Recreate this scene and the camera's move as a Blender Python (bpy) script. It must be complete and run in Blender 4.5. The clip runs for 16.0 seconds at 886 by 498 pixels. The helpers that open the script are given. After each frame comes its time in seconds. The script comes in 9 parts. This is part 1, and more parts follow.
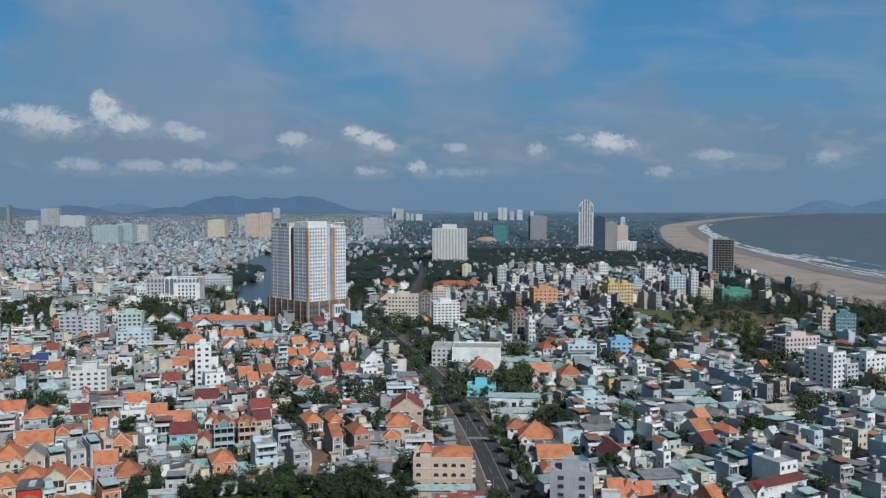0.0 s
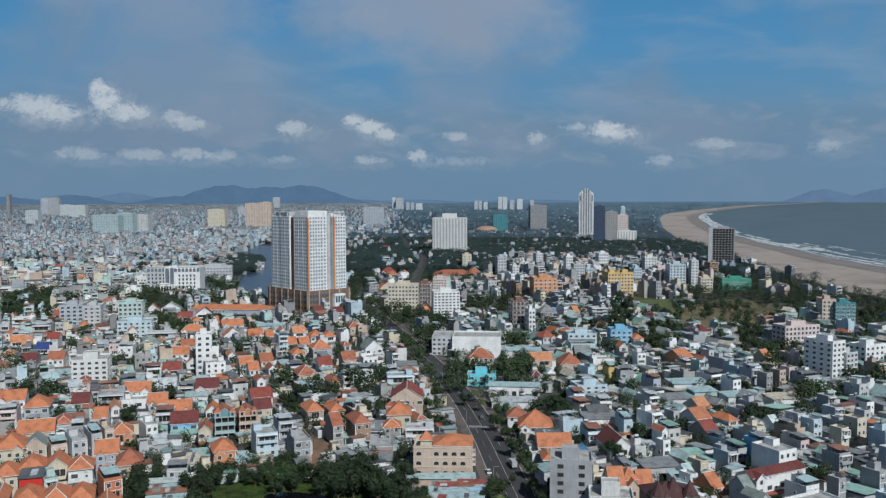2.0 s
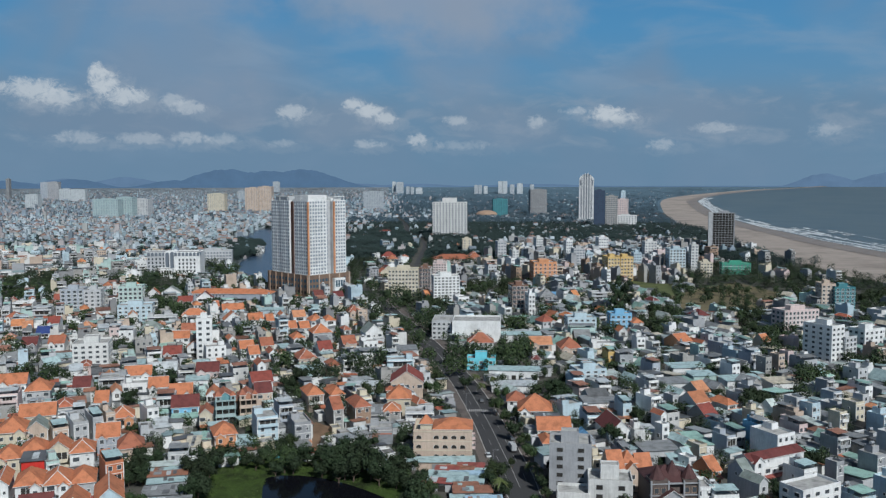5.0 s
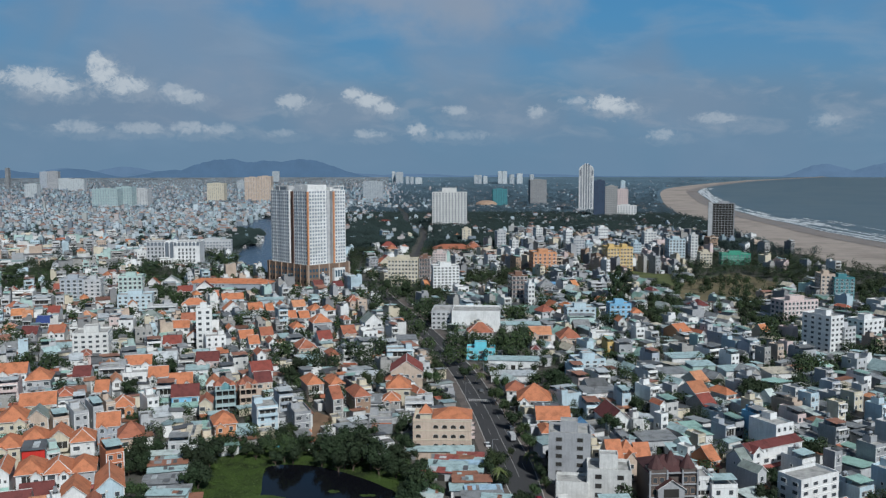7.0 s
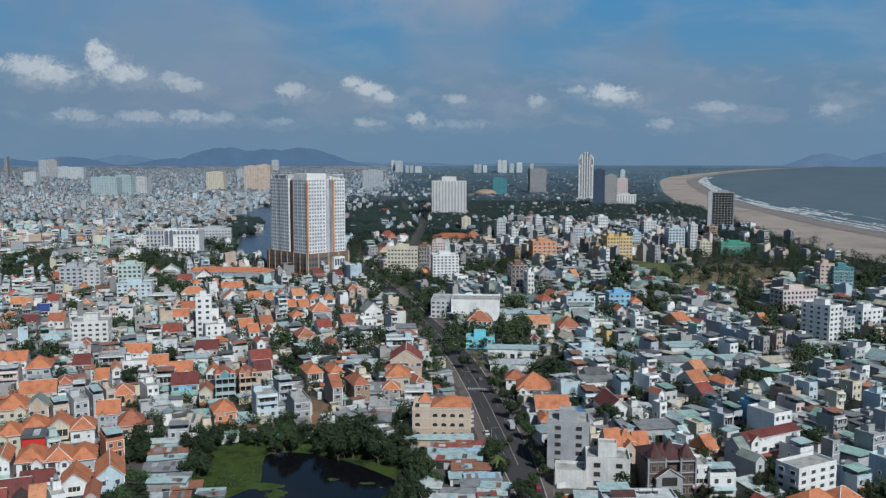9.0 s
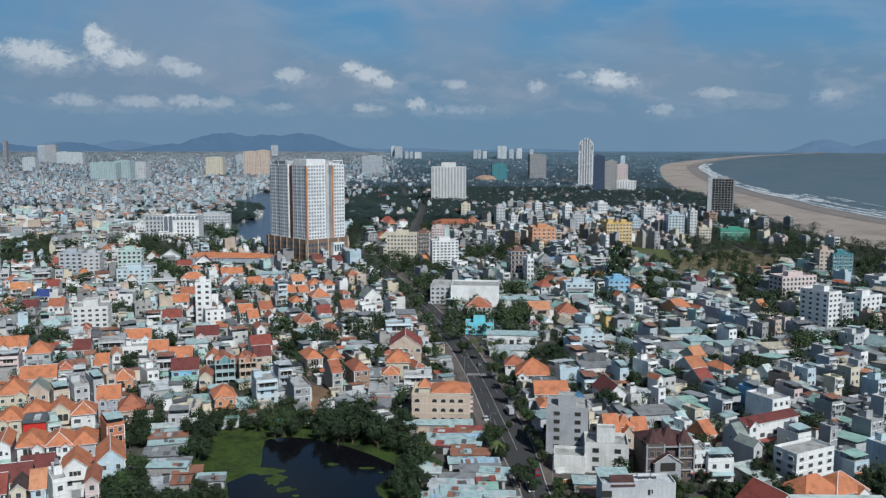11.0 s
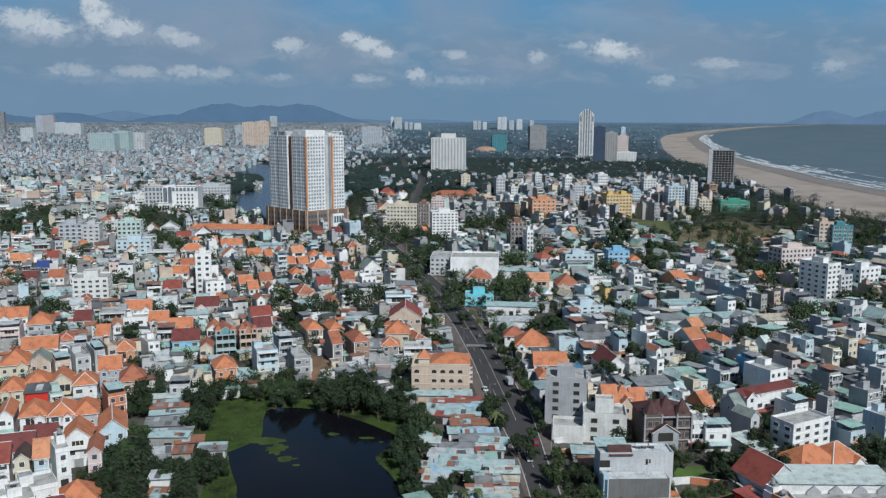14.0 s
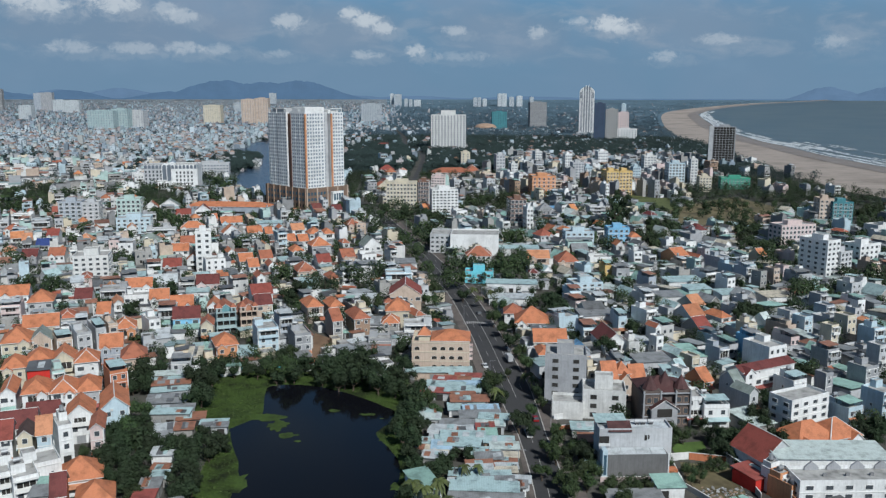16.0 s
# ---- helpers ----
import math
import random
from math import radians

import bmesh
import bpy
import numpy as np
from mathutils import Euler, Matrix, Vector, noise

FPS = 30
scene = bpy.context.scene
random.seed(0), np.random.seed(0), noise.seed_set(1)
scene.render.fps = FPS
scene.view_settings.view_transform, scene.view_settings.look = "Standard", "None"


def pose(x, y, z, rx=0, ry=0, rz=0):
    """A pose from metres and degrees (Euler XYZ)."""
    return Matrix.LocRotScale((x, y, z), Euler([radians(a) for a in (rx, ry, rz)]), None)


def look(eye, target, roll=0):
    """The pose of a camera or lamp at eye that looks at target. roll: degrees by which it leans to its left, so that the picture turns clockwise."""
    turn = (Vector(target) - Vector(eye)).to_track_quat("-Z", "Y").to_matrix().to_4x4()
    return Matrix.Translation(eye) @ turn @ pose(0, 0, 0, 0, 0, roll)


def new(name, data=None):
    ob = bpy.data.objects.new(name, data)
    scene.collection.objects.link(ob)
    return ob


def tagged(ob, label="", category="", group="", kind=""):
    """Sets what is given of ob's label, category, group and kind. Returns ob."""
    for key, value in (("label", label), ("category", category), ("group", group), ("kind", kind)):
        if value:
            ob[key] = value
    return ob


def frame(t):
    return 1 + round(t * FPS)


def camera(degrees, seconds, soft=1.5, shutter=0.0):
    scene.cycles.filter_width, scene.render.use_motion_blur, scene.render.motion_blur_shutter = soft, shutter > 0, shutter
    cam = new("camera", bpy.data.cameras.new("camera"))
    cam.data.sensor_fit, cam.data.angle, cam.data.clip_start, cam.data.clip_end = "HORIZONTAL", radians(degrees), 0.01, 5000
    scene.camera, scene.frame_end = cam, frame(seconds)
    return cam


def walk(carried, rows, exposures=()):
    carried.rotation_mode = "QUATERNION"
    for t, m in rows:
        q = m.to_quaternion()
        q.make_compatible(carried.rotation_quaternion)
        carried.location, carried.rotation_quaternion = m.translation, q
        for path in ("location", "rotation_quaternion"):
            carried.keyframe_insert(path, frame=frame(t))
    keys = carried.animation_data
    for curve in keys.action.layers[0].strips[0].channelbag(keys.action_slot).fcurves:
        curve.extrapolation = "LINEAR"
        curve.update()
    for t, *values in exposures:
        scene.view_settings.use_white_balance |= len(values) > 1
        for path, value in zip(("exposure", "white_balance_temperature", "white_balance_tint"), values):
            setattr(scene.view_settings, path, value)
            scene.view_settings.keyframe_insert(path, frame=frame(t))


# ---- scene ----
import collections

# ---- camera: hovers and tilts down ----
EYE = 105.0
cam = camera(55.4, 16.0, soft=1.3)
TILTS = [
    (0.0, -2.717, 0.080, 0.108), (0.5, -2.899, 0.080, 0.122), (1.0, -3.081, 0.082, 0.133), (1.5, -3.264, 0.084, 0.141),
    (2.0, -3.447, 0.086, 0.147), (2.5, -3.629, 0.088, 0.149), (3.0, -3.810, 0.090, 0.149), (3.5, -3.988, 0.090, 0.146),
    (4.0, -4.164, 0.090, 0.140), (6.5, -5.014, 0.074, 0.075), (7.0, -5.186, 0.069, 0.056), (7.5, -5.362, 0.063, 0.036),
    (8.0, -5.545, 0.057, 0.015), (8.5, -5.737, 0.051, -0.007), (9.0, -5.939, 0.045, -0.029), (11.5, -7.174, 0.022, -0.128),
    (12.0, -7.473, 0.020, -0.142), (12.5, -7.789, 0.018, -0.152), (13.0, -8.121, 0.016, -0.159), (13.5, -8.469, 0.015, -0.162),
    (14.0, -8.830, 0.013, -0.159), (14.5, -9.203, 0.011, -0.150), (15.0, -9.584, 0.009, -0.135), (15.5, -9.972, 0.004, -0.112),
    (16.0, -10.365, -0.002, -0.081),
]
walk(cam, [(t, pose(0, 0, EYE, 90 + tilt, lean, turn)) for t, tilt, turn, lean in TILTS],
     exposures=[(0.0, -0.06), (9.0, -0.06), (11.5, 0.05), (16.0, 0.05)])

# ---- sky, sun ----
SUN_EL, SUN_AZ = 43.0, 153.0      # azimuth clockwise from +y
sun = new("sun", bpy.data.lights.new("sun", "SUN"))
sun.data.energy, sun.data.angle, sun.data.color = 4.15, radians(0.6), (0.955, 0.98, 0.98)
sd = Vector((math.sin(radians(SUN_AZ)) * math.cos(radians(SUN_EL)), math.cos(radians(SUN_AZ)) * math.cos(radians(SUN_EL)), math.sin(radians(SUN_EL))))
sun.matrix_world = look(sd * 300, (0, 0, 0))

world = bpy.data.worlds.new("sky")
scene.world = world
world.use_nodes = True


class Nodes:
    """Short hand for building node trees."""

    def __init__(self, tree, empty=True):
        self.t = tree
        if empty:
            tree.nodes.clear()

    def n(self, kind):
        return self.t.nodes.new(kind)

    def put(self, sock, value):
        if isinstance(value, bpy.types.NodeSocket):
            self.t.links.new(value, sock)
        else:
            sock.default_value = value

    def math(self, op, a, b=0.0, c=0.0, clamp=False):
        m = self.n("ShaderNodeMath")
        m.operation, m.use_clamp = op, clamp
        for s, v in zip(m.inputs, (a, b, c)):
            self.put(s, v)
        return m.outputs[0]

    def mix(self, fac, a, b, blend="MIX"):
        m = self.n("ShaderNodeMix")
        m.data_type, m.blend_type = "RGBA", blend
        self.put(m.inputs[0], fac)
        for s, v in ((m.inputs[6], a), (m.inputs[7], b)):
            self.put(s, (*v, 1) if isinstance(v, tuple) and len(v) == 3 else v)
        return m.outputs[2]

    def noise(self, vec, scale, detail=4.0, rough=0.55, dist=0.0):
        m = self.n("ShaderNodeTexNoise")
        if vec is not None:
            self.put(m.inputs["Vector"], vec)
        m.inputs["Scale"].default_value, m.inputs["Detail"].default_value = scale, detail
        m.inputs["Roughness"].default_value, m.inputs["Distortion"].default_value = rough, dist
        return m.outputs["Fac"]

    def remap(self, v, a, b, c=0.0, d=1.0, smooth=False):
        m = self.n("ShaderNodeMapRange")
        m.interpolation_type = "SMOOTHSTEP" if smooth else "LINEAR"
        for s, x in zip(m.inputs, (v, a, b, c, d)):
            self.put(s, x)
        return m.outputs[0]

    def scaled(self, vec, sx, sy, sz):
        m = self.n("ShaderNodeVectorMath")
        m.operation = "MULTIPLY"
        self.put(m.inputs[0], vec)
        m.inputs[1].default_value = (sx, sy, sz)
        return m.outputs[0]


def build_sky():
    k = Nodes(world.node_tree)
    sky = k.n("ShaderNodeTexSky")
    sky.sky_type, sky.sun_disc = "NISHITA", False
    sky.sun_elevation, sky.sun_rotation = radians(SUN_EL), radians(SUN_AZ)
    tc = k.n("ShaderNodeTexCoord").outputs["Generated"]
    sep = k.n("ShaderNodeSeparateXYZ")
    k.put(sep.inputs[0], tc)
    x, y, z = sep.outputs
    # direction as bearing and height in degrees
    az = k.math("MULTIPLY", k.math("ARCTAN2", x, y), 57.2958)
    el = k.math("MULTIPLY", k.math("ARCSINE", z), 57.2958)
    com = k.n("ShaderNodeCombineXYZ")
    k.put(com.inputs[0], az), k.put(com.inputs[1], k.math("MULTIPLY", el, 1.25))
    plane = com.outputs[0]
    nishita = k.mix(1.0, sky.outputs[0], (0.0215, 0.0250, 0.0295), "MULTIPLY")
    # broken grey cloud overhead, out of view, added to make the sky light less blue
    nishita = k.mix(k.remap(k.noise(tc, 2.6, 5.0, 0.55), 0.42, 0.62, 0.0, 0.4, True), nishita, (0.14, 0.17, 0.215))
    # lower sky: clear blue above, grey-blue haze at the horizon
    ramp = k.n("ShaderNodeValToRGB")
    k.put(ramp.inputs[0], k.remap(el, -1.0, 19.0))
    stops = ((0.0, (0.122, 0.228, 0.345)), (0.10, (0.130, 0.248, 0.372)), (0.32, (0.128, 0.274, 0.435)), (0.55, (0.082, 0.264, 0.486)), (0.78, (0.060, 0.228, 0.462)), (1.0, (0.060, 0.200, 0.425)))
    while len(ramp.color_ramp.elements) < len(stops):
        ramp.color_ramp.elements.new(0.5)
    for e, (p, c) in zip(ramp.color_ramp.elements, stops):
        e.position, e.color = p, (*c, 1)
    low = ramp.outputs[0]
    # broad grey veils of stratus
    veil = k.remap(k.noise(plane, 0.085, 3.0, 0.5, 0.4), 0.42, 0.66, 0.0, 0.75, True)
    low = k.mix(veil, low, (0.182, 0.268, 0.385))
    com3 = k.n("ShaderNodeCombineXYZ")
    k.put(com3.inputs[0], k.math("MULTIPLY", az, 0.45)), k.put(com3.inputs[1], k.math("ADD", k.math("MULTIPLY", el, 1.5), k.math("MULTIPLY", az, 0.10)))
    streaks = k.remap(k.noise(com3.outputs[0], 0.30, 5.0, 0.5, 0.5), 0.46, 0.72, 0.0, 0.55, True)
    low = k.mix(streaks, low, (0.215, 0.330, 0.470))
    band = k.math("MULTIPLY", k.remap(el, 7.2, 4.2, 0.0, 1.0, True), k.remap(k.noise(plane, 0.16, 4.0, 0.5), 0.3, 0.55, 0.35, 0.95))
    low = k.mix(band, low, (0.148, 0.252, 0.375))
    # wisps of far cloud in a broken belt over the hills
    com2 = k.n("ShaderNodeCombineXYZ")
    k.put(com2.inputs[0], az), k.put(com2.inputs[1], k.math("MULTIPLY", el, 2.6))
    wisp = k.remap(k.noise(com2.outputs[0], 0.34, 6.0, 0.56, 0.4), 0.46, 0.72, 0.0, 0.7, True)
    belt = k.math("MULTIPLY", k.remap(el, 1.6, 3.0, 0.0, 1.0, True), k.remap(el, 7.6, 4.6, 0.0, 1.0, True))
    low = k.mix(k.math("MULTIPLY", wisp, belt), low, (0.255, 0.335, 0.435))
    # the large soft cloud overhead and a second one
    warp = k.noise(plane, 0.30, 5.0, 0.55)
    soft = k.noise(plane, 0.9, 5.0, 0.6)

    def blob(colour, low, ca, ce, ra, re, strength, edge, wob, rag=2.6):
        dx = k.math("DIVIDE", k.math("SUBTRACT", az, ca), ra)
        dy = k.math("DIVIDE", k.math("SUBTRACT", el, ce), re)
        r = k.math("ADD", k.math("MULTIPLY", dx, dx), k.math("MULTIPLY", dy, dy))
        r = k.math("ADD", r, k.math("MULTIPLY", k.math("SUBTRACT", wob, 0.5), rag))
        m = k.remap(r, 1.0 + edge, 1.0 - edge, 0.0, strength, True)
        return k.mix(m, low, colour)

    low = blob((0.285, 0.345, 0.440), low, 0.0, 12.6, 8.6, 3.3, 0.72, 0.95, warp)
    low = blob((0.255, 0.320, 0.425), low, -18.0, 13.2, 5.6, 2.6, 0.55, 0.95, warp)
    low = blob((0.225, 0.300, 0.410), low, -14.0, 5.4, 3.0, 1.6, 0.5, 0.95, warp)
    fine = k.math("ADD", k.math("MULTIPLY", k.noise(plane, 0.95, 6.0, 0.66, 0.9), 0.65), k.math("MULTIPLY", k.noise(plane, 2.6, 6.0, 0.65, 0.5), 0.35))
    low = blob((0.245, 0.310, 0.410), low, -17.0, 9.0, 5.2, 4.5, 0.3, 0.98, warp)
    low = blob((0.240, 0.305, 0.405), low, 1.0, 7.8, 3.6, 3.4, 0.28, 0.98, warp)
    low = blob((0.225, 0.295, 0.395), low, -7.4, 4.2, 3.4, 1.5, 0.5, 0.95, warp)
    low = blob((0.215, 0.290, 0.395), low, 4.4, 3.7, 3.6, 1.3, 0.45, 0.95, warp)
    low = blob((0.215, 0.290, 0.395), low, 15.0, 4.3, 4.6, 1.4, 0.45, 0.95, warp)
    low = blob((0.190, 0.262, 0.365), low, -20.0, 3.9, 6.5, 1.2, 0.5, 0.95, warp)
    # heaped clouds: a grey body and a lit side towards the left
    for ca, ce, ra, re, st in ((-25.7, 5.55, 1.9, 0.75, 0.8), (-24.3, 5.15, 1.3, 0.6, 0.7), (-22.0, 6.75, 0.55, 0.75, 0.95), (-21.6, 6.05, 0.95, 0.8, 0.95), (-20.4, 5.35, 1.3, 0.6, 0.8),
                               (-17.6, 5.2, 0.8, 0.5, 0.45), (-16.6, 4.75, 1.1, 0.5, 0.5), (-9.9, 4.55, 1.2, 0.55, 0.6), (-5.9, 5.15, 0.8, 0.42, 0.8), (-4.9, 4.7, 0.9, 0.5, 0.85), (-3.8, 4.15, 0.8, 0.4, 0.7),
                               (-1.7, 2.75, 0.7, 0.45, 0.7), (0.9, 4.05, 0.85, 0.35, 0.5), (6.3, 3.95, 0.7, 0.45, 0.5), (8.8, 4.6, 0.9, 0.3, 0.5), (10.9, 4.4, 1.3, 0.55, 0.95), (12.0, 4.1, 0.9, 0.4, 0.7),
                               (17.6, 3.4, 1.5, 0.42, 0.4), (-19.6, 2.75, 1.5, 0.42, 0.4), (-16.6, 2.8, 1.3, 0.45, 0.45), (-14.4, 2.75, 1.2, 0.4, 0.35), (-23.2, 2.75, 1.5, 0.42, 0.4),
                               (-5.0, 2.5, 1.0, 0.35, 0.45), (14.5, 2.35, 1.0, 0.4, 0.4), (24.4, 3.1, 1.0, 0.45, 0.35), (-10.8, 2.5, 1.0, 0.3, 0.3), (1.4, 2.4, 1.9, 0.35, 0.25)):
        low = blob((0.30, 0.375, 0.465), low, ca + 0.3, ce - 0.2, ra * 1.3, re * 1.05, st * 0.6, 0.98, fine, 7.5)
        low = blob((0.52, 0.585, 0.645), low, ca - 0.12, ce + 0.1, ra * 0.8, re * 0.78, st * 0.92, 0.95, fine, 7.5)
    full = k.mix(k.remap(el, 17.0, 34.0, 0.0, 1.0, True), low, nishita)
    bg = k.n("ShaderNodeBackground")
    k.put(bg.inputs[0], full)
    bg.inputs[1].default_value = 1.0
    k.put(k.n("ShaderNodeOutputWorld").inputs[0], bg.outputs[0])


build_sky()


# ---- materials ----
def surface(name, colour, rough=0.8, vary=0.10, grain=2.0, stain=0.25, stain_scale=0.15, bump=0.0, bump_scale=8.0, metal=0.0, spec=0.35, streak=0.0, island=False, hue=0.0, object_space=False):
    """Painted or weathered surface with grain, stains, rain streaks and a slight difference from thing to thing."""
    m = bpy.data.materials.new(name)
    m.use_nodes = True
    k = Nodes(m.node_tree)
    geo = k.n("ShaderNodeNewGeometry")
    pos = k.n("ShaderNodeTexCoord").outputs["Object"] if object_space else geo.outputs["Position"]
    col = k.n("ShaderNodeRGB")
    col.outputs[0].default_value = (*colour, 1)
    rnd = geo.outputs["Random Per Island"] if island else k.n("ShaderNodeObjectInfo").outputs["Random"]
    hsv = k.n("ShaderNodeHueSaturation")
    k.put(hsv.inputs["Color"], col.outputs[0])
    k.put(hsv.inputs["Value"], k.remap(rnd, 0, 1, 1 - 1.3 * vary, 1 + vary))
    k.put(hsv.inputs["Hue"], k.remap(rnd, 0, 1, 0.5 - hue, 0.5 + hue))
    c = hsv.outputs[0]
    g = k.remap(k.noise(pos, grain, 5.0), 0.25, 0.75, 1 - 0.5 * stain, 1 + 0.35 * stain)
    dark = k.remap(k.noise(pos, stain_scale, 6.0, 0.65), 0.42, 0.72, 1.0, 1 - 1.2 * stain, True)
    f = k.math("MULTIPLY", g, dark)
    if streak:
        f = k.math("MULTIPLY", f, k.remap(k.noise(k.scaled(pos, 2.2, 2.2, 0.16), 1.0, 4.0, 0.6), 0.45, 0.75, 1.0, 1 - streak))
    grey = k.n("ShaderNodeCombineColor")
    for s in grey.inputs:
        k.put(s, f)
    c = k.mix(1.0, c, grey.outputs[0], "MULTIPLY")
    b = k.n("ShaderNodeBsdfPrincipled")
    k.put(b.inputs["Base Color"], c)
    k.put(b.inputs["Roughness"], k.remap(k.noise(pos, grain * 2, 2.0), 0.3, 0.7, max(0.05, rough - 0.1), min(1.0, rough + 0.08)))
    b.inputs["Metallic"].default_value, b.inputs["Specular IOR Level"].default_value = metal, spec
    if bump:
        bp = k.n("ShaderNodeBump")
        bp.inputs["Strength"].default_value, bp.inputs["Distance"].default_value = bump, 0.08
        k.put(bp.inputs["Height"], k.noise(pos, bump_scale, 4.0))
        k.put(b.inputs["Normal"], bp.outputs[0])
    k.put(k.n("ShaderNodeOutputMaterial").inputs[0], b.outputs[0])
    return m


def ribbed(name, colour, pitch, rough, stain, vary=0.12, spec=0.4, hue=0.0, island=False, metal=0.0):
    """Tiled or corrugated roof: ribs run down the slope of each thing."""
    m = surface(name, colour, rough, vary, 3.0, stain, 0.35, spec=spec, hue=hue, island=island, metal=metal)
    k = Nodes(m.node_tree, False)
    b = next(n for n in k.t.nodes if n.type == "BSDF_PRINCIPLED")
    tc = k.n("ShaderNodeTexCoord").outputs["Object"]
    w = k.n("ShaderNodeTexWave")
    w.wave_type, w.bands_direction = "BANDS", "X"
    k.put(w.inputs["Vector"], tc)
    w.inputs["Scale"].default_value, w.inputs["Distortion"].default_value = 0.314 / pitch, 0.3
    bp = k.n("ShaderNodeBump")
    bp.inputs["Strength"].default_value, bp.inputs["Distance"].default_value = 0.5, 0.05
    k.put(bp.inputs["Height"], w.outputs[1])
    k.put(b.inputs["Normal"], bp.outputs[0])
    return m


def glass(name, colour, rough=0.12):
    m = bpy.data.materials.new(name)
    m.use_nodes = True
    b = m.node_tree.nodes["Principled BSDF"]
    b.inputs["Base Color"].default_value = (*colour, 1)
    b.inputs["Roughness"].default_value, b.inputs["Specular IOR Level"].default_value = rough, 0.6
    return m


WALL = {
    "white": (0.74, 0.75, 0.745), "offwhite": (0.63, 0.635, 0.62), "grey": (0.34, 0.35, 0.365), "lgrey": (0.48, 0.495, 0.51), "dgrey": (0.24, 0.245, 0.25),
    "cement": (0.34, 0.335, 0.32), "cream": (0.60, 0.54, 0.42), "yellow": (0.62, 0.43, 0.17), "orange": (0.62, 0.29, 0.15), "pink": (0.62, 0.50, 0.48),
    "blue": (0.20, 0.45, 0.66), "sky": (0.47, 0.59, 0.65), "mint": (0.42, 0.56, 0.53), "teal": (0.06, 0.22, 0.25), "navy": (0.05, 0.07, 0.12), "beige": (0.53, 0.42, 0.34),
    # far towers' white and grey below have distance haze mixed into the paint
    "umber": (0.125, 0.10, 0.09), "hazewhite": (0.47, 0.51, 0.53), "hazegrey": (0.37, 0.41, 0.44), "rawplaster": (0.155, 0.155, 0.155), "teal_paint": (0.16, 0.34, 0.37), "aquagrey": (0.36, 0.47, 0.48), "terracotta_pale": (0.46, 0.23, 0.15), "podium": (0.20, 0.135, 0.10), "brown": (0.20, 0.11, 0.08), "tan": (0.36, 0.25, 0.18), "red": (0.60, 0.04, 0.03), "aqua": (0.16, 0.58, 0.68), "terracotta": (0.55, 0.20, 0.10), "bluegrey": (0.37, 0.41, 0.46), "green": (0.06, 0.32, 0.22),
}
M = {"w_" + n: surface("wall_paint_" + n, c, 0.85, 0.10, 1.5, 0.2, 0.12, bump=0.15, streak=0.2, island=True) for n, c in WALL.items()}
ROOF = {"orange": (0.50, 0.180, 0.092), "lorange": (0.53, 0.235, 0.13), "brick": (0.36, 0.125, 0.075), "maroon": (0.15, 0.040, 0.038), "redtile": (0.25, 0.060, 0.048), "darkmaroon": (0.080, 0.034, 0.034), "greentile": (0.22, 0.26, 0.24), "darktile": (0.09, 0.06, 0.055), "bluetile": (0.03, 0.06, 0.20)}
M.update({"t_" + n: ribbed("roof_tile_" + n, c, 0.28, 0.75, 0.34, 0.16, hue=0.014, island=True) for n, c in ROOF.items()})
METAL = {"cyan": (0.37, 0.50, 0.51), "white": (0.47, 0.505, 0.52), "grey": (0.24, 0.25, 0.255), "rust": (0.30, 0.14, 0.09), "green": (0.30, 0.48, 0.42), "redm": (0.30, 0.085, 0.07), "dark": (0.12, 0.125, 0.13), "bluem": (0.16, 0.38, 0.62), "cream": (0.55, 0.50, 0.40), "mint": (0.50, 0.575, 0.555), "bluepale": (0.36, 0.52, 0.64)}
M.update({"m_" + n: ribbed("corrugated_" + n, c, 0.45, 0.5, 0.40, 0.28, island=True) for n, c in METAL.items()})
M["slab"] = surface("roof_concrete", (0.30, 0.30, 0.29), 0.9, 0.38, 1.2, 0.5, 0.3, bump=0.2, island=True)
M["trim"] = surface("white_trim", (0.70, 0.70, 0.68), 0.7, 0.05, 2.0, 0.15)
M["glass"] = glass("window_glass", (0.065, 0.075, 0.085))
M["towerglass"] = glass("pale_tinted_glass", (0.17, 0.215, 0.26), 0.3)
# glass for far blocks, paled with the haze in its colour
M["farglass"] = glass("haze_tinted_glass", (0.13, 0.155, 0.185), 0.4)
# far leaves and land: distance haze is painted into these colours
M["f_leaf"] = surface("hazed_far_foliage", (0.028, 0.050, 0.045), 0.9, 0.2, 0.05, 0.3, 0.01)
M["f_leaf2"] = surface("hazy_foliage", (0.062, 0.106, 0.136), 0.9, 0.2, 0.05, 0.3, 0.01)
M["farland"] = surface("hazed_far_land", (0.085, 0.145, 0.188), 0.95, 0.0, 0.02, 0.3, 0.004)
M["townland"] = surface("hazed_town_ground", (0.175, 0.205, 0.225), 0.95, 0.0, 0.05, 0.5, 0.01)
M["glassblue"] = glass("tinted_glass", (0.05, 0.10, 0.14), 0.08)
# near-black that stands in for the unlit rooms behind openings
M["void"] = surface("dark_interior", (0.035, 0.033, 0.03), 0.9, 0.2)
M["shutter"] = surface("steel_shutter", (0.30, 0.31, 0.32), 0.5, 0.2, 3.0, 0.2, metal=0.3)
M["steel"] = surface("stainless_steel", (0.55, 0.56, 0.57), 0.5, 0.05, 4.0, 0.2, metal=0.7)
M["rail"] = surface("dark_iron", (0.06, 0.06, 0.065), 0.5, 0.1)
M["asphalt"] = surface("asphalt", (0.050, 0.050, 0.052), 0.85, 0.0, 1.2, 0.22, 0.06, bump=0.2)
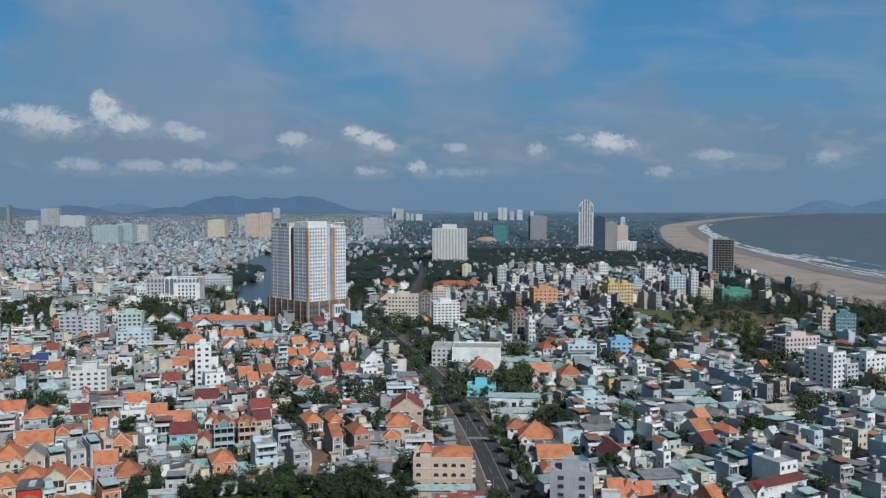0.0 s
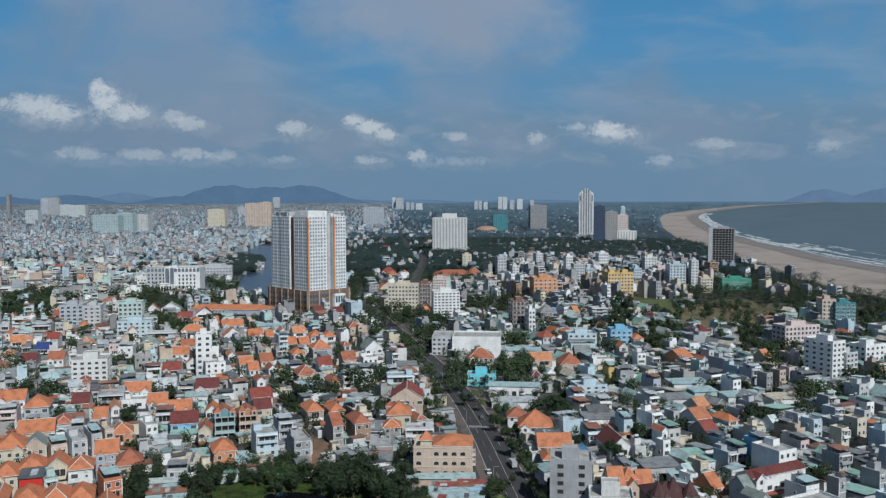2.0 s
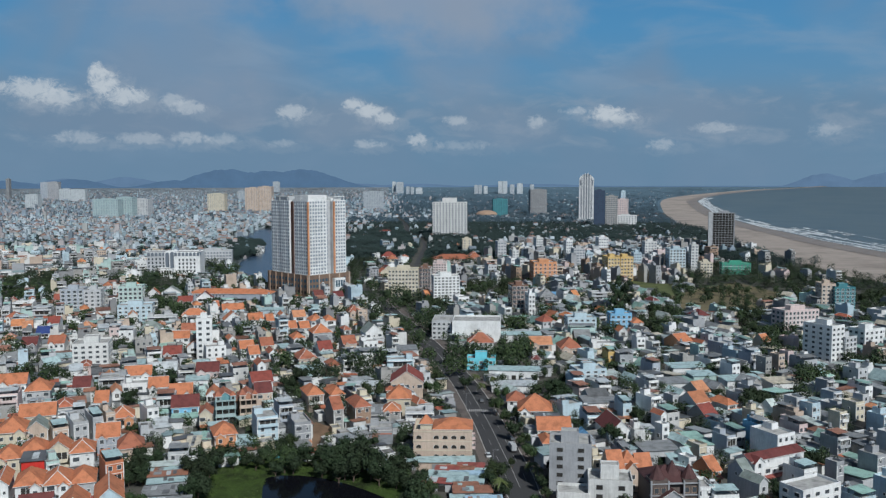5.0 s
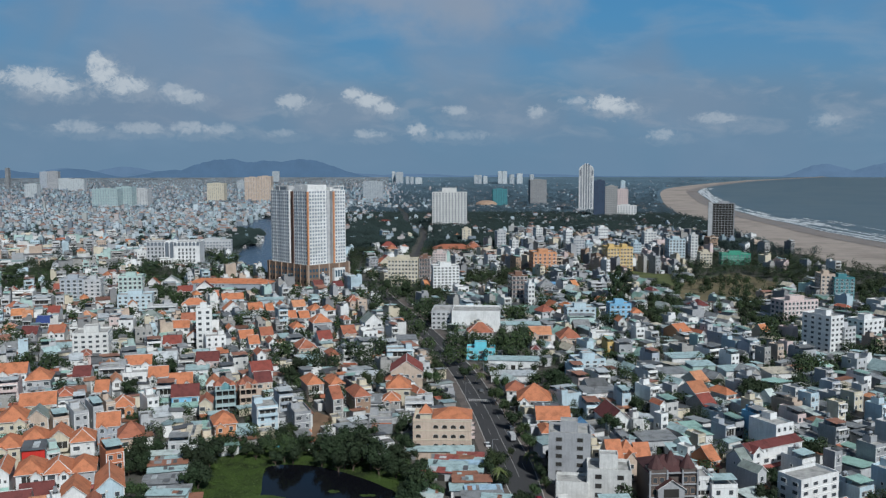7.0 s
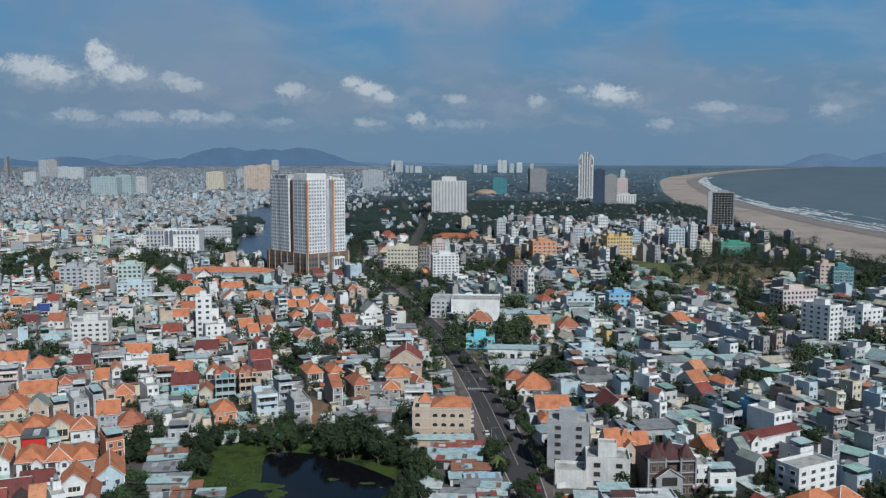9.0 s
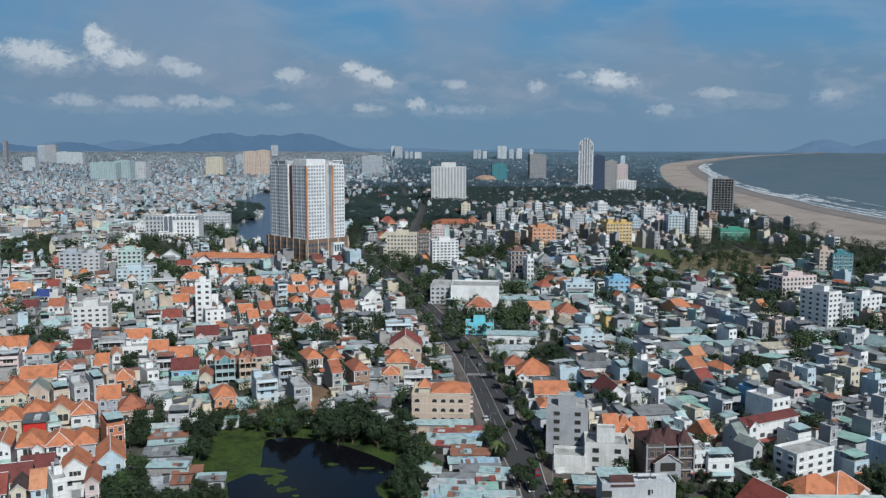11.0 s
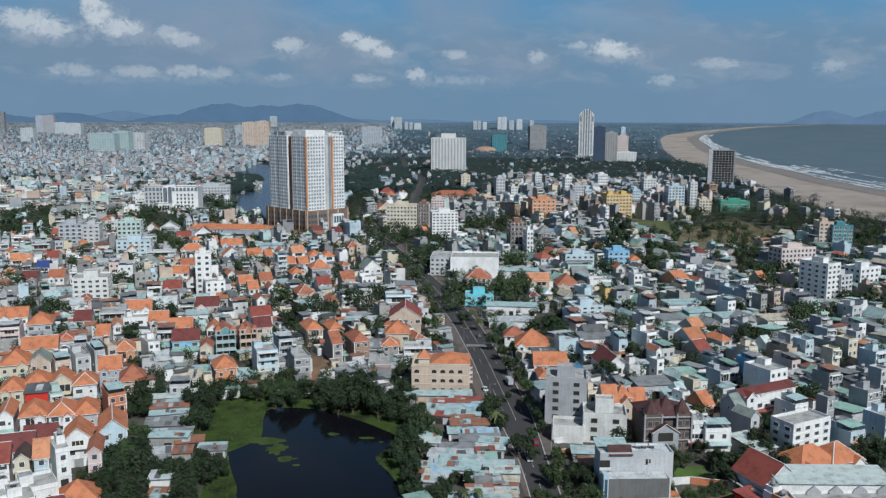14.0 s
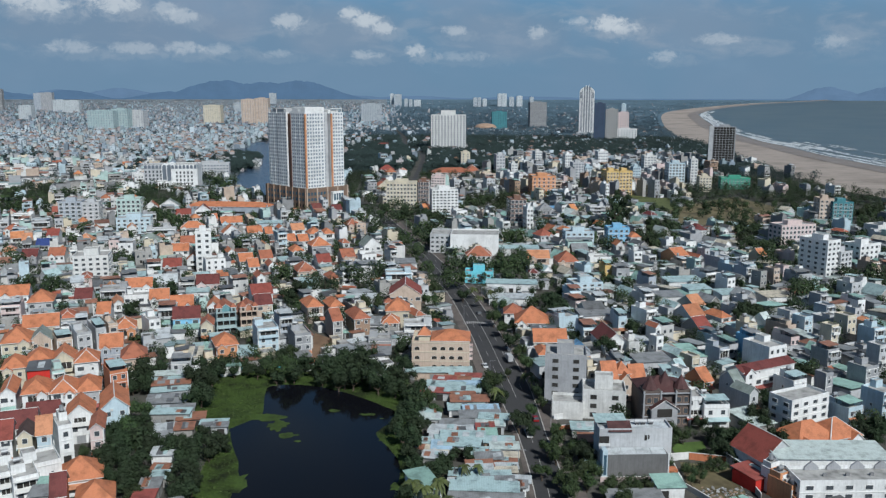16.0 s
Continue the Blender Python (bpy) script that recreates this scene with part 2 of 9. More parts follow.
M["paving"] = surface("pavement_tiles", (0.135, 0.115, 0.105), 0.9, 0.0, 1.5, 0.3, 0.2, bump=0.2)
M["kerb"] = surface("kerb_concrete", (0.42, 0.41, 0.39), 0.9, 0.0)
M["paint"] = surface("road_paint", (0.45, 0.445, 0.43), 0.8, 0.0, 2.0, 0.6, 0.4)
M["ground"] = surface("city_ground", (0.085, 0.082, 0.072), 0.95, 0.0, 0.5, 0.4, 0.03, bump=0.2, bump_scale=2.0)
M["soil"] = surface("bare_soil", (0.22, 0.14, 0.09), 0.95, 0.0, 0.8, 0.35, 0.1, bump=0.3)
M["dryfield"] = surface("dry_field", (0.16, 0.135, 0.075), 0.95, 0.0, 0.5, 0.5, 0.05, bump=0.3)
M["sand"] = surface("beach_sand", (0.325, 0.280, 0.245), 0.95, 0.0, 0.05, 0.30, 0.012, bump=0.1)
M["wetsand"] = surface("wet_sand", (0.225, 0.195, 0.172), 0.6, 0.0, 0.05, 0.2, 0.02)
M["lawn"] = surface("lawn", (0.085, 0.15, 0.034), 0.95, 0.0, 0.8, 0.35, 0.06, bump=0.3)
M["fieldgrass"] = surface("dry_field_grass", (0.095, 0.115, 0.042), 0.95, 0.0, 0.8, 0.45, 0.05, bump=0.3)
M["weed"] = surface("water_weed", (0.044, 0.078, 0.013), 0.9, 0.0, 1.3, 0.7, 0.12, bump=0.6, bump_scale=3.0)
M["bark"] = surface("bark", (0.10, 0.075, 0.055), 0.95, 0.1, 4.0, 0.3)
M["leaf"] = surface("foliage", (0.040, 0.066, 0.022), 0.75, 0.28, 0.8, 0.35, 0.3, hue=0.02)
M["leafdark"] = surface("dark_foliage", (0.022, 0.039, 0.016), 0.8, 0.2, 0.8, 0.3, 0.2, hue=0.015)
M["leafpale"] = surface("pale_foliage", (0.085, 0.115, 0.035), 0.75, 0.2, 0.8, 0.3, 0.3, hue=0.02)
M["palm"] = surface("palm_fronds", (0.075, 0.095, 0.030), 0.6, 0.2, 0.8, 0.3, 0.3)
# far town colours carry painted haze: paler, bluer, lower in contrast
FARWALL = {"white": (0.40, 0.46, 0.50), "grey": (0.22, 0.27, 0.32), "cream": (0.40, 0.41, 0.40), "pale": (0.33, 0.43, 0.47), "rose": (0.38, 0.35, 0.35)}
M.update({"f_" + n: surface("hazed_wall_" + n, c, 0.9, 0.22, 0.1, 0.2, 0.01, island=True) for n, c in FARWALL.items()})
M["f_roof"] = surface("hazed_roof_tile", (0.31, 0.20, 0.165), 0.9, 0.3, 0.1, 0.2, 0.01, island=True, hue=0.02)
M["f_slab"] = surface("hazed_roof_slab", (0.24, 0.28, 0.30), 0.9, 0.35, 0.1, 0.3, 0.01, island=True)
M["f_tin"] = surface("hazed_roof_tin", (0.28, 0.37, 0.41), 0.7, 0.35, 0.1, 0.3, 0.01, island=True)
M["f_dark"] = surface("hazed_opening", (0.10, 0.11, 0.125), 0.7, 0.2, island=True)


def water(name, colour, scale, strength, rough, colour2=None, patch=0.01, gloss=0.5):
    m = bpy.data.materials.new(name)
    m.use_nodes = True
    k = Nodes(m.node_tree)
    pos = k.n("ShaderNodeNewGeometry").outputs["Position"]
    b = k.n("ShaderNodeBsdfPrincipled")
    k.put(b.inputs["Base Color"], k.mix(k.remap(k.noise(pos, patch, 5.0), 0.35, 0.65), colour, colour2 or colour))
    b.inputs["Roughness"].default_value, b.inputs["IOR"].default_value, b.inputs["Specular IOR Level"].default_value = rough, 1.33, gloss
    bp = k.n("ShaderNodeBump")
    bp.inputs["Strength"].default_value, bp.inputs["Distance"].default_value = strength, 0.1
    k.put(bp.inputs["Height"], k.noise(pos, scale, 4.0, 0.6))
    k.put(b.inputs["Normal"], bp.outputs[0])
    k.put(k.n("ShaderNodeOutputMaterial").inputs[0], b.outputs[0])
    return m


M["pond"] = water("pond_water", (0.005, 0.0055, 0.0075), 2.0, 0.03, 0.08, gloss=0.2)
M["lake"] = water("lake_water", (0.030, 0.052, 0.085), 0.5, 0.25, 0.25, (0.040, 0.062, 0.09))
M["sea"] = water("sea_water", (0.078, 0.116, 0.138), 0.15, 0.6, 0.5, (0.100, 0.134, 0.148), 0.006)
M["foam"] = surface("sea_foam", (0.52, 0.56, 0.58), 0.9, 0.0, 0.2, 0.3, 0.03)


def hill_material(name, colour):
    """Far hills, so far off that the air veils them; that haze is a blue emission added to the surface."""
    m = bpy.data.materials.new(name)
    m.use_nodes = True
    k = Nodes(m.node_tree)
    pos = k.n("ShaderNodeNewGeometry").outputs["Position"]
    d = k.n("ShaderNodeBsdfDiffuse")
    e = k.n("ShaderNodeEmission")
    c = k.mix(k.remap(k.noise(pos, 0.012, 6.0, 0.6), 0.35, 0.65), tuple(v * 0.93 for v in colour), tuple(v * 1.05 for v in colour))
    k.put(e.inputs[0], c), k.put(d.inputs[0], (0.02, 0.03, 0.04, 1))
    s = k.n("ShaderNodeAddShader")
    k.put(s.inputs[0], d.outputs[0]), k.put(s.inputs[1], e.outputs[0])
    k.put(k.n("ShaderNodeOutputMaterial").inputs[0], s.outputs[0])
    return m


# ---- mesh helpers ----
class Geo:
    """Collects vertices, faces and material slots of one mesh."""

    def __init__(self):
        self.v, self.f, self.m, self.slots = [], [], [], []

    def slot(self, mat):
        if mat not in self.slots:
            self.slots.append(mat)
        return self.slots.index(mat)

    def face(self, pts, mat):
        i = len(self.v)
        self.v.extend(pts)
        self.f.append(tuple(range(i, i + len(pts))))
        self.m.append(self.slot(mat))

    def solid(self, pts, faces, mat):
        i = len(self.v)
        self.v.extend(pts)
        s = self.slot(mat)
        for f in faces:
            self.f.append(tuple(i + a for a in f))
            self.m.append(s)

    def box(self, x0, x1, y0, y1, z0, z1, mat, bottom=True):
        p = [(x0, y0, z0), (x1, y0, z0), (x1, y1, z0), (x0, y1, z0), (x0, y0, z1), (x1, y0, z1), (x1, y1, z1), (x0, y1, z1)]
        f = [(4, 5, 6, 7), (0, 1, 5, 4), (1, 2, 6, 5), (2, 3, 7, 6), (3, 0, 4, 7)]
        self.solid(p, f + ([(3, 2, 1, 0)] if bottom else []), mat)

    def tub(self, x0, x1, y0, y1, z0, z1, lip, deep, mat, floor):
        """A box whose top is sunk behind a parapet."""
        a, b = lip, z1 - deep
        p = [(x0, y0, z0), (x1, y0, z0), (x1, y1, z0), (x0, y1, z0), (x0, y0, z1), (x1, y0, z1), (x1, y1, z1), (x0, y1, z1),
             (x0 + a, y0 + a, z1), (x1 - a, y0 + a, z1), (x1 - a, y1 - a, z1), (x0 + a, y1 - a, z1),
             (x0 + a, y0 + a, b), (x1 - a, y0 + a, b), (x1 - a, y1 - a, b), (x0 + a, y1 - a, b)]
        f = [(0, 1, 5, 4), (1, 2, 6, 5), (2, 3, 7, 6), (3, 0, 4, 7), (3, 2, 1, 0)]
        f += [(4 + i, 4 + (i + 1) % 4, 8 + (i + 1) % 4, 8 + i) for i in range(4)]
        f += [(8 + i, 8 + (i + 1) % 4, 12 + (i + 1) % 4, 12 + i) for i in range(4)]
        self.solid(p, f, mat)
        self.face([p[12], p[13], p[14], p[15]], floor)

    def mixed(self, pts, faces):
        """One connected solid whose faces carry their own materials."""
        i = len(self.v)
        self.v.extend(pts)
        for f, mat in faces:
            self.f.append(tuple(i + a for a in f))
            self.m.append(self.slot(mat))

    def hip(self, x0, x1, y0, y1, z, rise, over, mat, under, ridge=None):
        """Hipped roof with eaves; the ridge runs along the longer side. ridge 0 gives a pyramid."""
        a, b, c, d = x0 - over, x1 + over, y0 - over, y1 + over
        w, l = b - a, d - c
        cx, cy = (a + b) / 2, (c + d) / 2
        t = 0.18
        r = max(0.05, abs(w - l) / 2) if ridge is None else max(0.05, ridge * max(w, l) / 2)
        if w >= l:
            e1, e2 = (cx - r, cy, z + rise), (cx + r, cy, z + rise)
            top = [(0, 1, 9, 8), (1, 2, 9), (2, 3, 8, 9), (3, 0, 8)]
        else:
            e1, e2 = (cx, cy - r, z + rise), (cx, cy + r, z + rise)
            top = [(0, 1, 8), (1, 2, 9, 8), (2, 3, 9), (3, 0, 8, 9)]
        p = [(a, c, z), (b, c, z), (b, d, z), (a, d, z), (a, c, z - t), (b, c, z - t), (b, d, z - t), (a, d, z - t), e1, e2]
        self.mixed(p, [(f, mat) for f in top] + [(f, under) for f in ((0, 4, 5, 1), (1, 5, 6, 2), (2, 6, 7, 3), (3, 7, 4, 0), (7, 6, 5, 4))])

    def gable(self, x0, x1, y0, y1, z, rise, over, mat, along="y"):
        """Pitched roof with thickness."""
        t = 0.2
        if along == "y":
            cx = (x0 + x1) / 2
            a, b, c, d = x0 - over, x1 + over, y0 - over, y1 + over
            zl = z - rise * 2 * over / (x1 - x0)
            p = [(a, c, zl), (cx, c, z + rise), (b, c, zl), (a, d, zl), (cx, d, z + rise), (b, d, zl)]
            top = [(0, 1, 4, 3), (1, 2, 5, 4)]
            rest = [(0, 6, 7, 1), (1, 7, 8, 2), (3, 4, 10, 9), (4, 5, 11, 10), (0, 3, 9, 6), (2, 8, 11, 5), (6, 9, 10, 7), (7, 10, 11, 8)]
        else:
            cy = (y0 + y1) / 2
            a, b, c, d = x0 - over, x1 + over, y0 - over, y1 + over
            zl = z - rise * 2 * over / (y1 - y0)
            p = [(a, c, zl), (a, cy, z + rise), (a, d, zl), (b, c, zl), (b, cy, z + rise), (b, d, zl)]
            top = [(0, 3, 4, 1), (1, 4, 5, 2)]
            rest = [(0, 1, 7, 6), (1, 2, 8, 7), (3, 9, 10, 4), (4, 10, 11, 5), (0, 6, 9, 3), (2, 5, 11, 8), (6, 7, 10, 9), (7, 8, 11, 10)]
        q = [(u, v, s - t) for u, v, s in p]
        self.mixed(p + q, [(f, mat) for f in top] + [(f, "trim") for f in rest])

    def barn(self, x0, x1, y0, y1, z0, z1, rise, mat, along="y"):
        """Walls that end in gables."""
        k = 0.12
        if along == "y":
            cx = (x0 + x1) / 2
            p = [(x0, y0, z0), (x1, y0, z0), (x1, y0, z1 - k), (cx, y0, z1 + rise - k), (x0, y0, z1 - k)]
            q = [(u, y1, v) for u, _, v in p]
        else:
            cy = (y0 + y1) / 2
            p = [(x0, y0, z0), (x0, y1, z0), (x0, y1, z1 - k), (x0, cy, z1 + rise - k), (x0, y0, z1 - k)]
            q = [(x1, u, v) for _, u, v in p]
        f = [(0, 1, 2, 3, 4), (9, 8, 7, 6, 5)] + [((i + 1) % 5, i, 5 + i, 5 + (i + 1) % 5) for i in range(5)]
        self.solid(p + q, f, mat)

    def shed(self, x0, x1, y0, y1, z, rise, over, mat):
        """A single slope that falls towards the front, with thickness."""
        a, b, c, d, t = x0 - over, x1 + over, y0 - over, y1 + over, 0.12
        p = [(a, c, z), (b, c, z), (b, d, z + rise), (a, d, z + rise), (a, c, z - t), (b, c, z - t), (b, d, z + rise - t), (a, d, z + rise - t)]
        self.solid(p, [(0, 1, 2, 3), (0, 4, 5, 1), (1, 5, 6, 2), (2, 6, 7, 3), (3, 7, 4, 0), (7, 6, 5, 4)], mat)

    def tube(self, cx, cy, z0, z1, r0, r1, mat, n=10, cap=True):
        p = []
        for z, r in ((z0, r0), (z1, r1)):
            p += [(cx + r * math.cos(2 * math.pi * i / n), cy + r * math.sin(2 * math.pi * i / n), z) for i in range(n)]
        f = [(i, (i + 1) % n, n + (i + 1) % n, n + i) for i in range(n)]
        if cap:
            f.append(tuple(range(n, 2 * n)))
        self.solid(p, f, mat)

    def add(self, other, m):
        """Takes in another mesh through the pose m."""
        i = len(self.v)
        self.v.extend((m @ Vector(p))[:] for p in other.v)
        s = [self.slot(x) for x in other.slots]
        self.f.extend(tuple(i + a for a in f) for f in other.f)
        self.m.extend(s[a] for a in other.m)

    def mesh(self, name):
        me = bpy.data.meshes.new(name)
        me.from_pydata(self.v, [], self.f)
        for s in self.slots:
            me.materials.append(M[s])
        me.polygons.foreach_set("material_index", self.m)
        me.update()
        return me


def part(name, geo, parent, label="", mesh=None):
    ob = new(name, mesh or geo.mesh(name))
    if parent is not None:
        ob.parent = parent
    if label:
        ob["label"] = label
    return ob


def thing(name, m, label, category, group=""):
    ob = new(name)
    ob.empty_display_size = 0.5
    ob.matrix_world = m
    return tagged(ob, label, category, group)


def rise_of(r):
    """The land's height at r metres: level, then lifting gently towards the far horizon."""
    return 0.0 if r <= 3000 else EYE * (1 - r * (1 - (r - 3000) / 1900) / 3000)


def shrink_of(r):
    """How much smaller far things stand where the land lifts."""
    return 1.0 if r <= 3000 else r * (1 - (r - 3000) / 1900) / 3000


def sheet(name, pts, z, mat, label, category="", kind="structure", edge=0.0):
    """A flat piece of ground with a low edge, from its outline."""
    g = Geo()
    top = [(x, y, z + rise_of(math.hypot(x, y))) for x, y in pts]
    g.face(top, mat)
    if edge:
        n = len(top)
        for i in range(n):
            a, b = top[i], top[(i + 1) % n]
            g.face([(a[0], a[1], a[2] - edge), (b[0], b[1], b[2] - edge), b, a], "kerb")
    return tagged(new(name, g.mesh(name)), label, category, kind=kind)


def inside(x, y, poly):
    hit, j = False, len(poly) - 1
    for i in range(len(poly)):
        (xi, yi), (xj, yj) = poly[i], poly[j]
        if (yi > y) != (yj > y) and x < (xj - xi) * (y - yi) / (yj - yi) + xi:
            hit = not hit
        j = i
    return hit


def smooth_line(pts, step=6.0):
    """Points along a smooth curve through pts."""
    out = []
    n = len(pts)
    for i in range(n - 1):
        p0, p1, p2, p3 = (Vector(pts[max(0, min(n - 1, i + k))]) for k in (-1, 0, 1, 2))
        cnt = max(2, int((p2 - p1).length / step))
        for s in range(cnt):
            t = s / cnt
            out.append(0.5 * (2 * p1 + (p2 - p0) * t + (2 * p0 - 5 * p1 + 4 * p2 - p3) * t * t + (3 * p1 - p0 - 3 * p2 + p3) * t ** 3))
    return out + [Vector(pts[-1])]


def ribbon(line, off0, off1, z, mat, g, dash=None):
    """A strip beside a line, from off0 to off1 metres to its right."""
    nrm = []
    for i in range(len(line)):
        d = (line[min(i + 1, len(line) - 1)] - line[max(i - 1, 0)]).normalized()
        nrm.append(Vector((d.y, -d.x)))
    def at(off, p):
        return off(p) if callable(off) else off
    for i in range(len(line) - 1):
        if dash and i % dash[0] >= dash[1]:
            continue
        a, b = line[i], line[i + 1]
        q = [a + nrm[i] * at(off0, a), a + nrm[i] * at(off1, a), b + nrm[i + 1] * at(off1, b), b + nrm[i + 1] * at(off0, b)]
        g.face([(p.x, p.y, z + rise_of(p.length)) for p in q], mat)


# ---- ground, sea, road ----
def build_ground():
    """One sheet from under the camera to the horizon."""
    g = Geo()
    radii = [0, 60, 150, 300, 600, 1000, 1500, 2100, 2600, 3000, 3150, 3300, 3450, 3600, 3750, 3900, 4050, 4200, 4350, 4480, 4600]
    n = 96
    vs = [(r * math.sin(2 * math.pi * i / n), r * math.cos(2 * math.pi * i / n), rise_of(r)) for r in radii[1:] for i in range(n)]
    g.solid([(0, 0, 0)] + vs, [(0, 1 + (i + 1) % n, 1 + i) for i in range(n)] +
            [(1 + k * n + i, 1 + k * n + (i + 1) % n, 1 + (k + 1) * n + (i + 1) % n, 1 + (k + 1) * n + i) for k in range(len(radii) - 2) for i in range(n)], "ground")
    me = g.mesh("ground")
    me.flip_normals()
    # far land and the far left town get the haze-tinted colours
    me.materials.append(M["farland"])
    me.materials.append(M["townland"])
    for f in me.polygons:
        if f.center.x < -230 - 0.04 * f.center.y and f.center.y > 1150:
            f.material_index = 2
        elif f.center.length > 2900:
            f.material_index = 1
    return tagged(new("ground", me), "dusty grey city ground reaching to the horizon", "ground", kind="structure")


build_ground()
SHORE = [(690, -900), (668, 300), (655, 900), (653, 1246), (664, 1388), (675, 1521), (705, 1718), (733, 1949), (805, 2349), (934, 2951), (1033, 3411), (1073, 3575), (1170, 3762), (1314, 3936), (1525, 4085), (1741, 4152), (1897, 4197)]
INLAND = [(500, -900), (480, 300), (460, 800), (457, 866), (446, 928), (452, 1012), (456, 1104), (481, 1294), (527, 1533), (569, 1854), (587, 2098), (673, 2530), (830, 3233), (915, 3567), (996, 3761), (1125, 3910), (1262, 4018), (1463, 4138), (1699, 4184), (1904, 4211)]
shore, inland = smooth_line(SHORE, 40), smooth_line(INLAND, 40)


def strip(name, a, b, z, mat, label, category, cells=1):
    """A sheet between two lines that run side by side."""
    g = Geo()
    n = 220

    def along(line, t):
        s = t * (len(line) - 1)
        i = min(int(s), len(line) - 2)
        return line[i].lerp(line[i + 1], s - i)
    rows = []
    for i in range(n + 1):
        p, q = along(a, i / n), along(b, i / n)
        rows.append([p.lerp(q, c / cells) for c in range(cells + 1)])
    for i in range(n):
        for c in range(cells):
            quad = (rows[i][c], rows[i][c + 1], rows[i + 1][c + 1], rows[i + 1][c])
            g.face([(p.x, p.y, z + rise_of(p.length)) for p in quad], mat)
    return tagged(new(name, g.mesh(name)), label, category, kind="structure")


def shifted(line, dist):
    out = []
    for i, p in enumerate(line):
        d = (line[min(i + 1, len(line) - 1)] - line[max(i - 1, 0)]).normalized()
        k = dist * max(0.25, min(1.0, 3600 / max(p.length, 1)))
        out.append(p + Vector((d.y, -d.x)) * k)
    return out


strip("beach", inland, shore, 0.5, "sand", "wide pale brown sandy beach along the sea", "beach", 3)
strip("wet_beach", shifted(shore, -48), shifted(shore, 6), 0.9, "wetsand", "dark wet sand along the waterline", "beach", 2)


def open_sea():
    """Sea cells on a polar grid, wherever they lie off the shore."""
    g = Geo()
    ring = [(p.x, p.y) for p in shore]
    poly = ring + [(1990, 4260), (2600, 6000), (9000, 6000), (9000, -900)]
    radii = [300 + 60 * i for i in range(46)] + [3060 + 40 * i for i in range(39)]
    angs = [0.20 + 0.0125 * i for i in range(110)]
    for i in range(len(radii) - 1):
        for j in range(len(angs) - 1):
            r, a = (radii[i] + radii[i + 1]) / 2, (angs[j] + angs[j + 1]) / 2
            if inside(r * math.sin(a) - 14, r * math.cos(a), poly):
                g.face([(q * math.sin(b), q * math.cos(b), 0.75 + rise_of(q)) for q, b in ((radii[i], angs[j]), (radii[i], angs[j + 1]), (radii[i + 1], angs[j + 1]), (radii[i + 1], angs[j]))], "sea")
    me = g.mesh("sea")
    me.flip_normals()
    return tagged(new("sea", me), "grey-brown sea with low waves under haze", "sea", kind="structure")


open_sea()
strip("sea_edge", shifted(shore, -2), shifted(shore, 95), 1.0, "sea", "shallow grey-brown water at the shore", "sea", 2)


def build_foam():
    """Broken lines of surf, as ragged low ridges that follow the shore."""
    g = Geo()
    rng = random.Random(5)
    for row, (off, thick, keep) in enumerate(((1, 6, 0.97), (8, 4, 0.9), (15, 7, 0.9), (23, 5, 0.8), (31, 7, 0.75), (41, 6, 0.7), (53, 5, 0.55), (68, 4, 0.35), (84, 5, 0.3), (104, 4, 0.2))):
        line = smooth_line([tuple(p) for p in shifted(shore, off)], 14)
        on = True
        for i in range(len(line) - 1):
            if rng.random() < 0.25:
                on = rng.random() < keep
            p, q = line[i], line[i + 1]
            if not on or p.y < 200 or p.length > 3900 or (p.y > 1900 and off > 36):
                continue
            t = thick * rng.uniform(0.4, 1.2) * (1 + 1.2 * (p.length > 1800))
            d = (q - p).normalized()
            nrm = Vector((d.y, -d.x))
            s = nrm * (3.0 * math.sin(0.21 * i + 1.7 * row) + rng.uniform(-1.2, 1.2))
            z = 1.15 + 0.04 * row
            quad = [p + s, p + s + nrm * t * rng.uniform(0.6, 1), q + s + nrm * t * rng.uniform(0.6, 1), q + s]
            zz = [z + rise_of(v.length) for v in quad]
            g.face([(v.x, v.y, h + 0.25 * (k in (1, 2))) for k, (v, h) in enumerate(zip(quad, zz))], "foam")
    return tagged(new("surf", g.mesh("surf")), "broken white lines of surf rolling on the beach", "surf", kind="stuff")


build_foam()

ROAD = [(28, 60), (28, 150), (28.5, 218), (27.5, 250), (25.5, 290), (22.5, 325), (19.5, 360), (15, 400), (9.5, 441), (2, 480), (-12, 550), (-41, 672), (-57, 737), (-74, 790), (-92, 850)]
ROAD2 = [(-44, 690), (-42, 780), (-39, 900), (-36, 1070), (-34, 1250), (-34, 1440), (-48, 1590), (-75, 1750), (-96, 2080), (-140, 2500)]
ROAD3 = [(560, 1500), (585, 1800), (640, 2150), (690, 2450), (640, 2750), (600, 3050), (700, 3500)]
road, road2, road3 = smooth_line(ROAD), smooth_line(ROAD2), smooth_line(ROAD3, 20)


def narrowing(wide, near):
    """A distance from the avenue's middle that narrows towards the pond."""
    return lambda p: near + (wide - near) * max(0.0, min(1.0, (p.y - 250) / 45))


WEST, EAST = narrowing(-6.6, -3.8), narrowing(6.6, 5.0)


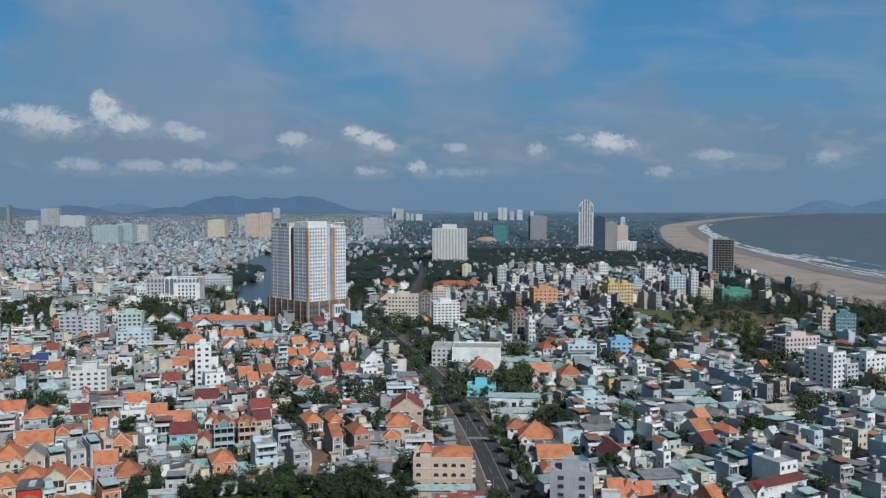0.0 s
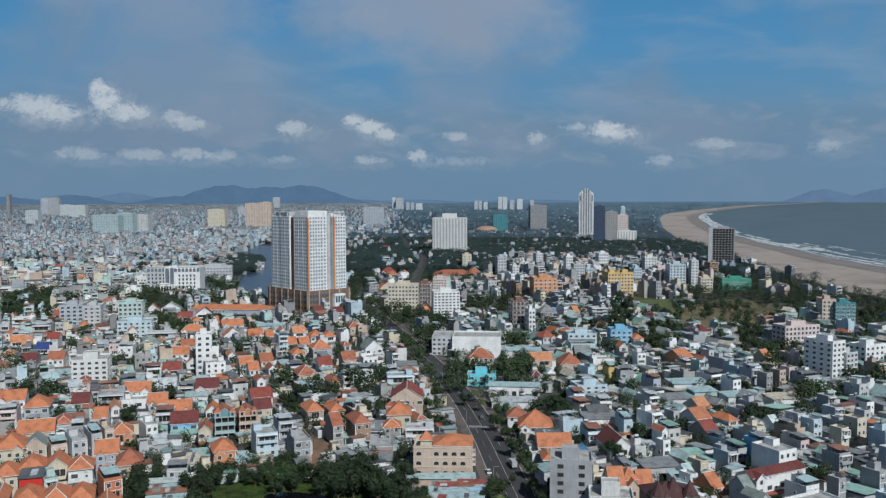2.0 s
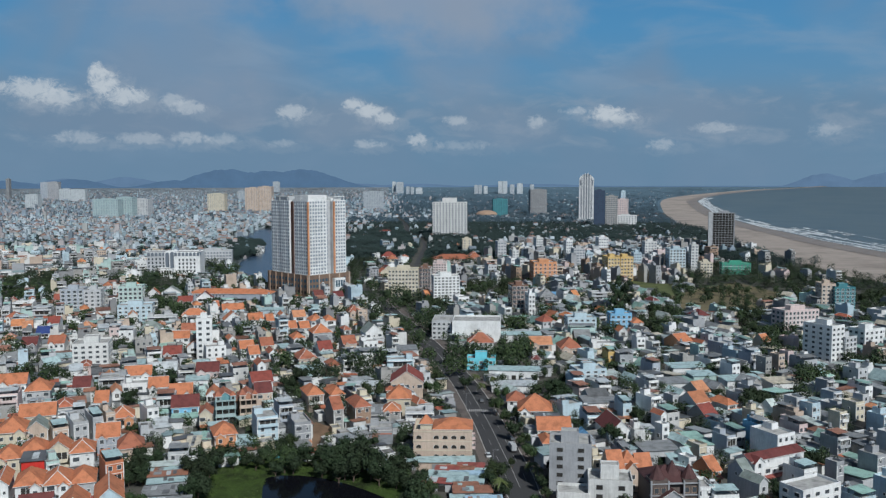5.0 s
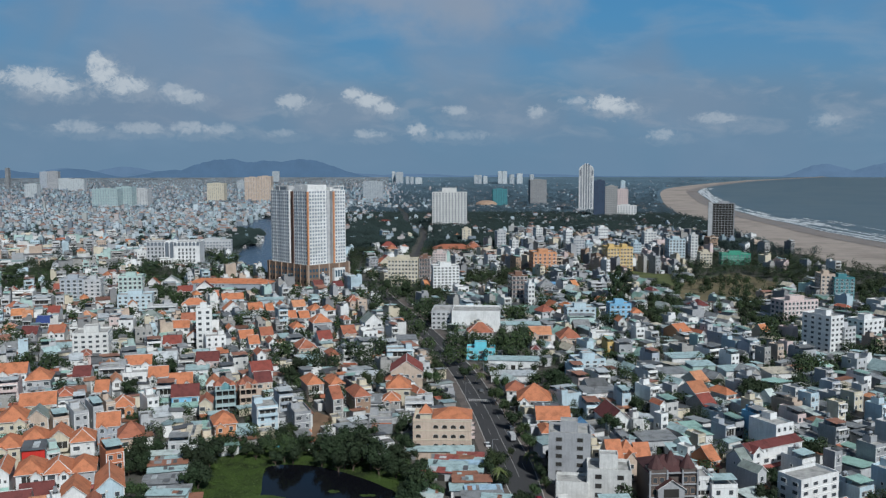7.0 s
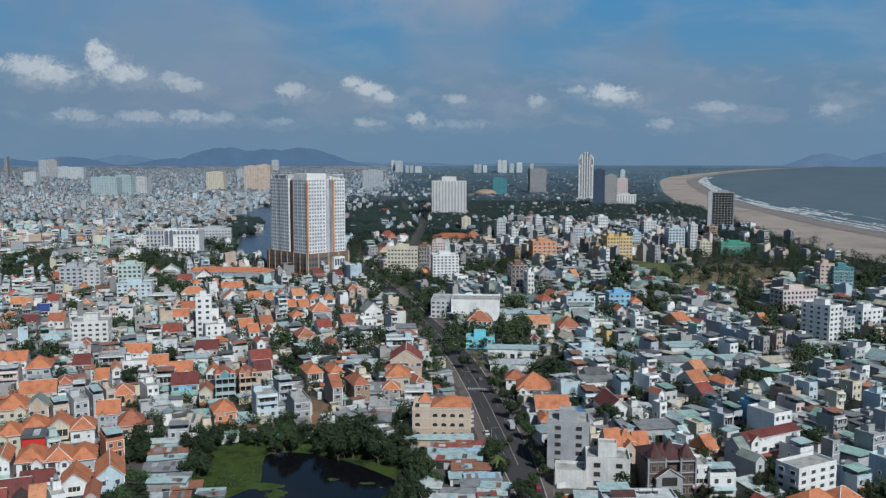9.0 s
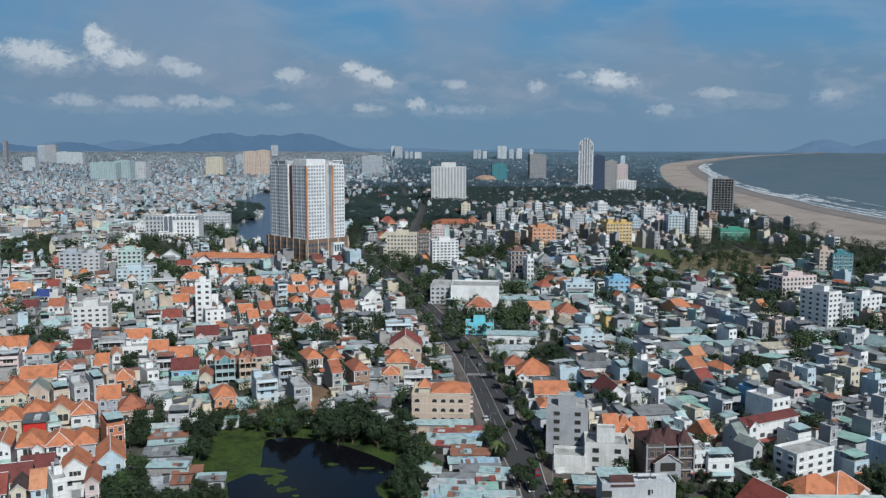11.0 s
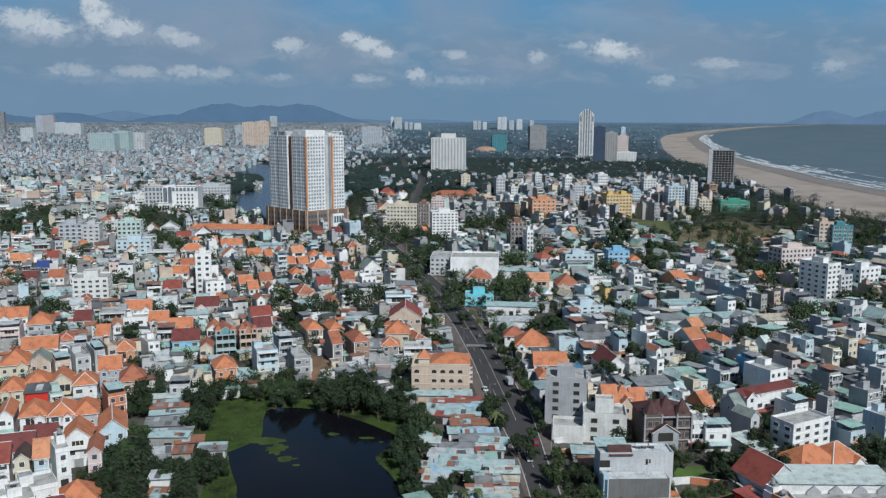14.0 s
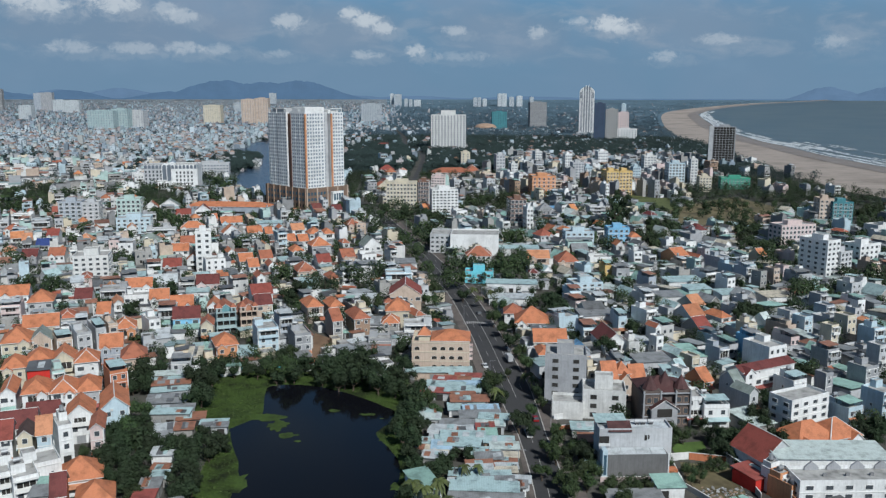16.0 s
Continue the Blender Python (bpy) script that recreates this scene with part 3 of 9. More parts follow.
def build_roads():
    g = Geo()
    ribbon(road, WEST, EAST, 0.06, "asphalt", g)
    tagged(new("road", g.mesh("road")), "grey asphalt avenue between rows of trees", "road", kind="structure")
    g = Geo()
    ribbon(road2, -2.7, 2.7, 0.05, "asphalt", g)
    ribbon(road3, -6, 6, 0.05, "asphalt", g)
    tagged(new("road_far", g.mesh("road_far")), "far straight asphalt avenue through green blocks", "road", kind="structure")
    for name, side, edge, out in (("pavement_west", -1, WEST, narrowing(-10.6, -5.4)), ("pavement_east", 1, EAST, narrowing(11.4, 10.0))):
        g = Geo()
        ribbon(road[:-14], *((out, edge) if side < 0 else (edge, out)), 0.18, "paving", g)
        ribbon(road[:-14], lambda p: edge(p) - 0.15, lambda p: edge(p) + 0.15, 0.19, "kerb", g)
        for i in range(len(road) - 15):
            d = (road[i + 1] - road[i]).normalized()
            n = Vector((d.y, -d.x))
            p, q = road[i] + n * (edge(road[i]) - 0.15 * side), road[i + 1] + n * (edge(road[i + 1]) - 0.15 * side)
            g.face([(p.x, p.y, 0.0), (q.x, q.y, 0.0), (q.x, q.y, 0.19), (p.x, p.y, 0.19)], "kerb")
        tagged(new(name, g.mesh(name)), "worn reddish tiled pavement with a pale kerb", "pavement", kind="structure")
    g = Geo()
    upper = [p for p in road if p.y > 285]
    ribbon(upper, -0.10, 0.10, 0.075, "paint", g)
    ribbon([p for p in road if p.y <= 290], -0.08, 0.08, 0.075, "paint", g, (3, 1))
    ribbon(upper, -3.38, -3.26, 0.075, "paint", g, (3, 1))
    ribbon(upper, 3.26, 3.38, 0.075, "paint", g, (3, 1))
    # zebra crossing
    for i in range(14):
        u = -6.2 + i * 0.92
        g.box(17.5 + u, 17.5 + u + 0.5, 380 - 0.1 * u, 384 - 0.1 * u, 0.062, 0.078, "paint")
    tagged(new("road_marking", g.mesh("road_marking")), "worn white road lines and a zebra crossing", "road marking", kind="structure")


build_roads()
POND = [(-68, 254), (-63, 261), (-60, 266), (-63, 285), (-63, 294), (-55, 296), (-46, 294), (-37, 289), (-28, 282), (-20, 274), (-16, 269), (-17, 259), (-21, 251), (-16, 239), (-13, 231), (-12, 224), (-12, 215), (-12, 208), (-14, 196), (-20, 185), (-46, 184), (-55, 196), (-56, 208), (-57, 218), (-59, 229), (-63, 239)]
MARSH = [(-84, 261), (-88, 285), (-87, 302), (-69, 313), (-54, 315), (-31, 305), (-15, 291), (-8, 266), (-6, 237), (-5, 190), (-20, 175), (-60, 178), (-68, 200), (-68, 218), (-71, 241)]
LAKE = [(-150, 860), (-207, 904), (-231, 954), (-262, 1065), (-278, 1161), (-277, 1235), (-282, 1319), (-316, 1454), (-341, 1480), (-376, 1479), (-411, 1464), (-412, 1600), (-397, 1706), (-422, 1869), (-372, 1990), (-300, 1960), (-180, 1700), (-150, 1204)]
FIELD = [(197, 898), (215, 873), (236, 864), (218, 777), (192, 777), (178, 817)]
DRY = [(190, 690), (200, 770), (226, 800), (304, 880), (320, 790), (262, 690), (236, 668)]
LAWN = [(69.5, 243), (80, 245), (79, 233.5), (68.8, 231)]
SOIL = [(-56, 339), (-57, 364), (-49, 356), (-46, 339), (-47, 317), (-54, 320)]
YARD = [(69, 230), (82, 226), (81, 205), (70, 205), (67, 215)]
sheet("marsh", smooth_line(MARSH + MARSH[:1], 3), 0.10, "weed", "bright green floating weed round the dark pond", "marsh")
sheet("pond", smooth_line(POND + POND[:1], 3), 0.16, "pond", "still black pond with weedy banks", "pond")
sheet("lake", LAKE, 0.12, "lake", "blue-grey lake among the houses", "lake")
sheet("field", FIELD, 0.14, "fieldgrass", "dull green playing field beside trees", "field")
sheet("dry_lot", DRY, 0.10, "dryfield", "dry brown open lot with scrub", "field")
sheet("garden_lawn", LAWN, 0.16, "lawn", "small green lawn between houses", "lawn")
sheet("bare_lot", SOIL, 0.13, "soil", "bare reddish earth lot by the pond", "soil")
sheet("yard", YARD, 0.15, "dryfield", "walled yard with rubble and dry grass", "yard")


def weed_raft(cx, cy, rx, ry, seed):
    rng = random.Random(seed)
    g = Geo()
    n = 22
    pts = []
    for i in range(n):
        a = 2 * math.pi * i / n
        k = rng.uniform(0.65, 1.15)
        pts.append((cx + rx * k * math.cos(a), cy + ry * k * math.sin(a), 0.22))
    g.face(pts, "weed")
    for i in range(n):
        p, q = pts[i], pts[(i + 1) % n]
        g.face([(p[0], p[1], 0.1), (q[0], q[1], 0.1), q, p], "weed")
    return tagged(new("weed_raft", g.mesh("weed_raft")), "ragged raft of green weed floating on the pond", "water weed", "weed rafts on the pond")


for i, (cx, cy, rx, ry) in enumerate(((-58, 264, 6.5, 3.2), (-53, 257, 3.6, 4.6), (-48.5, 249, 3.2, 2.2), (-44.5, 244.5, 1.2, 0.8), (-36.5, 270, 2.4, 1.3), (-25, 266.5, 2.8, 1.0), (-20, 263, 0.7, 0.4),
                                          (-16, 248, 4.0, 5.5), (-11.5, 214, 3, 3.5), (-58, 216, 5, 7), (-62, 204, 6, 6))):
    weed_raft(cx, cy, rx, ry, i)


# ---- far hills ----
def hills(name, peaks, radius, colour, label):
    """A chain of far hills: (bearing, half width, height) in degrees and metres over the far rim."""
    m = name + "_haze"
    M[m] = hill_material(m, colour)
    g = Geo()
    lo, hi = min(a - w for a, w, h in peaks), max(a + w for a, w, h in peaks)
    n = int((hi - lo) / 0.12)
    rows = []
    for i in range(n + 1):
        a = lo + (hi - lo) * i / n
        h = 0.0
        for c, w, top in peaks:
            t = abs(a - c) / w
            if t < 1:
                h = max(h, top * (0.5 + 0.5 * math.cos(math.pi * t)) ** 0.8)
        h *= 1 + 0.12 * (noise.noise((a * 1.3, 2.1, 0)) + 0.5 * noise.noise((a * 4.0, 0.4, 0)))
        s, c = math.sin(radians(a)), math.cos(radians(a))
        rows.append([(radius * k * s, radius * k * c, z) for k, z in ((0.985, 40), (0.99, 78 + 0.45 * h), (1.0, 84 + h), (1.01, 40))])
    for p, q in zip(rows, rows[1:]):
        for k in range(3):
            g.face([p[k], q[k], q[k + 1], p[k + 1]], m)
    return tagged(new(name, g.mesh(name)), label, "hills", kind="structure")


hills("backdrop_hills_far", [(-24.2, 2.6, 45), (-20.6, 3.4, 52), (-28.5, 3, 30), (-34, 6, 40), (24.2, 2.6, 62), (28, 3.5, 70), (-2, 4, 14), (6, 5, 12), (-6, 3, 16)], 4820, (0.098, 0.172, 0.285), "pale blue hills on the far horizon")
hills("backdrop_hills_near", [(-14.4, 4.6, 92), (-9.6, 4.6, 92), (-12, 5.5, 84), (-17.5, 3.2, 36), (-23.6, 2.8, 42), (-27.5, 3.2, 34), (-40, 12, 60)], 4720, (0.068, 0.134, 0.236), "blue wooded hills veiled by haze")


# ---- trees ----
def crown(seed, kind):
    """Foliage of many small leaf clumps round uneven boughs; about 1 unit of radius."""
    rng = random.Random(seed)
    g = Geo()
    mat = {"broad": "leaf", "dark": "leafdark", "pale": "leafpale", "pine": "leafdark"}[kind]
    cores = []
    if kind == "pine":
        for i in range(7):
            cores.append((rng.uniform(-0.35, 0.35), rng.uniform(-0.35, 0.35), 0.2 + 0.24 * i, 0.52 - 0.045 * i))
    else:
        for i in range(9):
            a, r = rng.uniform(0, 6.28), rng.uniform(0.1, 0.72)
            cores.append((r * math.cos(a), r * math.sin(a), rng.uniform(-0.25, 0.55), rng.uniform(0.3, 0.52)))
    for cx, cy, cz, cr in cores:
        # an added core in the dark leaf colour, filling gaps behind the leaves
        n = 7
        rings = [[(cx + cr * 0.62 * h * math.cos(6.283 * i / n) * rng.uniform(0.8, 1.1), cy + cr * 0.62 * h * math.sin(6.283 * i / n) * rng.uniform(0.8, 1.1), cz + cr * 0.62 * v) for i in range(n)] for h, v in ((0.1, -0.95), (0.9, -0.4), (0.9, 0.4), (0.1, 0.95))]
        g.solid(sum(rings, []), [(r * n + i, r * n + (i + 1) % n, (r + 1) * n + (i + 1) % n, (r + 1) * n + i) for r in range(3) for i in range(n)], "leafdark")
        for k in range(125 if kind != "pine" else 100):
            d = Vector((rng.gauss(0, 1), rng.gauss(0, 1), rng.gauss(0.15, 0.9))).normalized()
            r = cr * rng.uniform(0.55, 1.08)
            p = Vector((cx, cy, cz)) + d * r
            s = rng.uniform(0.035, 0.078)
            t = (d + Vector((rng.uniform(-0.7, 0.7), rng.uniform(-0.7, 0.7), rng.uniform(-0.4, 0.7)))).normalized()
            u = t.orthogonal().normalized()
            w = t.cross(u)
            b = p + t * s * 0.35
            pts = [p + u * s, b + w * s, p - u * s * rng.uniform(0.7, 1.1), b - w * s * rng.uniform(0.7, 1.1)]
            g.face([tuple(v) for v in pts], mat)
    return g.mesh("crown")


def trunk(seed, tall=1.0):
    rng = random.Random(seed)
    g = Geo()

    def limb(p, q, r0, r1, n=6):
        d = (q - p).normalized()
        u = d.orthogonal().normalized()
        w = d.cross(u)
        ring = [[tuple(c + (u * math.cos(6.283 * i / n) + w * math.sin(6.283 * i / n)) * r) for i in range(n)] for c, r in ((p, r0), (q, r1))]
        g.solid(ring[0] + ring[1], [(i, (i + 1) % n, n + (i + 1) % n, n + i) for i in range(n)], "bark")
    top = Vector((rng.uniform(-0.05, 0.05), rng.uniform(-0.05, 0.05), 1.0 * tall))
    limb(Vector((0, 0, 0)), top, 0.07, 0.05)
    for i in range(4):
        a = i * 1.57 + rng.uniform(-0.5, 0.5)
        limb(top - Vector((0, 0, 0.15)), top + Vector((0.5 * math.cos(a), 0.5 * math.sin(a), rng.uniform(0.35, 0.7))), 0.042, 0.015)
    return g.mesh("trunk")


def palm_meshes():
    rng = random.Random(8)
    g = Geo()
    for i in range(22):
        a, lift = rng.uniform(0, 6.28), rng.uniform(-0.1, 0.9)
        prev = None
        for s in range(6):
            t = s / 5
            r = 1.0 * t
            z = lift * t - 1.05 * t * t
            wd = 0.13 * math.sin(math.pi * min(1, 0.15 + 0.85 * t)) + 0.01
            c = Vector((r * math.cos(a), r * math.sin(a), z))
            sd2 = Vector((-math.sin(a), math.cos(a), 0)) * wd
            row = (c + sd2 - Vector((0, 0, wd * 0.5)), c, c - sd2 - Vector((0, 0, wd * 0.5)))
            if prev:
                g.face([tuple(prev[0]), tuple(row[0]), tuple(row[1]), tuple(prev[1])], "palm")
                g.face([tuple(prev[1]), tuple(row[1]), tuple(row[2]), tuple(prev[2])], "palm")
            prev = row
    st = Geo()
    st.tube(0, 0, 0, 1.0, 0.055, 0.035, "bark", 7)
    return g.mesh("fronds"), st.mesh("palm_trunk")


CROWN = {k: [crown(10 * i + s, k) for s in range(4)] for i, k in enumerate(("broad", "dark", "pale", "pine"))}
TRUNK = [trunk(s) for s in range(3)]
FROND, STEM = palm_meshes()
TREE_LABEL = {"broad": "leafy green street tree with a rounded crown", "dark": "dense dark green tree with an uneven crown", "pale": "light green shrubby tree in the sun", "pine": "tall feathery dark green casuarina tree", "palm": "palm tree with drooping green fronds"}
tree_rng = random.Random(77)


def tree(x, y, rad, height, kind="broad", z=0.0):
    """A tree with its crown's radius and whole height."""
    rng = tree_rng
    ob = thing("palm_tree" if kind == "palm" else "tree", pose(x, y, z, 0, 0, rng.uniform(0, 360)), TREE_LABEL[kind], "tree", "trees of the town")
    if kind == "palm":
        s = part("trunk", None, ob, mesh=STEM)
        s.scale = (height * 0.09, height * 0.09, height * 0.86)
        c = part("crown", None, ob, mesh=FROND)
        c.location, c.scale = (0, 0, height * 0.84), (rad, rad, rad)
        return ob
    s = part("trunk", None, ob, mesh=rng.choice(TRUNK))
    c = part("crown", None, ob, mesh=rng.choice(CROWN[kind]))
    if kind == "pine":
        s.scale = (height * 0.35, height * 0.35, height * 0.4)
        c.location, c.scale = (0, 0, height * 0.18), (rad, rad, height * 0.42)
    else:
        k = min(rad * 1.05, height * 0.5)
        s.scale = (rad, rad, max(0.5, height - 1.6 * k))
        c.location, c.scale = (0, 0, height - k), (rad, rad, k)
    return ob


def far_trees(name, spots, label):
    """Woods: for each spot a clump of leafy faces, finer where it stands near."""
    rng = random.Random(len(spots))
    g = Geo()
    for x, y, rad, hgt in spots:
        r0 = math.hypot(x, y)
        z0 = rise_of(r0)
        n, s0, s1 = (300, 0.058, 0.118) if r0 < 450 else ((170, 0.10, 0.20) if r0 < 850 else ((90, 0.13, 0.24) if r0 < 1300 else ((40, 0.18, 0.33) if r0 < 1800 else (20, 0.24, 0.44))))
        # leaf colour goes bluer and paler with distance, haze put into the paint
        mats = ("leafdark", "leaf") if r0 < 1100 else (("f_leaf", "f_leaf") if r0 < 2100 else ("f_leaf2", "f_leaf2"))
        if r0 < 850:
            n = int(n * min(3.0, max(0.6, (rad / 3.6) ** 1.6)))
        base = 0.25 if rng.random() < 0.3 else 0.75
        off = [(rng.uniform(-0.5, 0.5) * rad, rng.uniform(-0.5, 0.5) * rad, rng.uniform(0.45, 0.7)) for i in range(4)]
        for k in range(n):
            ox, oy, oz = off[k % 4]
            d = Vector((rng.gauss(0, 1), rng.gauss(0, 1), rng.gauss(0.2, 0.8))).normalized()
            q = rng.uniform(0.35, 0.68)
            p = Vector((x + ox + d.x * rad * q, y + oy + d.y * rad * q, z0 + hgt * max(0.12, oz + 0.34 * d.z)))
            s = (min(rad, 4.2) if r0 < 850 else rad) * rng.uniform(s0, s1)
            t = (d * (1.0 if r0 < 850 else 0.35) + Vector((rng.uniform(-0.5, 0.5), rng.uniform(-0.5, 0.5), 0.5 if r0 < 850 else (1.6 if r0 < 1250 else 2.6)))).normalized()
            u = t.orthogonal().normalized()
            w = t.cross(u)
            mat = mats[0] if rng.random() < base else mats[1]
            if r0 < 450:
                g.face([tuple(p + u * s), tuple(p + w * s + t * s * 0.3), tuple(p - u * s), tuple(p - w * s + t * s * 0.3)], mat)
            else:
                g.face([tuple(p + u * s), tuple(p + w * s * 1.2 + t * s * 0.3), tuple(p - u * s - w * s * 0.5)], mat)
    return tagged(new(name, g.mesh(name)), label, "woods", kind="stuff")


# ---- houses ----
def window_mesh(w, h, glass_mat="glass", frame_mat="trim"):
    """A framed window in one piece, its back in the wall and its face towards -y, centred."""
    g = Geo()
    f, o = 0.10, 0.09
    a, b = w / 2, w / 2 + f
    p = [(-b, 0.05, -f), (b, 0.05, -f), (b, 0.05, h + f), (-b, 0.05, h + f), (-b, -o, -f), (b, -o, -f), (b, -o, h + f), (-b, -o, h + f),
         (-a, -o, 0), (a, -o, 0), (a, -o, h), (-a, -o, h), (-a, -0.03, 0), (a, -0.03, 0), (a, -0.03, h), (-a, -0.03, h)]
    fc = [((i, (i + 1) % 4, 4 + (i + 1) % 4, 4 + i), frame_mat) for i in range(4)]
    fc += [((4 + i, 4 + (i + 1) % 4, 8 + (i + 1) % 4, 8 + i), frame_mat) for i in range(4)]
    fc += [((8 + i, 8 + (i + 1) % 4, 12 + (i + 1) % 4, 12 + i), frame_mat) for i in range(4)]
    fc.append(((12, 13, 14, 15), glass_mat))
    g.mixed(p, fc)
    return g.mesh("window")


WIN = {"plain": (1.3, 1.45), "std": (1.3, 1.45), "tall": (1.7, 2.2), "small": (0.75, 0.9), "wide": (2.2, 1.5)}
WIN_MESH = {k: window_mesh(w, h) for k, (w, h) in WIN.items()}
WIN_MESH["plain"] = window_mesh(1.3, 1.45, "void", "w_dgrey")
DARK_WINDOW = window_mesh(1.4, 1.7, "glass", "w_tan")


def arch_mesh():
    g = Geo()
    w, h = 1.9, 1.5
    pts = [(-w / 2, -0.06, 0), (w / 2, -0.06, 0)] + [(w / 2 * math.cos(a), -0.06, h * 0.45 + 0.65 * math.sin(a)) for a in (0.0, 0.5, 1.0, 1.57, 2.14, 2.64, 3.14)]
    g.face(pts, "void")
    n = len(pts)
    for i in range(1, n):
        p, q = pts[i], pts[(i + 1) % n]
        g.face([p, q, (q[0] * 1.12, -0.14, q[2] * 1.08), (p[0] * 1.12, -0.14, p[2] * 1.08)], "trim")
    return g.mesh("arched_window")


ARCH = arch_mesh()


def tank_geo(x, y, z, lying=True):
    """Stainless water tank and its stand."""
    g, st = Geo(), Geo()
    if lying:
        n, r, l = 10, 0.55, 1.7
        ring = [(r * math.cos(6.283 * i / n), r * math.sin(6.283 * i / n)) for i in range(n)]
        p = [(x - l / 2, y + a, z + 1.0 + b) for a, b in ring] + [(x + l / 2, y + a, z + 1.0 + b) for a, b in ring]
        g.solid(p, [(i, (i + 1) % n, n + (i + 1) % n, n + i) for i in range(n)] + [tuple(range(n - 1, -1, -1)), tuple(range(n, 2 * n))], "steel")
    else:
        g.tube(x, y, z + 0.5, z + 2.0, 0.6, 0.55, "steel", 10)
    st.box(x - 0.6, x + 0.6, y - 0.35, y + 0.35, z - 0.02, z + 0.55, "rail")
    return g, st


def house_plan(kind, w, d, h, wall, roof, rng):
    """Parts of a house in its own space: front wall on y=0 looking to -y, body behind it. Gives (name, mesh, label, parts of the part) and the windows."""
    wm = "w_" + wall
    parts, wins = [], []
    n = max(1, round(h / 3.4))
    fl = h / n
    x0, x1 = -w / 2, w / 2
    body, g = Geo(), Geo()
    if kind == "flat":
        body.tub(x0, x1, 0, d, 0, h + 0.9, 0.18, 0.9, wm, "slab")
        parts.append(("wall", body, "", ()))
        if d > 7:
            sw, s0 = min(w * 0.6, 3.4), d * rng.uniform(0.45, 0.7)
            sx = rng.choice((x0 + 0.2, x1 - 0.2 - sw))
            g.tub(sx, sx + sw, s0, min(d - 0.3, s0 + 4.2), h + 0.01, h + 2.5, 0.12, 0.25, wm, "slab")
            parts.append(("stair_head", g, "box over the stairs on the flat roof", ()))
            if rng.random() < 0.6:
                tk, st = tank_geo(sx + sw / 2, s0 + 1.6, h + 2.26, rng.random() < 0.7)
                parts.append(("water_tank", tk, "shiny stainless steel water tank", (("stand", st),)))
            if rng.random() < 0.5:
                g = Geo()
                a0, a1 = 0.3, s0 - 0.3
                g.shed(x0 + 0.3, x1 - 0.3, a0, a1, h + 2.3, 0.45, 0.2, rng.choice(("m_cyan", "m_white", "m_white", "m_grey", "m_rust", "m_green")))
                posts = []
                for px, py in ((x0 + 0.5, a0 + 0.1), (x1 - 0.5, a0 + 0.1), (x0 + 0.5, a1 - 0.1), (x1 - 0.5, a1 - 0.1)):
                    q = Geo()
                    q.box(px - 0.05, px + 0.05, py - 0.05, py + 0.05, h, h + 2.3, "rail")
                    posts.append(("post", q))
                parts.append(("canopy", g, "corrugated metal canopy over the roof terrace", tuple(posts)))
    elif kind in ("hip", "pyr", "gable", "gablex"):
        if kind in ("hip", "pyr"):
            body.box(x0, x1, 0, d, 0, h, wm)
            g.hip(x0, x1, 0, d, h + 0.05, min(w, d) * (0.2 if w > 20 else (0.44 if kind == "hip" else 0.55)), 0.6, roof, "trim", 0.0 if kind == "pyr" else None)
        elif kind == "gable":
            r = min(w, 12) * 0.44
            body.barn(x0, x1, 0, d, 0, h, r, wm, "y")
            g.gable(x0, x1, 0, d, h + 0.12, r, 0.45, roof, "y")
        else:
            r = min(d, 9) * (0.22 if w > 20 else 0.44)
            body.barn(x0, x1, 0, d, 0, h, r, wm, "x")
            g.gable(x0, x1, 0, d, h + 0.12, r, 0.45, roof, "x")
        caps = []
        if kind in ("hip", "pyr"):
            o, z, r = 0.6, h + 0.05, min(w, d) * (0.2 if w > 20 else (0.44 if kind == "hip" else 0.55))
            rr = max(0.05, abs(w - d) / 2) if kind == "hip" else 0.05
            e1, e2 = ((-rr, d / 2), (rr, d / 2)) if w >= d else ((0, d / 2 - rr), (0, d / 2 + rr))
            cn = ((x0 - o, -o), (x1 + o, -o), (x1 + o, d + o), (x0 - o, d + o))
            ends = (e1, e2, e2, e1) if w >= d else (e1, e1, e2, e2)
            for (ax, ay), (bx, by) in zip(cn[:2] + cn[2:], ends):
                caps.append(((ax, ay, z), (bx, by, z + r)))
            caps.append(((*e1, z + r), (*e2, z + r)))
        elif kind == "gable":
            caps.append(((0, -0.45, h + 0.12 + r), (0, d + 0.45, h + 0.12 + r)))
        else:
            caps.append(((x0 - 0.45, d / 2, h + 0.12 + r), (x1 + 0.45, d / 2, h + 0.12 + r)))
        subs = []
        cap_mat = roof if rng.random() < 0.6 else "w_offwhite"
        for p, q in caps:
            p, q = Vector(p), Vector(q)
            if (q - p).length < 0.4:
                continue
            c = Geo()
            u = (q - p).normalized()
            sd2 = u.cross(Vector((0, 0, 1))).normalized() * 0.16
            up = Vector((0, 0, 0.12))
            ring = [p - sd2, p + up, p + sd2, q - sd2, q + up, q + sd2]
            c.solid([tuple(v) for v in ring], [(0, 1, 4, 3), (1, 2, 5, 4), (0, 2, 1), (3, 4, 5), (0, 3, 5, 2)], cap_mat)
            subs.append(("ridge_cap", c))
        parts += [("wall", body, "", ()), ("roof", g, "", tuple(subs))]
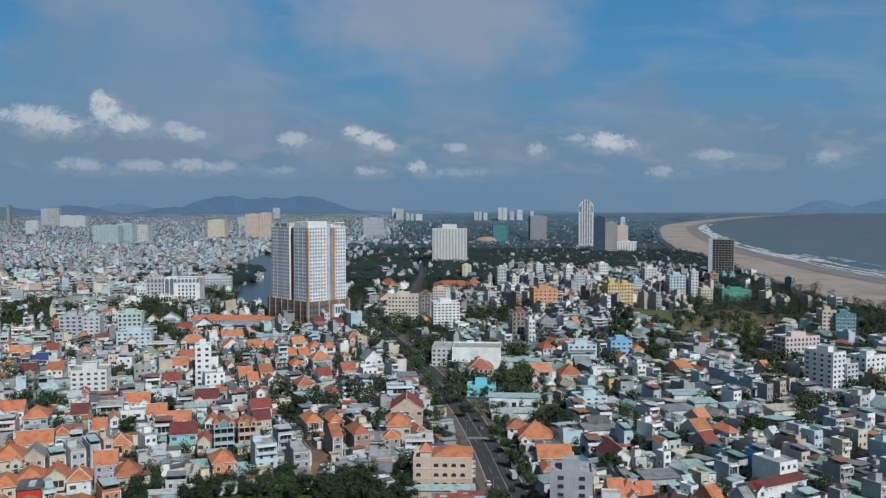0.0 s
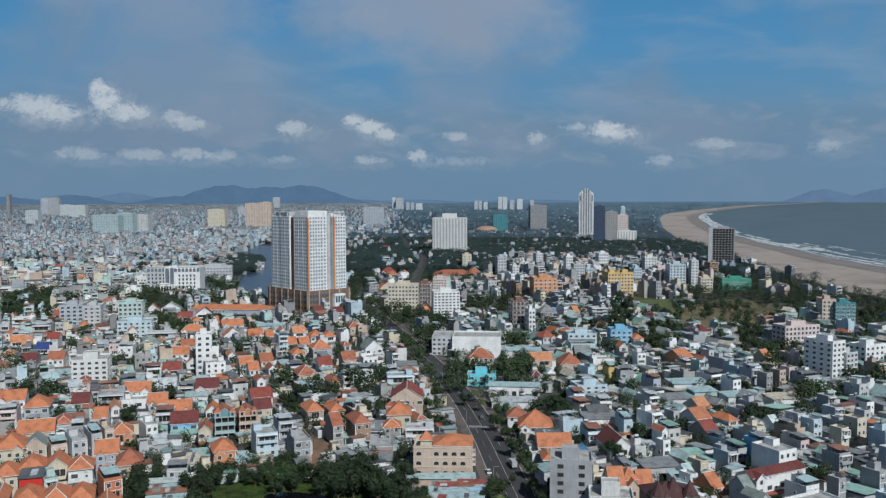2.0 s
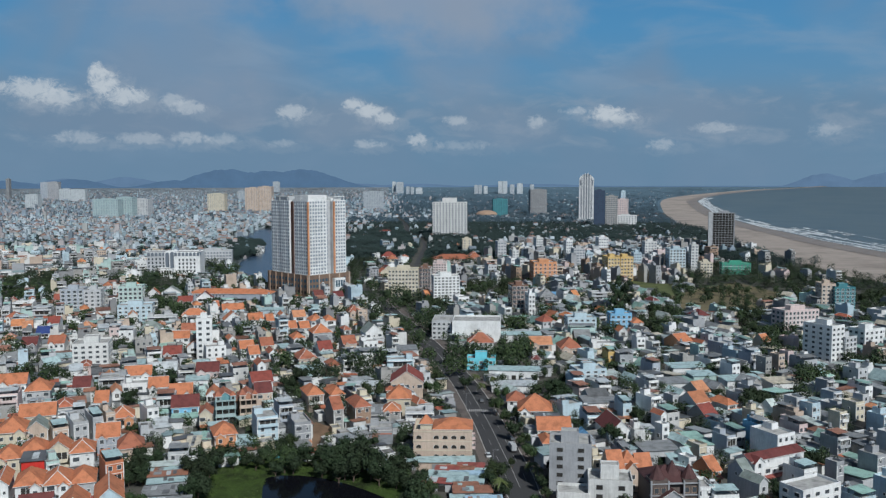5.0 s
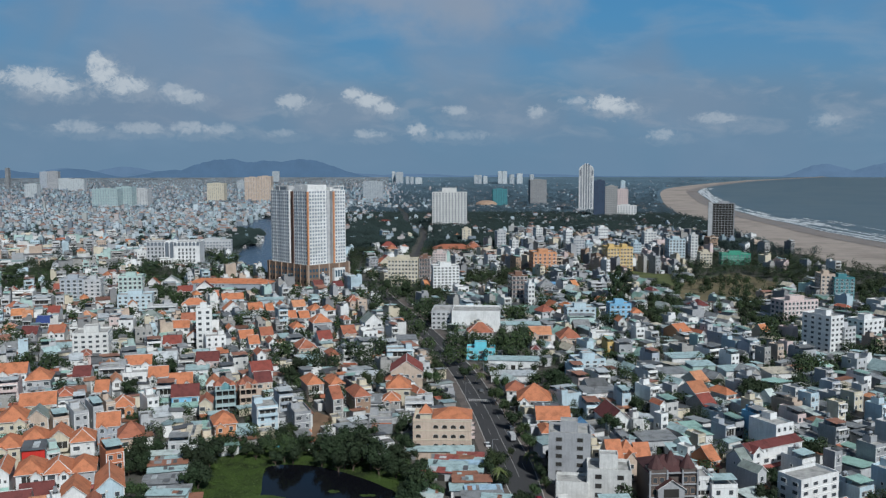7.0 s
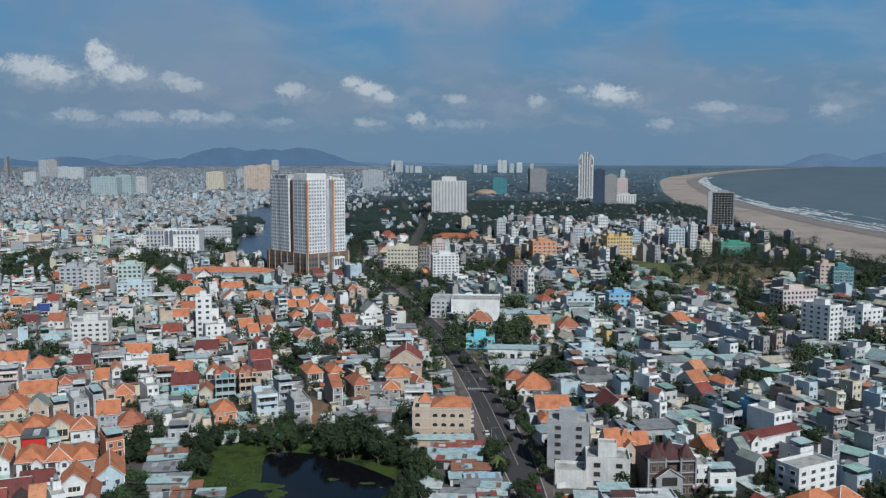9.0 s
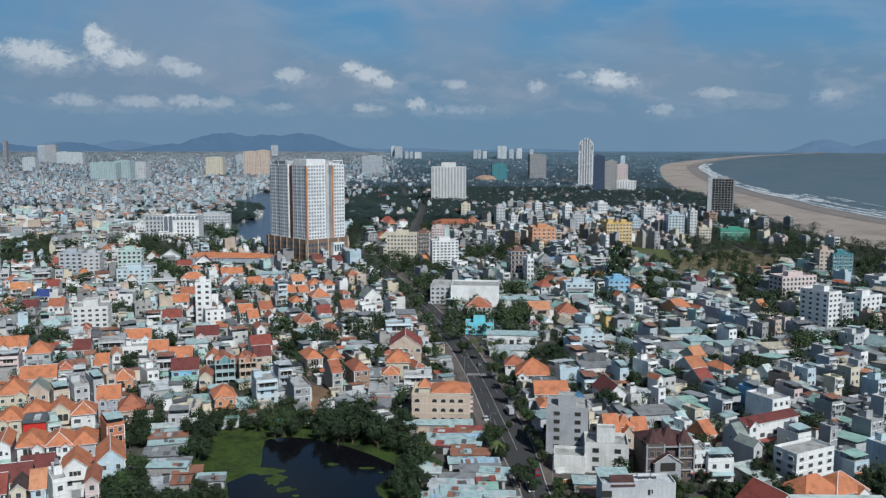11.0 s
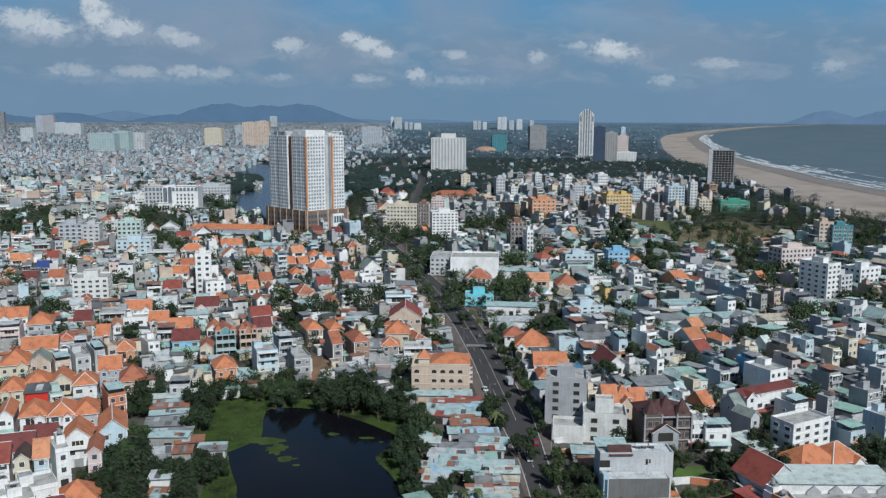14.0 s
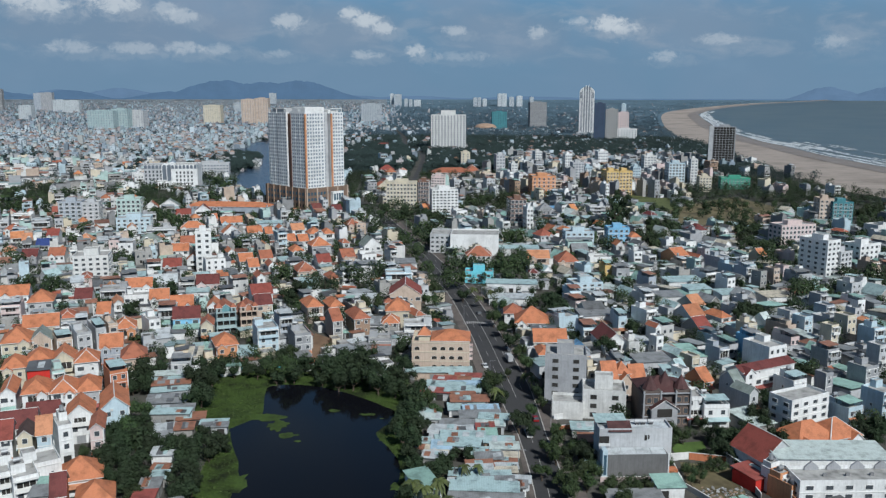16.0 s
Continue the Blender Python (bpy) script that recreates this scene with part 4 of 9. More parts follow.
        if kind in ("hip", "gablex") and w > 6 and rng.random() < 0.6:
            p, q = Geo(), Geo()
            pw = min(w * 0.4, 4.6)
            px = rng.choice((x0 + pw / 2 + 0.3, x1 - pw / 2 - 0.3))
            p.barn(px - pw / 2, px + pw / 2, -1.3, 0.1, 0, h - 0.5, pw * 0.42, wm, "y")
            q.gable(px - pw / 2, px + pw / 2, -1.3, min(2.2, d * 0.4), h - 0.38, pw * 0.42, 0.35, roof, "y")
            parts.append(("front_bay", p, "gabled bay on the front", (("bay_roof", q),)))
            wins += [(px, -1.3, 0.9 + i * fl, 0, "std") for i in range(max(1, n))]
    else:
        body.box(x0, x1, 0, d, 0, h - 0.25, wm)
        g.shed(x0, x1, 0, d, h, min(1.2, d * 0.09), 0.55, roof)
        m = max(1, int(w / 3.5))
        for j in range(m):
            if rng.random() < 0.75:
                q = Geo()
                c = x0 + w * (j + 0.5) / m
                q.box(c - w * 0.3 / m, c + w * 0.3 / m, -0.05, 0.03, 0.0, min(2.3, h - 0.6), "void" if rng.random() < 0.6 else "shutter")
                parts.append(("door", q, "", ()))
        parts += [("wall", body, "", ()), ("roof", g, "", ())]
        return parts, wins
    for i in range(n):
        z = i * fl
        if i == 0:
            g = Geo()
            dw = min(2.6, w * 0.55)
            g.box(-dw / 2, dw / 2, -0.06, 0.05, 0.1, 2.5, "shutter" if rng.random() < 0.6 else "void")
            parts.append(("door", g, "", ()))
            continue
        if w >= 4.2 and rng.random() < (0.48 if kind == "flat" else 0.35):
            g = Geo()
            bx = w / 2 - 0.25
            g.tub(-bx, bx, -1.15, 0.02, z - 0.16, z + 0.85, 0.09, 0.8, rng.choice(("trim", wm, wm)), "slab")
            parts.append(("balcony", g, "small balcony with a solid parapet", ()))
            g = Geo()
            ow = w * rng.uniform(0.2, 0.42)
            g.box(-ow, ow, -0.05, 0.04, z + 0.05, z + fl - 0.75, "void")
            for px in (-ow, -ow * 0.34, ow * 0.34, ow):
                g.box(px - 0.06, px + 0.06, -0.1, 0.02, z + 0.05, z + fl - 0.75, "trim")
            parts.append(("veranda_door", g, "glazed doors behind the balcony, painted near-black for the unlit room", ()))
            if rng.random() < 0.6:
                for px in (-bx + 0.12, bx - 0.12):
                    g = Geo()
                    g.box(px - 0.13, px + 0.13, -1.14, -0.88, z + 0.85, z + fl - 0.14, "trim")
                    parts.append(("column", g, "", ()))
            if i == n - 1 and kind == "flat":
                g = Geo()
                g.box(-bx, bx, -1.2, 0.02, z + fl - 0.15, z + fl + 0.05, "trim")
                parts.append(("balcony_roof", g, "", ()))
            continue
        kinds = ("std", "std") if rng.random() < 0.7 else ("wide", "small")
        m = 1 if w < 4.5 else (2 if w < 8.5 else max(2, int(w / 3)))
        for j in range(m):
            kd = kinds[j % 2]
            wins.append((x0 + w * (j + 0.5) / m, 0, z + 0.95, 0, kd))
        ns = max(1, int(d / 5.5))
        for side, sx in ((90, x1), (-90, x0)):
            for j in range(ns):
                if rng.random() < 0.3:
                    wins.append((sx, d * (j + 0.5) / ns, z + 1.1, side, rng.choice(("small", "std", "small"))))
    return parts, wins


LABEL_KIND = {"flat": "flat-roofed narrow town house", "hip": "villa with a hipped tile roof", "pyr": "villa with a pyramid tile roof", "gable": "house with a gabled tile roof", "gablex": "house with a pitched tile roof", "shed": "low shack with a corrugated metal roof"}
WALL_WORD = {"hazewhite": "haze-tinted white", "hazegrey": "haze-tinted grey", "lgrey": "pale grey", "dgrey": "dark grey", "offwhite": "off-white", "cement": "bare cement", "sky": "pale blue", "aqua": "bright aqua blue", "bluegrey": "blue-grey"}
ROOF_WORD = {"t_orange": "orange", "t_lorange": "light orange", "t_brick": "brick-red", "t_maroon": "maroon", "t_redtile": "red", "t_greentile": "grey-green", "t_darktile": "dark brown", "t_bluetile": "dark blue", "m_cyan": "pale cyan", "m_white": "white", "m_grey": "grey", "m_rust": "rusty", "m_green": "pale green", "m_redm": "dull red", "m_dark": "dark grey", "m_bluem": "blue", "m_cream": "cream", "m_mint": "pale mint", "m_bluepale": "pale blue"}
house_rng = random.Random(4)


class Taken:
    """Plots that stand already, (x, y, half length, half breadth, turn), found by cells of the plan."""

    def __init__(self):
        self.cells = collections.defaultdict(list)

    def append(self, plot):
        x, y, lh, sh, _ = plot
        r = lh + sh + 12
        for i in range(int((x - r) // 25), int((x + r) // 25) + 1):
            for j in range(int((y - r) // 25), int((y + r) // 25) + 1):
                self.cells[i, j].append(plot)

    def near(self, x, y):
        return self.cells.get((int(x // 25), int(y // 25)), ())


TAKEN = Taken()



def house(x, y, w, d, h, rot, kind, wall, roof="t_orange"):
    """A house whose front wall's middle stands at x, y; rot turns it anticlockwise."""
    rng = house_rng
    word = WALL_WORD.get(wall, wall)
    lab = word + " " + LABEL_KIND[kind]
    if kind != "flat":
        lab = word + " " + LABEL_KIND[kind].replace("tile roof", ROOF_WORD[roof] + " tile roof").replace("corrugated", ROOF_WORD[roof] + " corrugated")
    if kind in ("hip", "gable", "gablex", "pyr"):
        h, d = h * 0.9, d * 1.15
    ob = thing("house", pose(x, y, 0, 0, 0, rot), lab, "house", "houses of the town")
    parts, wins = house_plan(kind, w, d, h, wall, roof, rng)
    for nm, g, lb, subs in parts:
        o = part(nm, g, ob, lb)
        for sn, sg in subs:
            part(sn, sg, o)
    if math.hypot(x, y) < 400:
        n = max(1, round(h / 3.4))
        if kind == "shed":
            for j in range(rng.choice((0, 1, 2, 2, 3))):
                pw, pl = rng.uniform(0.9, min(2.6, w * 0.35)), rng.uniform(d * 0.4, d * 0.98)
                px, py = rng.uniform(-w / 2, w / 2 - pw), rng.uniform(0, d - pl)
                k = min(1.2, d * 0.09) / (d + 0.8)
                g = Geo()
                g.shed(px, px + pw, py, py + pl, h + (py + 0.4) * k + 0.14, pl * k, 0.0, rng.choice(("m_grey", "m_white", "m_white", "m_rust", "m_dark", "m_cyan", "m_cyan")))
                part("roof_patch", g, ob, "odd patched roofing sheet")
        else:
            for j in range(1, n + (kind == "flat")):
                g = Geo()
                g.box(-w / 2 - 0.14, w / 2 + 0.14, -0.16, 0.12, j * h / n - 0.32, j * h / n - 0.17, rng.choice(("trim", "trim", "w_" + wall)))
                part("cornice", g, ob)
            if rng.random() < 0.45:
                g = Geo()
                g.shed(-w / 2 + 0.1, w / 2 - 0.1, -1.7, -0.05, 2.75, 0.75, 0.0, rng.choice(("t_orange", "t_brick", "m_redm", "m_cyan", "t_lorange", "m_green")))
                part("awning", g, ob, "sloping awning over the ground floor")
            if rng.random() < 0.5 and n > 1:
                g = Geo()
                cx = rng.uniform(-w / 2 + 0.6, w / 2 - 0.6)
                g.box(cx - 0.42, cx + 0.42, -0.4, 0.02, h - 1.1, h - 0.5, "w_offwhite")
                part("air_conditioner", g, ob, "white outdoor air conditioner unit")
            for sx in (-1, 1):
                if rng.random() < 0.5:
                    g = Geo()
                    g.box(min(sx * (w / 2 - 0.22), sx * (w / 2 + 0.08)), max(sx * (w / 2 - 0.22), sx * (w / 2 + 0.08)), -0.2, 0.1, 0, h - 0.35, "trim")
                    part("pilaster", g, ob)
    k = 0
    for wx, wy, wz, r, kd in wins:
        b = radians(rot + r)
        if k < 14 and -x * math.sin(b) + y * math.cos(b) > 0:
            o = part("window", None, ob, mesh=WIN_MESH[kd])
            o.matrix_local = pose(wx, wy, wz, 0, 0, r)
            k += 1
    a = radians(rot)
    TAKEN.append((x - math.sin(a) * d / 2, y + math.cos(a) * d / 2, max(w, d) / 2, min(w, d) / 2, a if d >= w else a + math.pi / 2))
    return ob


def clear_of(x, y, r):
    """Whether a circle stands clear of all houses so far."""
    for cx, cy, lh, sh, a in TAKEN.near(x, y):
        dx, dy = x - cx, y - cy
        if abs(dx) > lh + r + sh or abs(dy) > lh + r + sh:
            continue
        u = abs(-dx * math.sin(a) + dy * math.cos(a))
        v = abs(dx * math.cos(a) + dy * math.sin(a))
        if u < lh + r and v < sh + r:
            return False
    return True


GROVES = []


def grove(x, y, rad, height):
    """A tree of the joined woods."""
    GROVES.append((x, y, rad, height))


# ---- large buildings ----
def block(name, x, y, w, d, h, rot, wall, label, floors, bays, side_bays=3, win="std", balcony=False, crown_h=2.4, category="building", scale=1.0, z=0.0, glass_mat="", band=True, strip_mat=None):
    """A slab of storeys with a grid of window pieces, floor bands and a plant room; front wall's middle at x, y."""
    ob = thing(name, pose(x, y, z, 0, 0, rot), label, category, "large buildings")
    g = Geo()
    g.tub(-w / 2, w / 2, 0, d, 0, h, 0.3, 0.9, "w_" + wall, "slab")
    part("wall", g, ob)
    fh = h / (floors + 0.3)
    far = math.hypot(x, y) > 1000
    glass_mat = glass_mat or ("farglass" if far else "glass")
    acc = Geo()
    if band and far:
        for i in range(1, floors):
            acc.box(-w / 2 - 0.12, w / 2 + 0.12, -0.14, d + 0.1, i * fh - 0.22, i * fh, strip_mat or "trim")
    elif band:
        g = Geo()
        g.box(-w / 2 - 0.12, w / 2 + 0.12, -0.14, d + 0.1, -0.22, 0, strip_mat or "trim")
        me = g.mesh("floor_band")
        for i in range(1, floors):
            part("floor_band", None, ob, mesh=me).location = (0, 0, i * fh)
    for i in range(floors):
        z0 = i * fh + 0.26 * fh
        for face, n in (("f", bays), ("r", side_bays), ("l", side_bays)):
            b = radians(rot + {"f": 0, "r": 90, "l": -90}[face])
            if not n or -x * math.sin(b) + y * math.cos(b) < 0:
                continue
            ln = w if face == "f" else d
            for j in range(n):
                c = ln * (j + 0.5) / n
                ww = ln / n * 0.74 if glass_mat == "void" else min(ln / n * 0.55, 2.6 if balcony else 1.9)
                hh = fh * (0.66 if glass_mat == "void" else (0.56 if balcony else 0.46))
                if far:
                    if face == "f":
                        acc.box(-w / 2 + c - ww / 2, -w / 2 + c + ww / 2, -0.16, 0.05, z0, z0 + hh, glass_mat)
                    elif face == "r":
                        acc.box(w / 2 - 0.05, w / 2 + 0.16, c - ww / 2, c + ww / 2, z0, z0 + hh, glass_mat)
                    else:
                        acc.box(-w / 2 - 0.16, -w / 2 + 0.05, c - ww / 2, c + ww / 2, z0, z0 + hh, glass_mat)
                else:
                    o = part("window", None, ob, mesh=WIN_MESH[win])
                    k = (ww / WIN[win][0], 1.2, hh / WIN[win][1])
                    px, py, r = (-w / 2 + c, 0, 0) if face == "f" else ((w / 2, c, 90) if face == "r" else (-w / 2, d - c, -90))
                    o.matrix_local = pose(px, py, z0, 0, 0, r) @ Matrix.Diagonal((*k, 1))
    if acc.v:
        part("glazing", acc, ob)["kind"] = "stuff"
    if crown_h:
        g = Geo()
        g.tub(-w * 0.22, w * 0.2, d * 0.3, d * 0.7, h - 0.88, h + crown_h, 0.2, 0.4, "w_" + wall, "slab")
        part("plant_room", g, ob)
    if scale != 1.0:
        ob.scale = (scale, scale, scale)
    a = radians(rot)
    TAKEN.append((x - math.sin(a) * d / 2, y + math.cos(a) * d / 2, max(w, d) / 2, min(w, d) / 2, a if d >= w else a + math.pi / 2))
    return ob


# ---- the high apartment tower on its brown podium ----
def main_tower():
    ob = thing("apartment_tower", pose(-125, 773, 0, 0, 0, 43.8), "white high apartment tower with orange strips on a brown podium", "tower", "large buildings")
    z0, top = 20.0, 88.5
    n = 21
    fh = (top - z0) / n

    def solid(name, x0, x1, y0, y1, a, b, mat, label="", lip=0.3):
        g = Geo()
        g.tub(x0, x1, y0, y1, a, b, lip, 0.8, mat, "slab")
        return part(name, g, ob, label)
    solid("podium", -2.5, 45.5, -2.5, 66, 0, z0, "w_podium", "brown and tan stone podium")
    solid("core", 4, 39, 5, 60, z0 - 0.8, top, "w_lgrey")
    wings = [solid("wing", 0, 21, 0, 24, z0 - 0.8, top + 1.5, "w_white"), solid("wing", 29.5, 43, 0, 26, z0 - 0.8, top, "w_white"), solid("wing", 0.4, 16, 31, 46, z0 - 0.8, top, "w_white"), solid("wing", 1.6, 20, 46, 64, z0 - 0.8, top, "w_white"), solid("wing", 26, 43, 30, 64, z0 - 0.8, top, "w_white")]
    for x0, x1, y0, y1, m in ((-0.5, 1.1, -0.5, 0.9, "w_orange"), (28.8, 30.3, -0.5, 0.9, "w_orange"), (28.4, 29.4, 1.0, 5, "w_lgrey"), (2.0, 4.1, 24.2, 30.8, "w_brown"), (-0.3, 0.7, 22.8, 24.3, "w_brown")):
        solid(*{"w_orange": ("orange_strip",), "w_brown": ("dark_strip",), "w_lgrey": ("recess_wall",)}[m], x0, x1, y0, y1, z0 - 0.8, top - 1, m, {"w_orange": "orange painted strip", "w_brown": "dark brown painted strip", "w_lgrey": ""}[m], 0.1)
    # windows: right face, then left face
    me = Geo()
    me.box(-0.85, 0.85, -0.12, 0.1, 0, 1.75, "towerglass")
    me = me.mesh("window")
    rest, cnt = Geo(), 0
    cols = [(x, 0.0, 0) for x in (2.9, 6.0, 9.0, 12.0, 15.0, 18.5)] + [(x, 0.0, 0) for x in (32, 35, 38, 41)] + [(0.0, y, -90) for y in (3, 6.5, 10, 13.5, 17, 20.5)] + [(0.4, y, -90) for y in (33, 36.5, 40, 43.5)] + [(1.6, y, -90) for y in (48.5, 52, 55.5, 59, 62)] + [(24.5, 5.0, 0)]
    for ci, (x, y, r) in enumerate(cols):
        for i in range(n):
            z = z0 + i * fh + 0.75
            if cnt < 300 and r == 0:
                o = part("window", None, ob, mesh=me)
                o.matrix_local = pose(x, y, z, 0, 0, r)
                cnt += 1
            else:
                g = Geo()
                g.box(-0.85, 0.85, -0.12, 0.1, 0, 1.75, "towerglass")
                rest.add(g, pose(x, y, z, 0, 0, r))
            if ci % 2 == 0:
                g = Geo()
                g.box(-1.25, 1.25, -0.45, 0.05, 0.0, 0.62, "w_white")
                rest.add(g, pose(x, y, z - 0.75, 0, 0, r))
    part("facade_piece", rest, ob)["kind"] = "stuff"
    # podium bays
    for i in range(12):
        for face in (0, 1):
            for lv in range(3):
                g = Geo()
                c = 0.5 + i * (3.5 if face == 0 else 5.2)
                if face == 0 and 24 < c < 36:
                    continue
                g.box(-1.1, 1.1, -0.25, 0.1, 0, 2.6, "glassblue" if lv else "void")
                o = part("podium_window", g, ob)
                o.matrix_local = pose(c, -2.5, 3 + lv * 5.2, 0, 0, 0) if face == 0 else pose(-2.5, c + 2, 3 + lv * 5.2, 0, 0, -90)
    for i in range(7):
        g = Geo()
        g.box(-3.4, -2.4, -2 + i * 10.5, -1.0 + i * 10.5, 0, z0 + 0.4, "w_tan")
        part("podium_pier", g, ob)
        if i < 5:
            g = Geo()
            g.box(-2.5 + i * 11.6, -1.5 + i * 11.6, -3.4, -2.4, 0, z0 + 0.4, "w_beige")
            part("podium_pier", g, ob)
    g = Geo()
    g.tub(25, 37.5, -6, -2.4, 0.0, 15.5, 0.4, 0.6, "w_white", "slab")
    part("entrance_block", g, ob, "white entrance block with tall openings")
    for i in range(4):
        g = Geo()
        g.box(26.2 + i * 2.9, 28.2 + i * 2.9, -6.15, -5.9, 7.5, 13.6, "glassblue")
        part("entrance_window", g, ob)
    # crown
    solid("roof_crown", 6, 27, 8, 30, top - 0.5, top + 5.0, "w_white", "white roof structure")
    solid("roof_crown", 2, 14, 34, 56, top - 0.9, top + 4.0, "w_lgrey")
    solid("roof_crown", 28, 40, 3, 20, top - 0.9, top + 2.5, "w_white")
    for x0, x1, y0, y1 in ((1, 19, 1.0, 1.6), (1, 19, 21.0, 21.6), (1, 1.6, 1.6, 21.0), (18.4, 19, 1.6, 21.0), (30, 42.5, 1.0, 1.6), (30, 30.6, 1.6, 22), (1, 1.6, 34, 62), (1.6, 15, 34, 34.6)):
        g = Geo()
        g.box(x0, x1, y0, y1, top + 3.4, top + 4.1, "w_white")
        part("roof_beam", g, ob)
    for x, y in ((1, 1), (18.4, 1), (10, 1), (1, 11), (30, 1), (41.9, 1), (36, 1), (30, 12), (1, 35), (1, 48), (1, 61)):
        g = Geo()
        g.box(x + 0.05, x + 0.55, y + 0.05, y + 0.55, top - 0.9, top + 3.42, "w_white")
        part("roof_post", g, ob)
    for dx, dy, lh, sh in ((21, 32, 33, 26),):
        a = radians(43.8)
        TAKEN.append((-125 + dx * math.cos(a) - dy * math.sin(a), 773 + dx * math.sin(a) + dy * math.cos(a), lh + 3, sh + 2, a))


main_tower()


# ---- the far white tower with a rounded top ----
def round_tower():
    ob = thing("office_tower", pose(373, 2220, 0, 0, 0, -10), "tall white tower with a rounded top and dark glass strips", "tower", "large buildings")
    w, d, h = 38.0, 28.0, 128.0

    def outline(half, top, lift, n=12):
        return [(-half, 0), (half, 0)] + [(half * math.cos(t), top - lift + lift * math.sin(t)) for t in (i * math.pi / n for i in range(n + 1))]

    def slab(name, half, top, lift, y0, y1, mat, label=""):
        g = Geo()
        pts = outline(half, top, lift)
        n = len(pts)
        g.solid([(x, y0, z) for x, z in pts] + [(x, y1, z) for x, z in pts], [tuple(range(n)), tuple(range(2 * n - 1, n - 1, -1))] + [((i + 1) % n, i, n + i, n + (i + 1) % n) for i in range(n)], mat)
        part(name, g, ob, label)
    slab("body", w / 2, h - 3, 13, 0, d, "w_white")
    slab("glass_crown", 12.5, h - 1, 9, -0.5, d + 0.5, "farglass", "dark glass bay rising to the rounded top")
    for x, wd, top in ((-9.6, 2.4, h - 3.5), (-3.3, 2.2, h + 1), (3.3, 2.2, h + 1), (9.6, 2.4, h - 3.5)):
        g = Geo()
        g.box(x - wd / 2, x + wd / 2, -1.3, d + 1.3, 0, top, "w_white")
        part("white_fin", g, ob)
    for sx in (-1, 1):
        for z0, z1 in ((h * 0.75, h * 0.87), (14, h * 0.70)):
            g = Geo()
            x0, x1 = sorted((sx * 13.2, sx * (17.8 if z0 > 50 else 15.0)))
            g.box(x0, x1, -0.35, d + 0.35, z0, z1, "farglass")
            part("corner_glazing", g, ob)
    for i in range(33):
        g = Geo()
        g.box(-17.9, 17.9, -0.6, d + 0.6, 10 + i * 3.3, 10.8 + i * 3.3, "w_lgrey")
        part("floor_band", g, ob)
    g = Geo()
    g.tub(-24, 24, -6, d + 8, 0, 9, 0.4, 0.8, "w_lgrey", "slab")
    part("podium", g, ob)
    TAKEN.append((373, 2234, 26, 20, 0))


def shell_tower():
    """Bare frame: floor slabs and columns round a dark inside, a plain lift wall on its west end."""
    ob = thing("unfinished_tower", pose(405, 1223, 0, 0, 0, -14), "unfinished concrete tower with solid near-black core in place of the shaded open floors behind thin slabs", "tower", "large buildings")
    w, d, h, n = 31.0, 26.0, 60.0, 17
    fh = h / n
    # one solid near-black block stands in for the shade between the slabs
    g = Geo()
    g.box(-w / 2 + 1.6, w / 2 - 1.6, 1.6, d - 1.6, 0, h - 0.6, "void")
    part("inside", g, ob, "solid near-black core in place of the shaded open floors")
    for i in range(1, n + 1):
        g = Geo()
        g.box(-w / 2, w / 2, 0, d, i * fh - 0.45, i * fh, "w_grey")
        part("floor_slab", g, ob)
    for j in range(8):
        g = Geo()
        x = -w / 2 + 0.5 + (w - 1.0) * j / 7
        g.box(x - 0.25, x + 0.25, 0.3, 0.95, 0, h - 0.53, "w_grey")
        part("column", g, ob)
    for j in range(1, 6):
        for x in (-w / 2 + 0.5, w / 2 - 0.5):
            g = Geo()
            y = d * j / 6
            g.box(x - 0.3, x + 0.3, y - 0.3, y + 0.3, 0, h - 0.53, "w_grey")
            part("column", g, ob)
    g = Geo()
    g.box(-w / 2 - 5.5, -w / 2 - 0.02, -0.6, 9.0, 0, h + 1.2, "w_lgrey")
    part("lift_wall", g, ob, "plain pale concrete lift wall")
    g = Geo()
    g.tub(-w * 0.2, w * 0.25, d * 0.3, d * 0.7, h, h + 3, 0.2, 0.4, "w_grey", "slab")
    part("plant_room", g, ob)
    TAKEN.append((405, 1236, 22, 15, radians(76)))


